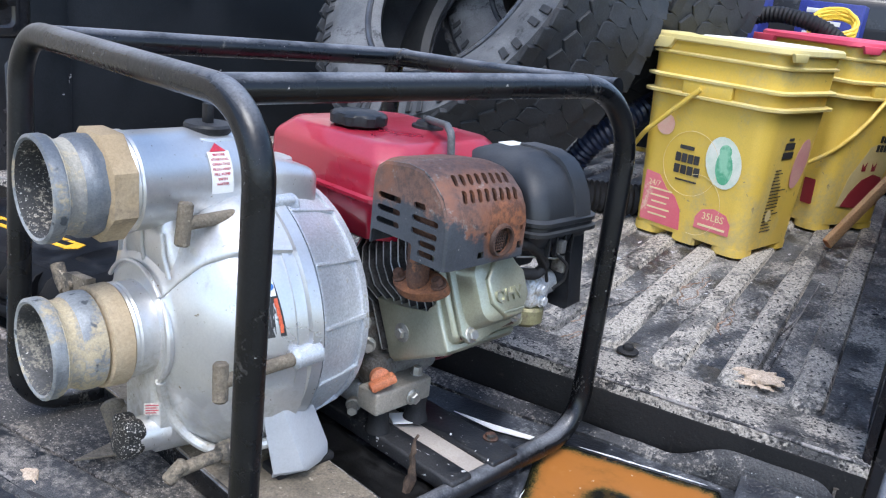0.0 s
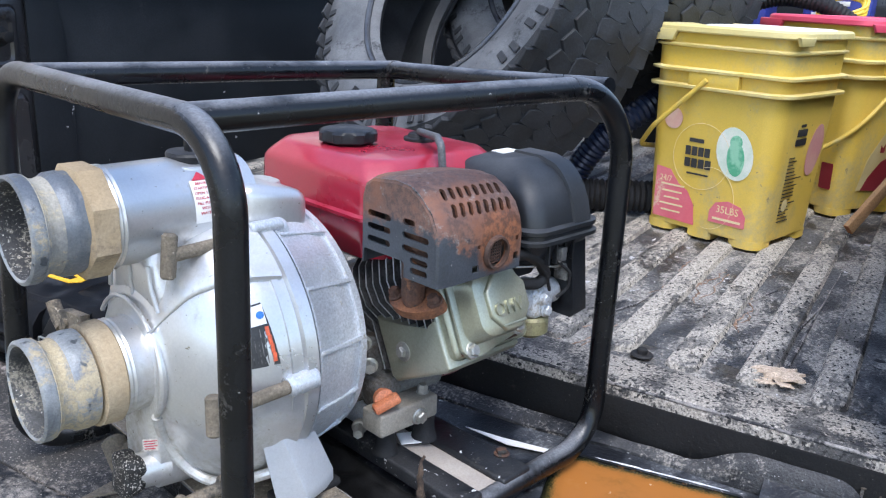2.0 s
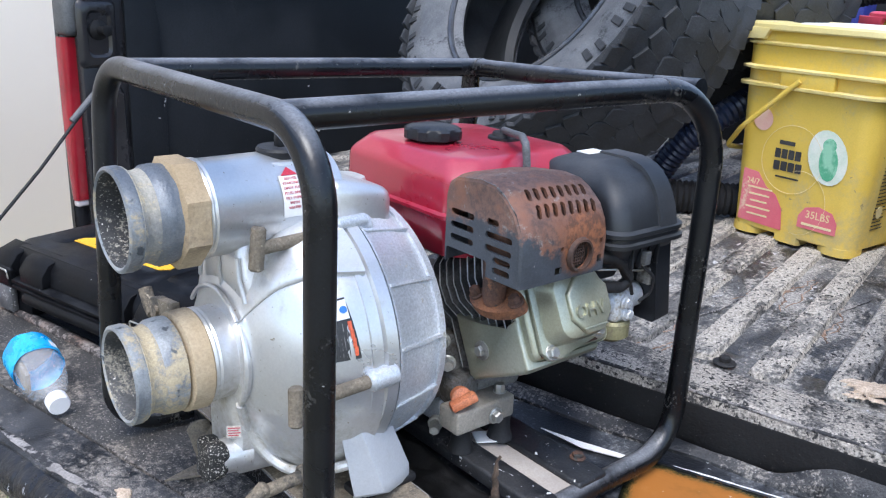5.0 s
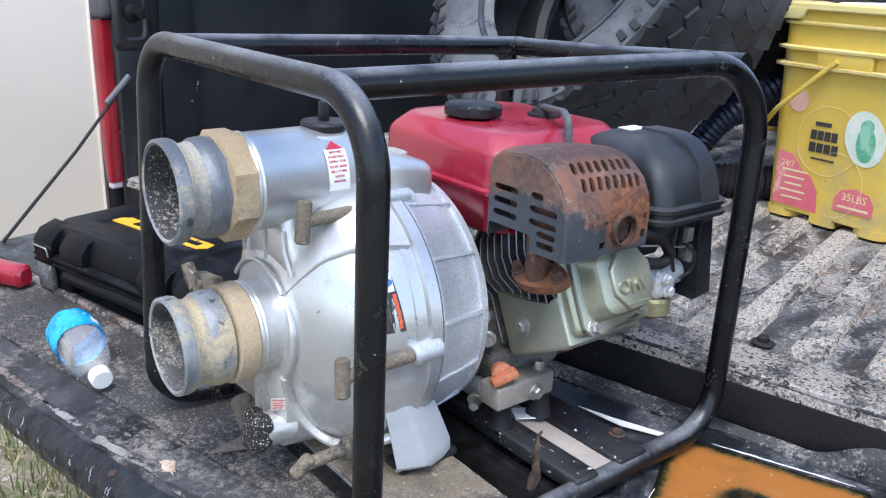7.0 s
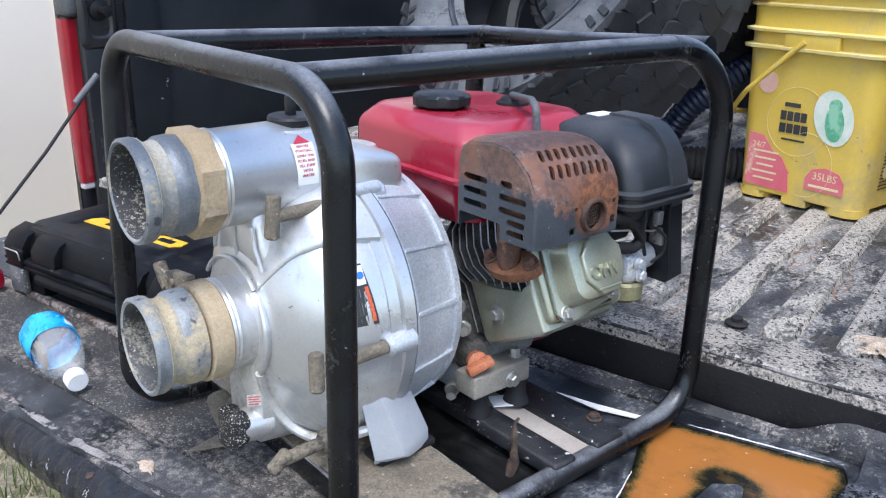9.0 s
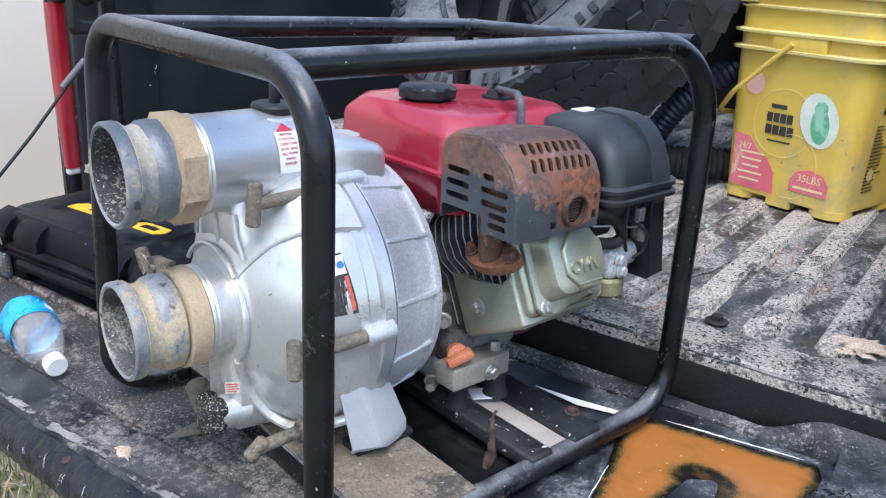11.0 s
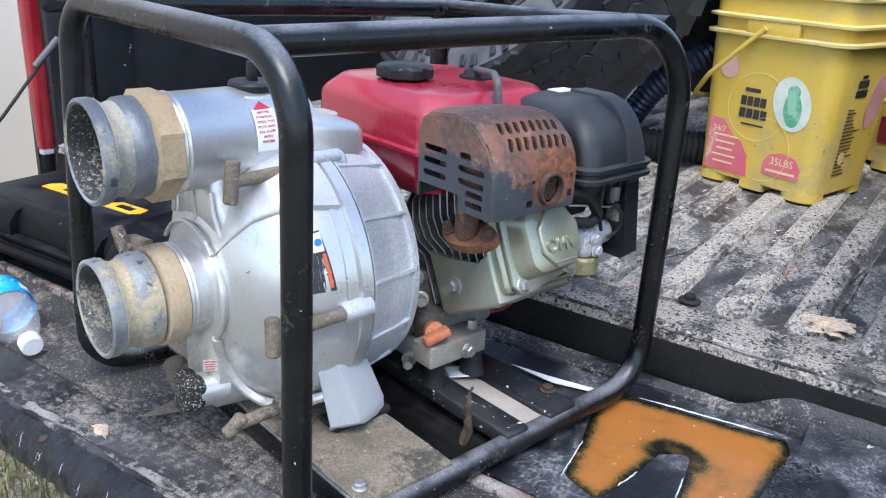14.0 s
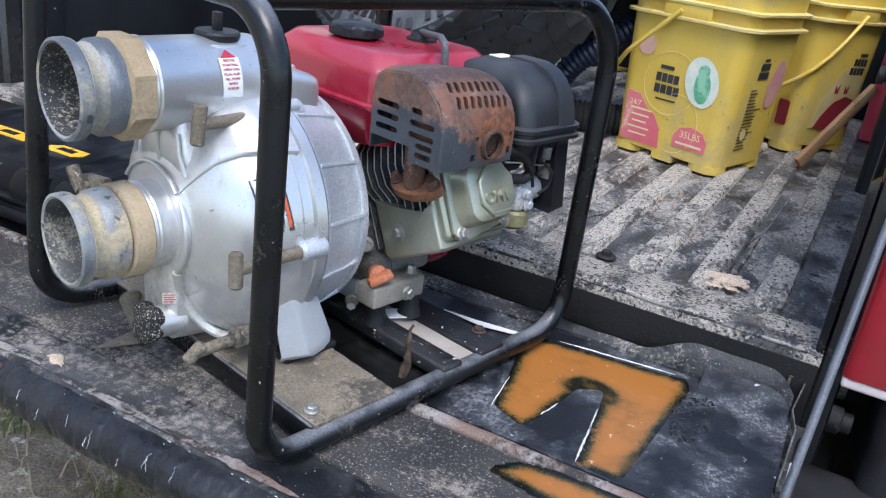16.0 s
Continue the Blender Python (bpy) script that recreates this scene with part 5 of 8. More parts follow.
def dome(x):
    """Radius of the front cover at x along the shaft."""
    pts = [(0.018, 0.052), (0.030, 0.061), (0.037, 0.076), (0.050, 0.1), (0.070, 0.12), (0.095, 0.13), (0.125, 0.134)]
    for (a, r), (b, s) in zip(pts, pts[1:]):
        if x <= b:
            return r + (s - r) * max(0, (x - a)) / (b - a)
    return pts[-1][1]


def on_dome(x, ang, off=0.0):
    """ang: degrees from the near side, upwards positive."""
    r = dome(x) + off
    return (x, AX_Y - r * math.cos(radians(ang)), AX_Z + r * math.sin(radians(ang)))


def build_volute():
    bm = bm_new()
    pr = [(0.026, 0.03)] + [(x, dome(x)) for x in (0.026, 0.028, 0.03, 0.033, 0.037, 0.043, 0.05, 0.06, 0.07, 0.082, 0.095, 0.11, 0.125)] + [(0.127, 0.138), (0.139, 0.1385), (0.141, 0.05)]
    turned(bm, pr, (0, AX_Y, AX_Z), (1, 0, 0), 72)
    vol = part("front_cover", bm, SILVER, pump, "silver-painted domed pump cover")
    bm = bm_new()
    turned(bm, [(0.1415, 0.05), (0.1415, 0.1372), (0.1435, 0.1372), (0.147, 0.1348), (0.175, 0.131), (0.198, 0.124), (0.203, 0.121), (0.206, 0.09), (0.225, 0.085), (0.225, 0.02)], (0, AX_Y, AX_Z), (1, 0, 0), 72)
    body = part("pump_body", bm, CAST, pump, "grey cast-aluminium pump body")
    # longitudinal ribs of the rear body
    for i in range(14):
        a = radians(i * 360 / 14 + 8)
        bm = bm_new()
        d = Vector((0, -math.cos(a), math.sin(a)))
        t = Vector((0, math.sin(a), math.cos(a)))
        c = Vector((0, AX_Y, AX_Z))
        pts = []
        for x, r0, r1 in ((0.143, 0.12, 0.138), (0.2, 0.112, 0.1285)):
            for s, r in ((-1, r0), (-1, r1), (1, r1), (1, r0)):
                pts.append(bm.verts.new(c + Vector((x, 0, 0)) + d * r + t * 0.002 * s))
        for f in ((0, 1, 2, 3), (7, 6, 5, 4), (0, 4, 5, 1), (1, 5, 6, 2), (2, 6, 7, 3), (3, 7, 4, 0)):
            bm.faces.new([pts[k] for k in f])
        bmesh.ops.bevel(bm, geom=list(bm.edges), offset=0.0008, segments=1, affect="EDGES")
        part("rib", bm, CAST, body)
    bm = bm_new()
    turned(bm, [(0.196, 0.12), (0.197, 0.1275), (0.2045, 0.1265), (0.2055, 0.12)], (0, AX_Y, AX_Z), (1, 0, 0), 72)
    part("rear_flange", bm, CAST, body)
    # spiral rim and upper step cast on the cover
    def rib(points, r, name):
        b = bm_new()
        sweep(b, points, r, 10)
        part(name, b, SILVER, vol)
    rib([on_dome(0.0265, 42 - 4.7 * k, 0.001) for k in range(21)], lambda t: 0.0014 + 0.0034 * math.sin(math.pi * t), "cast_rim")
    b = bm_new()
    turned(b, [(x + 0.004, dome(x)) for x in (0.037, 0.043, 0.05, 0.06, 0.07, 0.082, 0.095, 0.11, 0.122)], (0, AX_Y, AX_Z - 0.013), (1, 0, 0), 72)
    part("scroll", b, SILVER, vol, "silver-painted lower scroll")
    ctrl = [Vector(p) for p in ((0.024, 0.172, 0.150), (0.0275, 0.178, 0.130), (0.038, 0.185, 0.096), (0.051, 0.176, 0.070), (0.064, 0.158, 0.058), (0.078, 0.139, 0.059), (0.1, 0.113, 0.071), (0.116, 0.1, 0.082), (0.13, 0.09, 0.095))]
    curve = []
    for k in range(1, len(ctrl) - 2):
        p0, p1, p2, p3 = ctrl[k - 1:k + 3]
        for j in range(8):
            t = j / 8
            curve.append(0.5 * (2 * p1 + (p2 - p0) * t + (2 * p0 - 5 * p1 + 4 * p2 - p3) * t * t + (3 * p1 - p0 - 3 * p2 + p3) * t ** 3))
    rib(curve, 0.0052, "cast_rim")
    # the upper part of the cover stands proud, ending in a curved step
    def step_at(x):
        tab = ((0.019, 37), (0.029, 45.2), (0.038, 47.1), (0.047, 47.7), (0.056, 47.5), (0.066, 46.1), (0.074, 45.1), (0.125, 40))
        for (x0, a0), (x1, a1) in zip(tab, tab[1:]):
            if x <= x1:
                return a0 + (a1 - a0) * (x - x0) / (x1 - x0)
        return tab[-1][1]
    b = bm_new()
    loops = []
    for k in range(27):
        x = 0.0275 + 0.0945 * k / 26
        off = 0.0062 * min(1.0, 0.3 + k / 6)
        a0 = step_at(x)
        loops.append([on_dome(x, a0 - 0.2, -0.004), on_dome(x, a0, off * 0.55), on_dome(x, a0 + 0.8, off * 0.9)] + [on_dome(x, a0 + 2 + (132 - a0) * j / 20, off) for j in range(21)] + [on_dome(x, 135, -0.004)])
    rings(b, loops)
    part("cast_step", b, SILVER, vol)
    b = bm_new()
    turned(b, [(0.112, 0.128), (0.113, 0.1345), (0.1185, 0.1352), (0.12, 0.13)], (0, AX_Y, AX_Z), (1, 0, 0), 72)
    part("cast_step", b, SILVER, vol)
    # clamp ears with bolts round the seam
    for ang in (64, 120, 200):
        b = bm_new()
        a = radians(ang)
        p = Vector((0.118, AX_Y - 0.139 * math.cos(a), AX_Z + 0.139 * math.sin(a)))
        rod(b, p, p + Vector((0.034, 0, 0)), 0.0062, 18)
        part("clamp_ear", b, CAST, vol)
    # neck between cover and discharge tube
    b = bm_new()
    loops = []
    for z, hw, x0, x1 in ((0.325, 0.020, 0.05, 0.185), (0.30, 0.028, 0.04, 0.19), (0.275, 0.036, 0.031, 0.19), (0.25, 0.044, 0.031, 0.185), (0.225, 0.05, 0.034, 0.18), (0.2, 0.05, 0.042, 0.17), (0.17, 0.045, 0.055, 0.16)):
        loops.append([(x, AX_Y + y, z) for x, y in round_rect(x1 - x0, 2 * hw, 0.014, 4, (x0 + x1) / 2)])
    rings(b, loops)
    part("neck", b, SILVER, vol)
    for y0, y1 in ((-0.036, -0.047), (0.0, -0.002), (0.036, 0.047)):
        rib([(0.030, AX_Y + y0, 0.272), (0.030, AX_Y + y0 * 1.1, 0.252), (0.032, AX_Y + y1, 0.232)], 0.0022, "cast_web")
    rib([(0.024, AX_Y - 0.062 * math.cos(radians(a)), AX_Z + 0.062 * math.sin(radians(a))) for a in range(44, 151, 6)], 0.0022, "cast_web")
    # discharge tube, rear box and filler plug
    b = bm_new()
    turned(b, [(0.004, 0.030), (0.004, 0.0445), (0.007, 0.0462), (0.009, 0.0447), (0.011, 0.0462), (0.0135, 0.0448), (0.13, 0.0455), (0.14, 0.043)], (0, AX_Y, TOP_Z), (1, 0, 0), 48)
    part("discharge_tube", b, SILVER, pump, "silver-painted discharge tube")
    b = bm_new()
    box(b, (0.118, AX_Y - 0.052, 0.262), (0.192, AX_Y + 0.05, 0.334), 0.012, 3)
    for v in b.verts:
        v.co.z -= max(0, v.co.x - 0.13) * 0.22 * (1 if v.co.z > 0.3 else 0)
    part("discharge_box", b, SILVER, pump, "silver-painted rear box")
    b = bm_new()
    prism(b, round_rect(0.052, 0.052, 0.014, 4, 0.095, AX_Y), 0.335, 0.3525, bevel=0.003)
    part("plug_boss", b, SILVER, pump)
    b = bm_new()
    turned(b, [(0.0, 0.0215), (0.006, 0.0225), (0.0085, 0.021), (0.0085, 0.005)], (0.095, AX_Y, 0.353), (0, 0, 1), 30)
    plug = part("filler_plug", b, PLASTIC, pump, "black filler plug")
    b = bm_new()
    box(b, (0.0910, AX_Y - 0.005, 0.3605), (0.0985, AX_Y + 0.005, 0.3795), 0.0014)
    part("plug_grip", b, PLASTIC, plug)
    # warning label on the near side of the tube
    lab_at = lambda ang, x: axes((x, AX_Y - 0.0459 * math.cos(radians(ang)), TOP_Z + 0.0459 * math.sin(radians(ang))), (1, 0, 0), (0, math.sin(radians(ang)), math.cos(radians(ang))))
    b = bm_new()
    grid = []
    for i in range(9):
        a = radians(-8 + 49 * i / 8)
        grid.append([(x, AX_Y - 0.0459 * math.cos(a), TOP_Z + 0.0459 * math.sin(a)) for x in (0.0735, 0.0955)])
    vs = [[b.verts.new(p) for p in row] for row in grid]
    for i in range(8):
        b.faces.new((vs[i][0], vs[i][1], vs[i + 1][1], vs[i + 1][0]))
    label = part("instruction_label", b, PRINT_WHITE, pump, "white instruction label with red lettering")
    for i, t in enumerate(("BEFORE", "STARTING,", "OPEN THIS", "PLUG AND", "FILL PUMP", "WITH", "WATER")):
        words("lettering", t, 0.0037, PRINT_TEXT, label, lab_at(36.5 - 5.6 * i, 0.0845) @ pose(0, 0, 0.0003))
    b = bm_new()
    tri = [(-0.0085, -0.0045), (0.0085, -0.0045), (0, 0.0045)]
    prism(b, tri, 0.0001, 0.0005, lab_at(46, 0.0845))
    part("red_arrow", b, PRINT_TEXT, label)
    # black label on the cover
    b = bm_new()
    cs = [[on_dome(x, a, 0.0008) for x in (0.068 + 0.0006 * (34 - a) / 5, 0.084, 0.0965 + 0.0012 * (34 - a) / 5)] for a in (34, 29, 24, 19, 14, 9)]
    vs = [[b.verts.new(p) for p in row] for row in cs]
    for i in range(5):
        for j in range(2):
            b.faces.new((vs[i][j], vs[i][j + 1], vs[i + 1][j + 1], vs[i + 1][j]))
    wl_ = part("warning_label", b, PRINT_BLACK, vol, "black warning label with an orange edge and a blue symbol")
    def patch(x0, x1, a0, a1, m, nm):
        b = bm_new()
        v = [b.verts.new(on_dome(x, a, 0.0013)) for x, a in ((x0, a0), (x1, a0), (x1, a1), (x0, a1))]
        b.faces.new(v)
        part(nm, b, m, wl_)
    for a in (10.5, 14, 17.5, 21):
        patch(0.0965 - 0.00024 * (a - 9), 0.1 - 0.00024 * (a - 9), a, a + 3.5, PRINT_ORANGE, "orange_band")
    patch(0.07, 0.0965, 25.5, 33.2, PRINT_WHITE, "symbol_field")
    for x in (0.0925, 0.080):
        b = bm_new()
        b.faces.new([b.verts.new(on_dome(x + 0.0033 * math.cos(k * 0.5236), 29.3 + 1.5 * 180 / 180 * math.sin(k * 0.5236), 0.0017)) for k in range(12)])
        part("blue_symbol", b, PRINT_BLUE, wl_)
    for k in range(8):
        patch(0.0715 + 0.0029 * k, 0.0722 + 0.0029 * k, 10.5, 24 - 2.5 * (k % 3), WORN, "text_bar")
    b = bm_new()
    m = axes((0.024, 0.187, 0.098), (0.85, -0.5, 0), (0, 0, 1))
    prism(b, round_rect(0.0145, 0.0125, 0.001, 2), 0, 0.0006, m)
    st = part("small_label", b, DIRTYWHITE, pump, "small white label with red print")
    for k in range(4):
        b = bm_new()
        box(b, (-0.0058, 0.0036 - 0.0026 * k, 0.0006), (0.0058 - 0.002 * (k % 2), 0.0045 - 0.0026 * k, 0.0009))
        part("text_bar", b, PRINT_TEXT, st, at=m)
    # lower housing with drain plug
    b = bm_new()
    loops = []
    for x, hw, z0, z1 in ((0.024, 0.024, 0.056, 0.14), (0.030, 0.032, 0.046, 0.15), (0.07, 0.036, 0.044, 0.15), (0.1, 0.036, 0.044, 0.15)):
        loops.append([(x, 0.214 + y, (z0 + z1) / 2 + z) for y, z in round_rect(2 * hw, z1 - z0, 0.015, 4)])
    rings(b, loops)
    part("lower_housing", b, SILVER, pump)
    b = bm_new()
    turned(b, [(-0.002, 0.0165), (0.028, 0.0185), (0.03, 0.01)], (0.012, 0.197, 0.069), (1, 0, -0.05), 24)
    part("drain_boss", b, SILVER, pump)
    # plug with a waisted square head
    b = bm_new()
    loops = []
    for x, g in ((-0.0195, 0.80), (-0.0185, 0.93), (-0.016, 1.0), (-0.007, 1.0), (-0.003, 0.97), (0.0, 0.86)):
        lp = []
        for k in range(40):
            a = 2 * math.pi * (k + 0.5) / 40
            c, sn = math.cos(a), math.sin(a)
            q = (abs(c) ** 4 + abs(sn) ** 4) ** -0.25
            r = 0.0178 * g * q * (1 - 0.10 * math.cos(4 * a) ** 2 * (1 if abs(math.cos(2 * a)) > 0.7 else 0.3))
            lp.append((x + 0.0035 * (1 - abs(sn) ** 2), 0.197 + r * c, 0.0712 + 1.12 * r * sn))
        loops.append(lp)
    rings(b, loops)
    bmesh.ops.rotate(b, cent=(0, 0.197, 0.0712), matrix=Matrix.Rotation(radians(4), 3, "Y"), verts=b.verts)
    bmesh.ops.translate(b, vec=(0.0125, 0, 0), verts=b.verts)
    part("drain_plug", b, PLUGBLACK, pump, "black square-headed drain plug spattered with mud", angle=50)


def build_ports():
    # discharge: camlock lip, groove, body, hex nut
    b = bm_new()
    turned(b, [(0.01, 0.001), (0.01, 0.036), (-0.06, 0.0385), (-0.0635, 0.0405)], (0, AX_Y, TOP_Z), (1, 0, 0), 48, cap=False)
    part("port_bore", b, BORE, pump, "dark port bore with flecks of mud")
    b = bm_new()
    turned(b, [(-0.0635, 0.0405), (-0.065, 0.0425), (-0.0635, 0.0455), (-0.055, 0.0458), (-0.052, 0.0445), (-0.047, 0.0402), (-0.042, 0.0394), (-0.037, 0.0412), (-0.033, 0.0442), (-0.025, 0.0448), (-0.02, 0.0436), (-0.0165, 0.0448), (-0.011, 0.0448), (-0.010, 0.038)], (0, AX_Y, TOP_Z), (1, 0, 0), 48, cap=False)
    part("camlock_adapter", b, CAMLOCK, pump, "weathered grey camlock adapter")
    b = bm_new()
    turned(b, [(-0.0195, 0.046), (-0.017, 0.0505), (0.004, 0.0505), (0.006, 0.046), (0.006, 0.03)], (0, AX_Y, TOP_Z), (1, 0, 0), 8)
    part("hex_collar", b, MUDNUT, pump, "mud-stained brass hexagonal collar")
    for z, dx in ((TOP_Z, 0.0), (AX_Z - 0.003, -0.004)):
        b = bm_new()
        turned(b, [(-0.0535 + dx, 0.0440), (-0.052 + dx, 0.0449), (-0.047 + dx, 0.0407), (-0.042 + dx, 0.0399), (-0.0375 + dx, 0.0414), (-0.0365 + dx, 0.0412)], (0, AX_Y, z), (1, 0, 0), 48, cap=False)
        part("mud_band", b, MUDBAND, pump, "pale mud dried in the coupling groove")
    # suction
    b = bm_new()
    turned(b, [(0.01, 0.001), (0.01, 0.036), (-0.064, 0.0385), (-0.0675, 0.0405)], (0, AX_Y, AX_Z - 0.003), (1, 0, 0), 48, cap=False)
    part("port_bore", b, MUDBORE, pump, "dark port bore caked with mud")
    b = bm_new()
    turned(b, [(-0.0675, 0.0405), (-0.069, 0.0425), (-0.0675, 0.0455), (-0.059, 0.0458), (-0.056, 0.0445), (-0.051, 0.0402), (-0.046, 0.0394), (-0.041, 0.0412), (-0.037, 0.0442), (-0.028, 0.0452), (-0.021, 0.0446), (-0.02, 0.038)], (0, AX_Y, AX_Z - 0.003), (1, 0, 0), 48, cap=False)
    part("camlock_adapter", b, CAMLOCK, pump, "weathered grey camlock adapter")
    b = bm_new()
    turned(b, [(-0.018, 0.044), (-0.0165, 0.0472), (0.001, 0.048), (0.003, 0.046), (0.003, 0.03)], (0, AX_Y, AX_Z - 0.003), (1, 0, 0), 48)
    part("collar", b, MUDNUT, pump, "mud-stained collar with pipe-wrench marks")
    b = bm_new()
    turned(b, [(0.003, 0.03), (0.003, 0.0455), (0.0055, 0.0462), (0.0075, 0.0454), (0.0095, 0.0462), (0.0115, 0.0455), (0.0135, 0.0452), (0.024, 0.0448), (0.028, 0.046), (0.030, 0.04)], (0, AX_Y, AX_Z - 0.002), (1, 0, 0), 48)
    part("suction_neck", b, SILVER, pump, "silver-painted suction neck")


def build_handles():
    for p, q, t in (((0.040, 0.163, 0.285), (0.140, 0.165, 0.289), (0.003, 0.002, 0.0195)), ((0.033, 0.086, 0.167), (0.118, 0.085, 0.1705), (0.0016, 0.003, 0.0175)), ((0.012, 0.120, 0.0695), (0.070, 0.126, 0.068), (0.0078, -0.002, 0.0085))):
        p, q, t = Vector(p), Vector(q), Vector(t)
        b = bm_new()
        rod(b, p, q, 0.0062, 16)
        h = part("clamp_screw", b, MUD, pump, "mud-caked clamp screw with a cross handle")
        b = bm_new()
        rod(b, p - t, p + t, 0.0068, 16)
        part("cross_handle", b, MUD, h)
        b = bm_new()
        rod(b, q - (q - p).normalized() * 0.012, q + (q - p).normalized() * 0.02, 0.0105, 18)
        part("screw_boss", b, CAST if p.z > 0.1 else MUD, h)
    b = bm_new()
    prism(b, [(0.0, -0.013), (0.035, -0.018), (0.075, -0.02), (0.075, 0.012), (0.03, 0.010), (0.016, 0.007)], -0.005, 0.005, axes((0.02, 0.378, 0.170), (0, -1, 0.12), (0, 0.12, 1)), 0.002)
    sweep(b, [(0.020, 0.388, 0.180), (0.020, 0.378, 0.166), (0.020, 0.366, 0.158)], 0.0075, 12)
    turned(b, [(0, 0.006), (0.0035, 0.006), (0.004, 0.003)], (0.0145, 0.342, 0.172), (-1, 0, 0), 14)
    part("clamp_lug", b, MUD, pump, "muddy clamp lug")
    b = bm_new()
    rod(b, (0.02, 0.265, 0.072), (0.02, 0.235, 0.045), 0.012, 16)
    rod(b, (0.02, 0.25, 0.06), (0.08, 0.24, 0.065), 0.011, 16)
    part("clamp_screw", b, MUD, pump, "mud-caked clamp screw")
    b = bm_new()
    prism(b, [(-0.012, 0.2795), (0.037, 0.292), (0.06, 0.275), (0.03, 0.264)], 0.006, 0.0085, bevel=0.0006)
    part("loose_flap", b, MUD, pump, "thin mud-coated flap")


CYL = axes((0.318, 0.20, 0.136), (1, 0, 0), (0, -0.906, 0.423))   # cylinder axes: y out along the bore, z down


def build_engine():
    # crankcase and base
    b = bm_new()
    box(b, (0.28, 0.128, 0.079), (0.352, 0.305, 0.185), 0.009, 2)
    part("crankcase", b, GRIMY, pump, "grey cast crankcase")
    b = bm_new()
    box(b, (0.222, 0.150, 0.079), (0.285, 0.30, 0.150), 0.009, 2)
    part("crankcase_nose", b, GRIMY, pump, "grey cast crankcase nose")
    b = bm_new()
    box(b, (0.246, 0.126, 0.079), (0.285, 0.152, 0.112), 0.006, 2)
    part("filler_boss", b, GRIMY, pump)
    b = bm_new()
    box(b, (0.230, 0.098, 0.064), (0.312, 0.130, 0.090), 0.003, 3)
    part("engine_base", b, DUSTCAST, pump, "muddy engine base block")
    b = bm_new()
    box(b, (0.25, 0.15, 0.046), (0.345, 0.30, 0.078), 0.004, 3)
    part("engine_base", b, CAST, pump)
    for p, d, r, h in (((0.282, 0.098, 0.074), (0, -1, 0), 0.007, 0.008), ((0.302, 0.113, 0.086), (0, 0, 1), 0.006, 0.012), ((0.244, 0.112, 0.086), (0, 0, 1), 0.006, 0.006), ((0.246, 0.152, 0.053), (-0.7, -0.7, 0), 0.0065, 0.02)):
        b = bm_new()
        hexbolt(b, p, d, r, h)
        part("base_bolt", b, STEEL, pump, "greasy base bolt")
    for p in ((0.246, 0.138, 0.130), (0.240, 0.142, 0.156)):
        b = bm_new()
        hexbolt(b, p, (-0.6, -0.8, 0), 0.007, 0.01)
        part("case_bolt", b, STEEL, pump)
    # orange oil dipstick cap
    b = bm_new()
    turned(b, [(0, 0.010), (0.006, 0.0115), (0.01, 0.0115), (0.012, 0.008)], (0.246, 0.117, 0.101), (-0.35, -0.9, 0.1), 18)
    cap = part("dipstick_cap", b, ORANGE, pump, "orange oil dipstick cap")
    b = bm_new()
    box(b, (-0.015, -0.005, 0.010), (0.015, 0.005, 0.023), 0.003, 2, axes((0.246, 0.117, 0.101), (0.85, -0.35, 0.4), (-0.4, 0.2, 0.9)))
    part("dipstick_grip", b, ORANGE, cap)
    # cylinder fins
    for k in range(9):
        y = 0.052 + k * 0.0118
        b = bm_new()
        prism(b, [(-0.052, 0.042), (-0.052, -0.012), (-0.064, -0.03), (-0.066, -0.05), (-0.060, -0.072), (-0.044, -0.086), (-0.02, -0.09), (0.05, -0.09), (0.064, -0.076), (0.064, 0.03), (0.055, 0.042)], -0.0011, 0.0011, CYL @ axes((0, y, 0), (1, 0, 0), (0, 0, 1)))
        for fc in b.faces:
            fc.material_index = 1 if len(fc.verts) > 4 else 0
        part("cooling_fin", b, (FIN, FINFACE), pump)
    # barrel coloured black, so the fin gaps hold their shade
    b = bm_new()
    box(b, (-0.022, 0.03, -0.052), (0.05, 0.16, 0.035), 0.015, 2, CYL)
    part("cylinder_barrel", b, RISER, pump, "cylinder barrel, coloured black as shade between the fins")
    # sheet shroud under the fins
    b = bm_new()
    prism(b, [(0.066, -0.016), (0.110, -0.001), (0.143, 0.011), (0.148, 0.006), (0.153, -0.004), (0.158, -0.004), (0.158, 0.050), (0.152, 0.054), (0.072, 0.056), (0.066, 0.050)], -0.057, 0.05, CYL @ axes((0, 0, 0), (0, 1, 0), (0, 0, 1)), 0.004, 3)
    sh = part("lower_shroud", b, OLIVE, pump, "grey-green sheet shroud")
    b = bm_new()
    turned(b, [(0, 0.0105), (0.0012, 0.0105), (0.0018, 0.008)], (0.2612, 0.102, 0.154), (-1, 0, 0), 20)
    hexbolt(b, (0.260, 0.102, 0.154), (-1, 0, 0), 0.0062, 0.005, False)
    part("shroud_bolt", b, STEEL, sh)
    # head and valve cover
    b = bm_new()
    box(b, (-0.052, 0.154, -0.056), (0.06, 0.168, 0.045), 0.01, 3, CYL)
    part("cylinder_head", b, OLIVE, pump, "grey-green cylinder head")
    b = bm_new()
    vm = CYL @ axes((0.011, 0.168, 0.0), (1, 0, 0), (0, 0, -1))
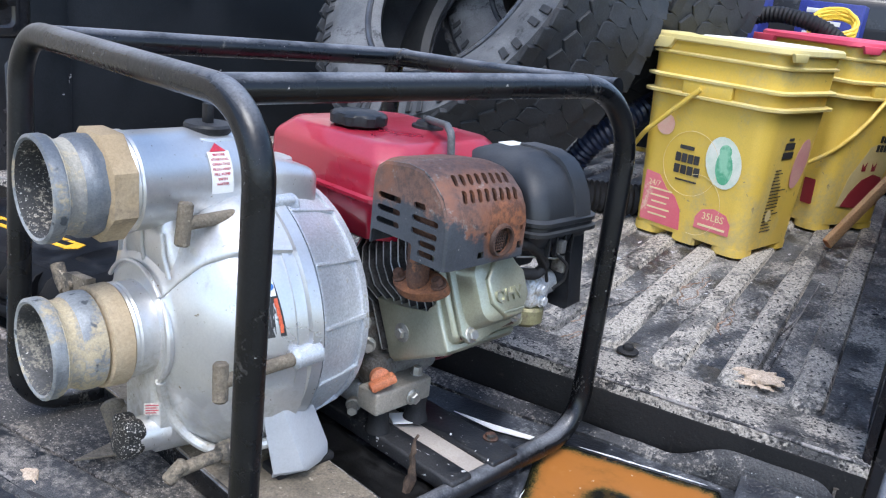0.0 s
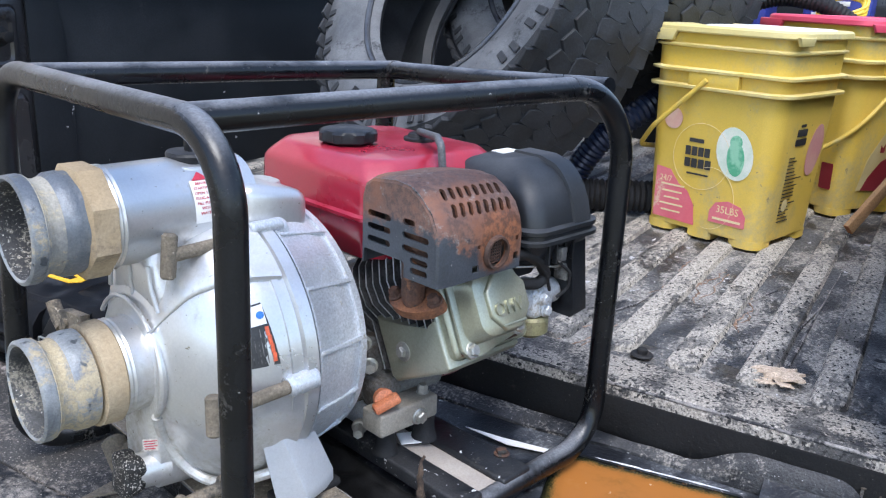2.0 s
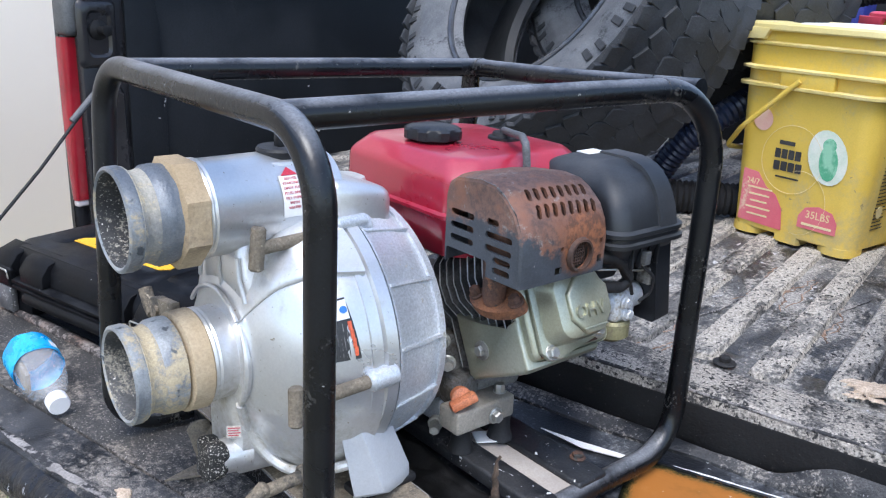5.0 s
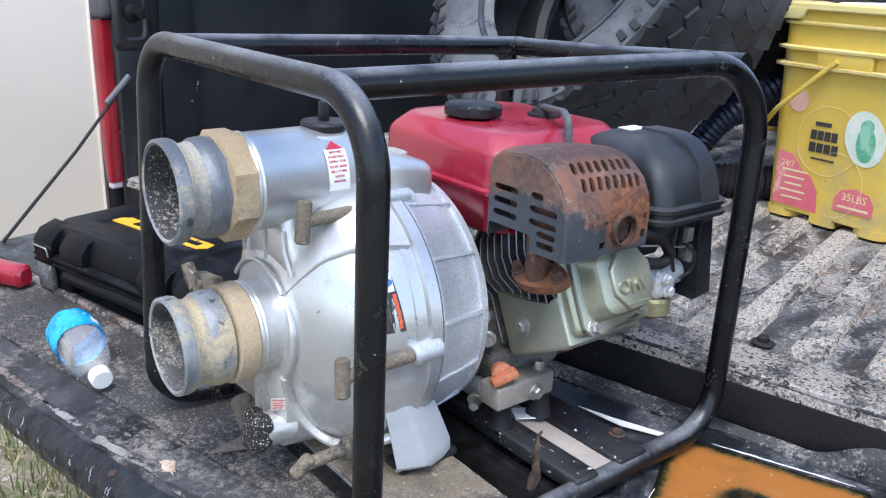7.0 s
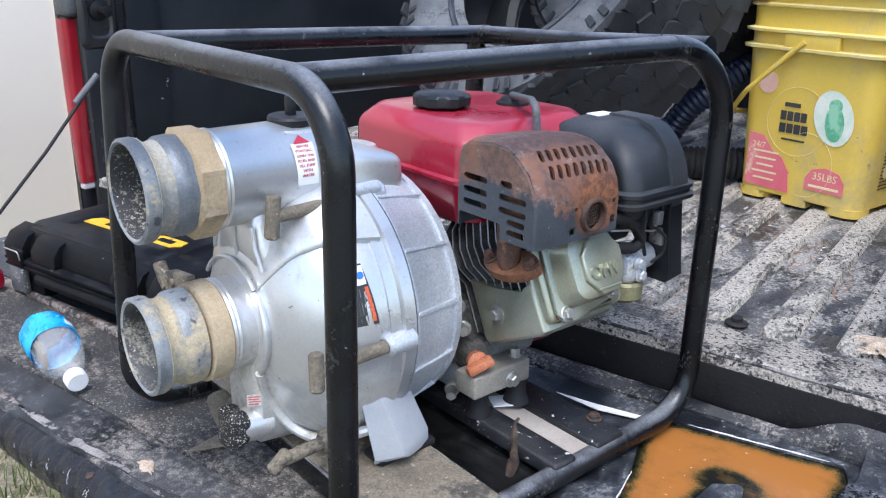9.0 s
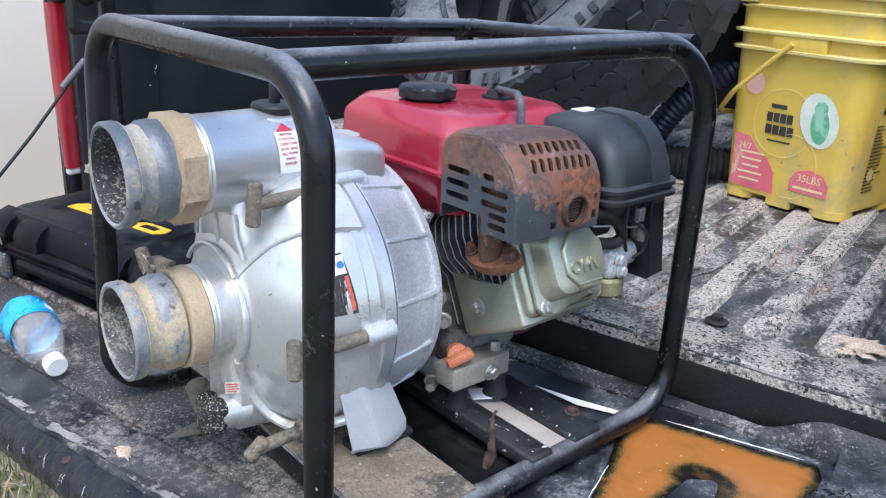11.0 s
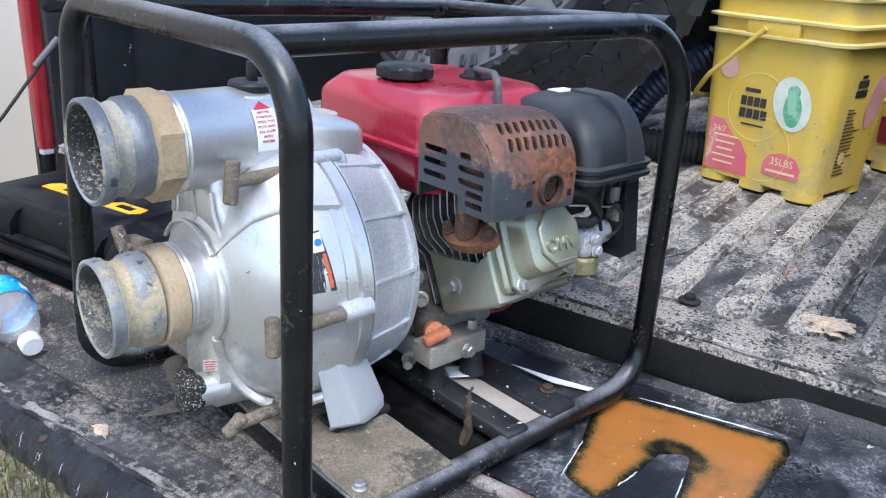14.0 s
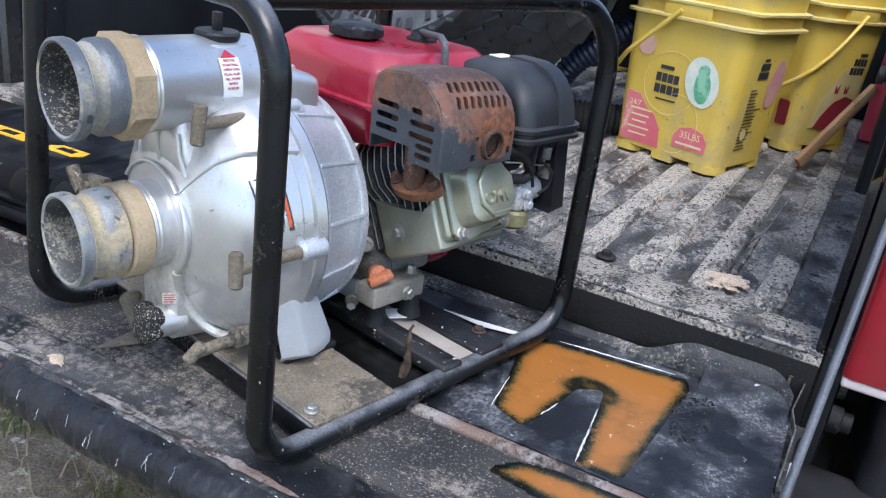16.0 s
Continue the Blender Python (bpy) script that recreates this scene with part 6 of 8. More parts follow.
    prism(b, [(-0.058, -0.036), (-0.05, -0.046), (-0.034, -0.046), (0.018, -0.038), (0.03, -0.032), (0.032, 0.038), (0.02, 0.05), (-0.045, 0.05), (-0.058, 0.038)], 0.0, 0.006, vm, 0.002)
    vc = part("valve_cover", b, OLIVE, pump, "grey-green valve cover with raised letters")
    b = bm_new()
    loops = []
    for h, w, d, r in ((0.003, 0.080, 0.078, 0.016), (0.008, 0.074, 0.072, 0.016), (0.020, 0.072, 0.070, 0.018), (0.027, 0.066, 0.064, 0.016), (0.029, 0.058, 0.056, 0.014)):
        loops.append([(x, y, h) for x, y in round_rect(w, d, r, 5, -0.012, 0.003)])
    vs = rings(b, loops)
    bmesh.ops.transform(b, matrix=vm, verts=vs)
    part("cover_dome", b, OLIVE, vc)
    b = bm_new()
    oct_ = [(0.031 * math.cos(radians(22.5 + 45 * k)) - 0.005, 0.033 * math.sin(radians(22.5 + 45 * k)) + 0.002) for k in range(8)]
    prism(b, oct_, 0.020, 0.0335, vm, 0.003, 3)
    part("cover_boss", b, OLIVE, vc)
    words("raised_letters", "OHV", 0.0195, OLIVE, vc, vm @ pose(-0.009, -0.006, 0.0336), 0.0026)
    b = bm_new()
    rod(b, vm @ Vector((-0.022, -0.0225, 0.0335)), vm @ Vector((0.012, -0.0225, 0.0335)), 0.0012, 8)
    part("raised_line", b, OLIVE, vc)
    b = bm_new()
    box(b, (-0.0445, 0.1672, -0.046), (0.038, 0.1688, 0.041), 0.0003, 1, CYL)
    part("gasket", b, RUSTY, vc, "brown gasket edge")
    for x, y in ((-0.046, -0.038), (0.024, -0.031), (-0.05, 0.04)):
        b = bm_new()
        hexbolt(b, vm @ Vector((x, y, 0.0045)), vm.to_3x3() @ Vector((0, 0, 1)), 0.0062, 0.007)
        part("cover_bolt", b, STEEL, vc)
    # exhaust elbow and flange
    b = bm_new()
    rm = axes((0.245, 0.067, 0.2225), (0.05, -1, 0.14), (-1, -0.05, -0.6))
    oval = []
    for k in range(28):
        a = 2 * math.pi * k / 28
        oval.append((0.0355 * math.cos(a) * (1 - 0.12 * math.sin(a) ** 2), 0.0175 * math.sin(a)))
    prism(b, oval, -0.005, 0.005, rm, 0.002)
    fl = part("exhaust_flange", b, RUSTORANGE, pump, "rusted exhaust flange")
    b = bm_new()
    sweep(b, fillet([(0.262, 0.066, 0.2185), (0.240, 0.068, 0.222), (0.243, 0.074, 0.29)], 0.012, 6), 0.0115, 18)
    part("exhaust_elbow", b, RUSTY, fl)
    up = rm.to_3x3() @ Vector((0, 0, 1))
    up = up if up.z > 0 else -up
    for s in (-1, 1):
        b = bm_new()
        hexbolt(b, rm @ Vector((0.026 * s, 0, 0)) + up * 0.0045, up, 0.006, 0.009)
        part("flange_nut", b, RUSTY, fl)
    # muffler and its pierced guard
    b = bm_new()
    box(b, (0.226, 0.03, 0.264), (0.32, 0.11, 0.335), 0.02, 3)
    part("muffler", b, RUSTY, pump, "rusted muffler drum")
    def guard(ins, low):
        sec = [(0.121, low), (0.121, 0.326), (0.117, 0.338), (0.106, 0.345), (0.072, 0.349), (0.052, 0.347), (0.038, 0.3395), (0.0235, 0.3265), (0.016, 0.312), (0.0125, 0.296), (0.0125, low)]
        sec = [(y - ins if y > 0.1 else y + ins, z if z == low else z - ins) for y, z in sec]
        g = bm_new()
        rows = []
        for x, sy, sz in ((0.2165, 0.93, 0.94), (0.2185, 0.965, 0.97), (0.224, 0.99, 0.99), (0.235, 1.0, 1.0), (0.29, 1.0, 0.985), (0.322, 1.0, 0.945), (0.3295, 0.985, 0.925), (0.332, 0.95, 0.905)):
            x = x + ins if x < 0.25 else x - ins
            rows.append([(x, 0.07 + (y - 0.07) * sy, low + (z - low) * sz) for y, z in sec])
        rings(g, rows)
        return g
    b = guard(0.0, 0.2575)
    inner = guard(0.0025, 0.249)
    cuts = bm_new()
    for y0, y1, zs in ((0.0775, 0.110, (0.309, 0.2965, 0.284)), (0.0265, 0.0615, (0.2985, 0.2862)), (0.027, 0.050, (0.2765, 0.2668)), (0.0448, 0.0606, (0.311,))):
        for z in zs:
            prism(cuts, round_rect(y1 - y0, 0.0062, 0.003, 3), -0.01, 0.02, axes((0.2175, (y0 + y1) / 2, z), (0, 1, 0), (0, 0, 1)))
    holes = bm_new()
    for row, (y, z, x0) in enumerate(((0.0212, 0.3262, 0.2435), (0.0345, 0.3385, 0.2415))):
        for k in range(8):
            x = x0 + 0.0105 * k
            zz = z - 0.045 * max(0, x - 0.25)
            prism(holes, round_rect(0.0058, 0.0135, 0.0027, 3), -0.012, 0.010, axes((x, y, zz), (0.96, -0.2, -0.1), (0.22, 0.70, 0.68)))
    front = bm_new()
    turned(front, [(-0.02, 0.0155), (0.02, 0.0155)], (0.291, 0.014, 0.2795), (0, 1, 0), 24)
    for x, z, w, h in ((0.322, 0.270, 0.007, 0.008), (0.265, 0.2675, 0.009, 0.007), (0.268, 0.288, 0.004, 0.004), (0.322, 0.288, 0.004, 0.005)):
        box(front, (x - w / 2, 0.004, z - h / 2), (x + w / 2, 0.024, z + h / 2))
    low = bm_new()
    box(low, (0.20, 0.058, 0.24), (0.235, 0.1155, 0.2725), 0.003)
    carve("muffler_guard", b, (inner, cuts, holes, front, low), RUST, pump, "rusted pierced sheet-metal muffler guard", 30)
    rim = fillet([(0.2172, y * 0.965 + 0.0022, z * 0.972 + 0.0075) for y, z in ((0.016, 0.312), (0.0235, 0.3265), (0.038, 0.3395), (0.052, 0.347), (0.072, 0.349), (0.106, 0.345))], 0.012, 5)
    b = bm_new()
    sweep(b, rim, lambda t: 0.0002 + 0.0012 * max(0.0, noise.noise((t * 11, 2, 7)) + 0.2) * (1 - abs(2 * t - 1) ** 4), 6)
    part("worn_edge", b, WORN, pump, "bare worn edge of the guard")
    b = bm_new()
    turned(b, [(0.0, 0.017), (0.004, 0.0155), (0.004, 0.0135), (0.0, 0.0135)], (0.291, 0.0115, 0.2795), (0, -1, 0), 24, cap=False)
    out = part("exhaust_outlet", b, RUSTY, pump, "rusted exhaust outlet ring")
    b = bm_new()
    for k in range(-4, 5):
        h = math.sqrt(max(0.0001, 0.0135 ** 2 - (k * 0.003) ** 2))
        rod(b, (0.291 + k * 0.003, 0.016, 0.2795 - h), (0.291 + k * 0.003, 0.016, 0.2795 + h), 0.0006, 6)
        rod(b, (0.291 - h, 0.0165, 0.2795 + k * 0.003), (0.291 + h, 0.0165, 0.2795 + k * 0.003), 0.0006, 6)
    part("spark_screen", b, RUSTY, out, "rusted wire spark screen")
    # fuel tank in two pressed halves
    b = bm_new()
    loops = []
    def oct_rect(ins, z, c=0.03):
        x0, x1, y0, y1 = 0.236 + ins, 0.438 - ins, 0.122 + ins, 0.338 - ins
        return [(x, y, z) for x, y in ((x0 + c, y0), (x1 - c, y0), (x1, y0 + c), (x1, y1 - c), (x1 - c, y1), (x0 + c, y1), (x0, y1 - c), (x0, y0 + c))]
    for ins, z, c in ((0.014, 0.241, 0.02), (0.005, 0.247, 0.02), (0.0, 0.286, 0.02), (-0.004, 0.288, 0.02), (-0.004, 0.2925, 0.02), (0.0, 0.2945, 0.02), (0.001, 0.329, 0.02), (0.017, 0.3465, 0.022)):
        loops.append(oct_rect(ins, z, c))
    rings(b, loops)
    es = [e for e in b.edges if abs(e.verts[0].co.z - e.verts[1].co.z) > 0.001 or abs(e.verts[0].co.z - 0.329) < 0.001 or abs(e.verts[0].co.z - 0.3465) < 0.001]
    bmesh.ops.bevel(b, geom=es, offset=0.006, segments=4, affect="EDGES", profile=0.5, clamp_overlap=True)
    tank = part("fuel_tank", b, RED, pump, "glossy red steel fuel tank", angle=50)
    b = bm_new()
    n = 48
    prof = [(0.0, 0.026), (0.003, 0.031), (0.012, 0.0315), (0.0145, 0.029), (0.0165, 0.02), (0.017, 0.004)]
    loops = []
    for h, r in prof:
        loops.append([(0.296 + r * (1 + (0.05 * (1 if (k // 3) % 2 else -1) if 0.001 < h < 0.014 else 0)) * math.cos(2 * math.pi * k / n), 0.240 + r * (1 + (0.05 * (1 if (k // 3) % 2 else -1) if 0.001 < h < 0.014 else 0)) * math.sin(2 * math.pi * k / n), 0.3475 + h) for k in range(n)])
    rings(b, loops)
    part("fuel_cap", b, PLASTIC, tank, "black ribbed fuel cap")
    b = bm_new()
    turned(b, [(0, 0.019), (0.003, 0.019), (0.004, 0.015), (0.008, 0.013), (0.009, 0.005)], (0.378, 0.211, 0.3465), (0, 0, 1), 24)
    part("tank_grommet", b, RUBBER, tank, "black rubber grommet")
    b = bm_new()
    sweep(b, fillet([(0.374, 0.208, 0.357), (0.337, 0.142, 0.3640), (0.3205, 0.1195, 0.3605), (0.3255, 0.117, 0.31)], 0.008, 6), 0.0042, 12)
    part("vent_hose", b, HOSEGREY, tank, "grey vent hose")
    b = bm_new()
    prism(b, round_rect(0.03, 0.025, 0.002, 2, 0.335, 0.27), 0.3466, 0.3472)
    part("tank_label", b, PRINT_WHITE, tank)
    # air cleaner: lower body, rim, domed lid
    b = bm_new()
    loops = []
    for z, w, d, r in ((0.240, 0.07, 0.08, 0.012), (0.246, 0.1, 0.115, 0.014), (0.262, 0.112, 0.13, 0.016), (0.272, 0.116, 0.134, 0.016)):
        loops.append([(x, y, z) for x, y in round_rect(w - 0.008, d, r, 5, 0.409, 0.086)])
    rings(b, loops)
    ac = part("air_cleaner", b, PLASTIC, pump, "black plastic air cleaner")
    b = bm_new()
    loops = []
    for z, w, d, r in ((0.268, 0.120, 0.142, 0.02), (0.2695, 0.128, 0.150, 0.022), (0.2735, 0.128, 0.150, 0.022), (0.275, 0.121, 0.143, 0.02), (0.279, 0.121, 0.143, 0.02), (0.2805, 0.126, 0.148, 0.022), (0.2845, 0.126, 0.148, 0.022), (0.287, 0.118, 0.14, 0.02)):
        loops.append([(x, y, z) for x, y in round_rect(w - 0.008, d, r, 5, 0.409, 0.086)])
    rings(b, loops)
    part("rim", b, LIDBLACK, ac)
    b = bm_new()
    loops = []
    for t in range(8):
        s = t / 7
        sh = math.sqrt(max(0, 1 - s ** 2.1))
        w, d = 0.06 + 0.058 * sh, 0.05 + 0.090 * sh
        loops.append([(x, y, 0.2805 + 0.066 * s) for x, y in round_rect(w - 0.008, d, min(w, d) * 0.2, 5, 0.409, 0.086 + 0.008 * s)])
    rings(b, loops)
    lid = part("lid", b, LIDBLACK, ac, "black domed lid with a raised band")
    b = bm_new()
    loops = []
    for t in range(20):
        s = max(0.0, min(1.0, 1 - (t - 6) / 12)) if t > 6 else 1.0
        y = 0.086 + 0.008 * s - (0.05 + 0.09 * math.sqrt(max(0, 1 - s ** 2.1))) / 2 if t > 6 else 0.105 - 0.036 * t / 6
        z = 0.2805 + 0.066 * s
        loops.append([(0.417, y + 0.002, z - 0.003), (0.4185, y - 0.0025, z + 0.0025), (0.445, y - 0.0025, z + 0.0022), (0.4475, y + 0.002, z - 0.003)])
    rings(b, loops)
    part("raised_band", b, BANDBLACK, lid, angle=20)
    b = bm_new()
    prism(b, round_rect(0.028, 0.018, 0.001, 2, 0.414, 0.112), 0.3463, 0.3472)
    part("lid_label", b, PRINT_WHITE, lid)
    b = bm_new()
    prism(b, [(0.424, 0.268), (0.452, 0.268), (0.462, 0.183), (0.468, 0.176), (0.438, 0.172), (0.442, 0.182)], -0.055, -0.022, axes((0, 0, 0), (1, 0, 0), (0, 0, 1)), 0.002)
    part("bracket", b, PLASTIC, ac)
    b = bm_new()
    box(b, (0.397, 0.012, 0.248), (0.406, 0.022, 0.262), 0.001)
    part("clip", b, FILLER, ac)
    # lugs round the rim, ribs on the lower body
    for x, y in ((0.4665, 0.125), (0.4665, 0.05)):
        b = bm_new()
        box(b, (x - 0.003, y - 0.007, 0.262), (x + 0.004, y + 0.007, 0.288), 0.002, 2)
        part("rim_lug", b, LIDBLACK, ac)
    for x in (0.385, 0.398, 0.412, 0.426):
        b = bm_new()
        box(b, (x - 0.0015, 0.018, 0.244), (x + 0.0015, 0.024, 0.268), 0.0006, 1)
        part("body_rib", b, PLASTIC, ac)
    # thin leads and links in front of the carburettor
    for pts, r, mt, nm in (([(0.345, 0.04, 0.262), (0.372, 0.026, 0.252), (0.39, 0.024, 0.232), (0.405, 0.03, 0.21)], 0.002, RUBBER, "ignition_lead"),
                           ([(0.352, 0.036, 0.245), (0.38, 0.03, 0.242), (0.41, 0.028, 0.236), (0.436, 0.034, 0.232)], 0.0012, STEEL, "throttle_link"),
                           ([(0.398, 0.022, 0.262), (0.401, 0.021, 0.25), (0.408, 0.022, 0.244)], 0.0016, STEEL, "clip_wire"),
                           ([(0.416, 0.03, 0.24), (0.432, 0.024, 0.226), (0.436, 0.028, 0.206), (0.424, 0.034, 0.196)], 0.0018, RUBBER, "vent_lead")):
        b = bm_new()
        sweep(b, fillet(pts, 0.01, 5), r, 8)
        part(nm, b, mt, pump)
    b = bm_new()
    box(b, (0.43, 0.028, 0.214), (0.446, 0.046, 0.236), 0.003, 2)
    hexbolt(b, (0.438, 0.028, 0.225), (0, -1, 0), 0.0045, 0.004)
    part("throttle_plate", b, GRIMY, pump, "grimy throttle lever plate")
    # carburettor and fuel hose
    b = bm_new()
    box(b, (0.386, 0.034, 0.176), (0.422, 0.078, 0.212), 0.008, 3)
    rod(b, (0.36, 0.052, 0.198), (0.44, 0.052, 0.198), 0.015, 20)
    hexbolt(b, (0.405, 0.034, 0.186), (0, -1, 0), 0.006, 0.006)
    hexbolt(b, (0.400, 0.034, 0.2), (0, -1, 0), 0.006, 0.006)
    cb = part("carburettor", b, CAST, pump, "silver carburettor")
    b = bm_new()
    turned(b, [(0, 0.017), (0.003, 0.02), (0.018, 0.02), (0.024, 0.012), (0.026, 0.006)], (0.402, 0.05, 0.177), (0, 0, -1), 20)
    part("float_bowl", b, BOWL, cb, "dull yellowish float bowl")
    b = bm_new()
    sweep(b, fillet([(0.340, 0.034, 0.262), (0.366, 0.03, 0.257), (0.383, 0.029, 0.246), (0.398, 0.03, 0.228), (0.385, 0.032, 0.221), (0.362, 0.034, 0.225), (0.342, 0.036, 0.232)], 0.007, 5), 0.0062, 12)
    part("fuel_hose", b, RUBBER, pump, "black fuel hose")
    b = bm_new()
    box(b, (0.335, 0.045, 0.225), (0.40, 0.085, 0.255), 0.008)
    part("choke_housing", b, PLASTIC, pump)
    b = bm_new()
    turned(b, [(0, 0.04), (0.002, 0.092), (0.04, 0.095), (0.05, 0.08), (0.06, 0.03)], (0.36, 0.215, 0.142), (1, 0, 0), 40)
    part("fan_housing", b, RED, pump, "red recoil starter housing")


build_cage()
build_base()
build_volute()
build_ports()
build_handles()
build_engine()


# ---- loose things ----
def build_bucket(m, label, lid_mat, lid_label, second=False):
    root = thing("pail", m, label, "bucket", "square litter pails")
    b = bm_new()
    loops = []
    for z, w, d in ((0.012, 0.236, 0.206), (0.014, 0.24, 0.21), (0.26, 0.262, 0.232), (0.262, 0.262, 0.232), (0.352, 0.268, 0.238)):
        loops.append([(x, y, z) for x, y in round_rect(w, d, 0.034, 7)])
    rings(b, loops)
    body = part("body", b, YELLOW, root, "yellow plastic pail body")
    # skirt with arched notches at the foot
    for sx, sy, w in ((-1, -1, 0.066), (0, -1, 0.05), (1, -1, 0.066), (1, 1, 0.066), (0, 1, 0.05), (-1, 1, 0.066)):
        b = bm_new()
        cx = sx * 0.086
        prism(b, [(cx + u * w, v * 0.07 + sy * 0.07) for u, v in ((-0.5, -0.42), (-0.42, -0.5), (0.42, -0.5), (0.5, -0.42), (0.5, 0.5), (-0.5, 0.5))] if sx == 0 else [(x + cx, y + sy * 0.07) for x, y in round_rect(w, 0.07, 0.026, 5)], 0.0, 0.014)
        part("foot", b, YELLOW, body)
    # stacking rims, uneven where they have been knocked
    for z, g, t in ((0.262, 0.010, 0.0045), (0.290, 0.010, 0.004), (0.331, 0.006, 0.003)):
        b = bm_new()
        loops = []
        for dz, o in ((-0.003, 0.0), (-0.0012, g), (t - 0.0012, g + 0.0008), (t + 0.001, 0.0)):
            lp = []
            for x, y in round_rect(0.266 + 2 * o + 0.002, 0.236 + 2 * o + 0.002, 0.034 + o, 7):
                wob = 0.0012 * noise.noise((x * 22, y * 22, z * 40))
                lp.append((x, y, z + dz + wob))
            loops.append(lp)
        rings(b, loops)
        part("stacking_rim", b, RIMPALE, body, "scuffed pale rim")
    for s in (-1, 1):
        b = bm_new()
        if second:
            box(b, (s * 0.134 - 0.008, -0.05, 0.264), (s * 0.134 + 0.008, 0.05, 0.290), 0.003)
        else:
            box(b, (-0.05, s * 0.119 - 0.008, 0.264), (0.05, s * 0.119 + 0.008, 0.290), 0.003)
        part("bail_boss", b, YELLOW, body)
    # thin lid: rolled edge, sunk top, a corner tab and a small side tab
    b = bm_new()
    loops = []
    for z, o, r in ((0.3535, 0.001, 0.034), (0.352, 0.008, 0.04), (0.3545, 0.0105, 0.042), (0.362, 0.0095, 0.042), (0.3655, 0.005, 0.038), (0.3655, -0.004, 0.03), (0.3625, -0.012, 0.024), (0.3625, -0.03, 0.012)):
        loops.append([(x, y, z) for x, y in round_rect(0.268 + 2 * o, 0.238 + 2 * o, r, 7)])
    rings(b, loops)
    lid = part("lid", b, lid_mat, root, lid_label)
    b = bm_new()
    loops = []
    for z, g in ((0.3622, 0.0), (0.3665, 0.002), (0.3672, 0.005), (0.3672, 0.012), (0.3655, 0.015), (0.3655, 0.03)):
        loops.append([(x, y, z) for x, y in round_rect(0.168 - 2 * g, 0.206 - 2 * g, 0.02 if g < 0.012 else 0.012, 4, 0.032)])
    rings(b, loops)
    part("lid_panel", b, LIDTOP if lid_mat is LID else PINK, lid)
    b = bm_new()
    prism(b, [(-0.1455, 0.336), (-0.091, 0.338), (-0.080, 0.357), (-0.1455, 0.357)], 0.118, 0.1305, axes((0, 0, 0), (1, 0, 0), (0, 0, 1)), 0.0025)
    part("lid_tab", b, lid_mat, lid)
    b = bm_new()
    prism(b, [(-0.115, 0.343), (-0.07, 0.343), (-0.064, 0.357), (-0.125, 0.357)], 0.139, 0.146, axes((0, 0, 0), (0, 1, 0), (0, 0, 1)), 0.002)
    part("lid_tab", b, lid_mat, lid)
    b = bm_new()
    p0, p1 = Vector((-0.01, -0.13, 0.277)), Vector((-0.01, 0.13, 0.277))
    path = [p0, Vector((-0.10, -0.142, 0.19)), Vector((-0.152, -0.10, 0.145)), Vector((-0.165, 0.0, 0.13)), Vector((-0.152, 0.10, 0.145)), Vector((-0.10, 0.142, 0.19)), p1]
    if second:
        # hung round the other pair of sides
        path = [Vector((0.006, -0.13, 0.277))]
        for k in range(1, 16):
            t = k / 16
            a = radians(180 * t)
            path.append(Vector((-0.004 - 0.158 * math.sin(a) ** 0.8, -0.132 * math.cos(a) * (1 + 0.06 * math.sin(a)), 0.277 - 0.17 * math.sin(a) ** 0.75)))
        path.append(Vector((0.006, 0.13, 0.277)))
        path = [Vector((-p.y * 1.12, p.x, p.z)) for p in path]
    sweep(b, fillet(path, 0.04, 5), 0.0045, 10)
    part("bail_handle", b, YELLOW, root, "yellow plastic bail handle")
    # printed fields on two faces
    def on_face(x, z, side=0):
        y = -(0.105 + 0.011 * (z - 0.012) / 0.248) - 0.0012
        xx = 0.12 + 0.011 * (z - 0.012) / 0.248 + 0.0012
        if side == 0:
            return axes((x, y, z), (1, 0, 0), (0, -0.045, 1))
        return axes((xx, x, z), (0, 1, 0), (0.045, 0, 1))
    def field(name, pts, mat, x, z, side=0, lift=0.0):
        b = bm_new()
        prism(b, pts, lift, lift + 0.0005, on_face(x, z, side))
        part(name, b, mat, body)
    circ = lambda rx, ry, n=24, turn=0: [(rx * math.cos(2 * math.pi * k / n) * math.cos(turn) - ry * math.sin(2 * math.pi * k / n) * math.sin(turn), rx * math.cos(2 * math.pi * k / n) * math.sin(turn) + ry * math.sin(2 * math.pi * k / n) * math.cos(turn)) for k in range(n)]
    if second:
        # the print on its turned side
        field("pale_print", [(-0.062, -0.06), (-0.012, -0.062), (0.055, -0.05), (0.075, 0.03), (0.05, 0.075), (0.0, 0.06), (-0.045, 0.0)], PRINT_FADED, 0.005, 0.11, 1)
        field("red_print", [(-0.058, -0.032), (0.0, -0.036), (0.062, -0.03), (0.068, 0.004), (0.05, 0.028), (0.022, 0.034), (-0.012, 0.022), (-0.042, -0.006)], PRINT_RED, 0.015, 0.082, 1, lift=0.0006)
        for x in (0.0, 0.032):
            field("red_print", [(-0.006, -0.006), (0.006, -0.006), (0.007, 0.012), (0.0, 0.002), (-0.007, 0.01)], PRINT_RED, x, 0.128, 1, lift=0.0006)
        for x, z, w, h in ((0.055, 0.201, 0.03, 0.006), (0.05, 0.186, 0.044, 0.014), (0.046, 0.168, 0.048, 0.014)):
            for k in range(4 if h > 0.01 else 1):
                q = 4 if h > 0.01 else 1
                field("wordmark_bar", round_rect(w / q * 0.8, h, 0.001, 2), PRINT_BLACK, x - w / 2 + w / q * (k + 0.5), z, 1, lift=0.0006)
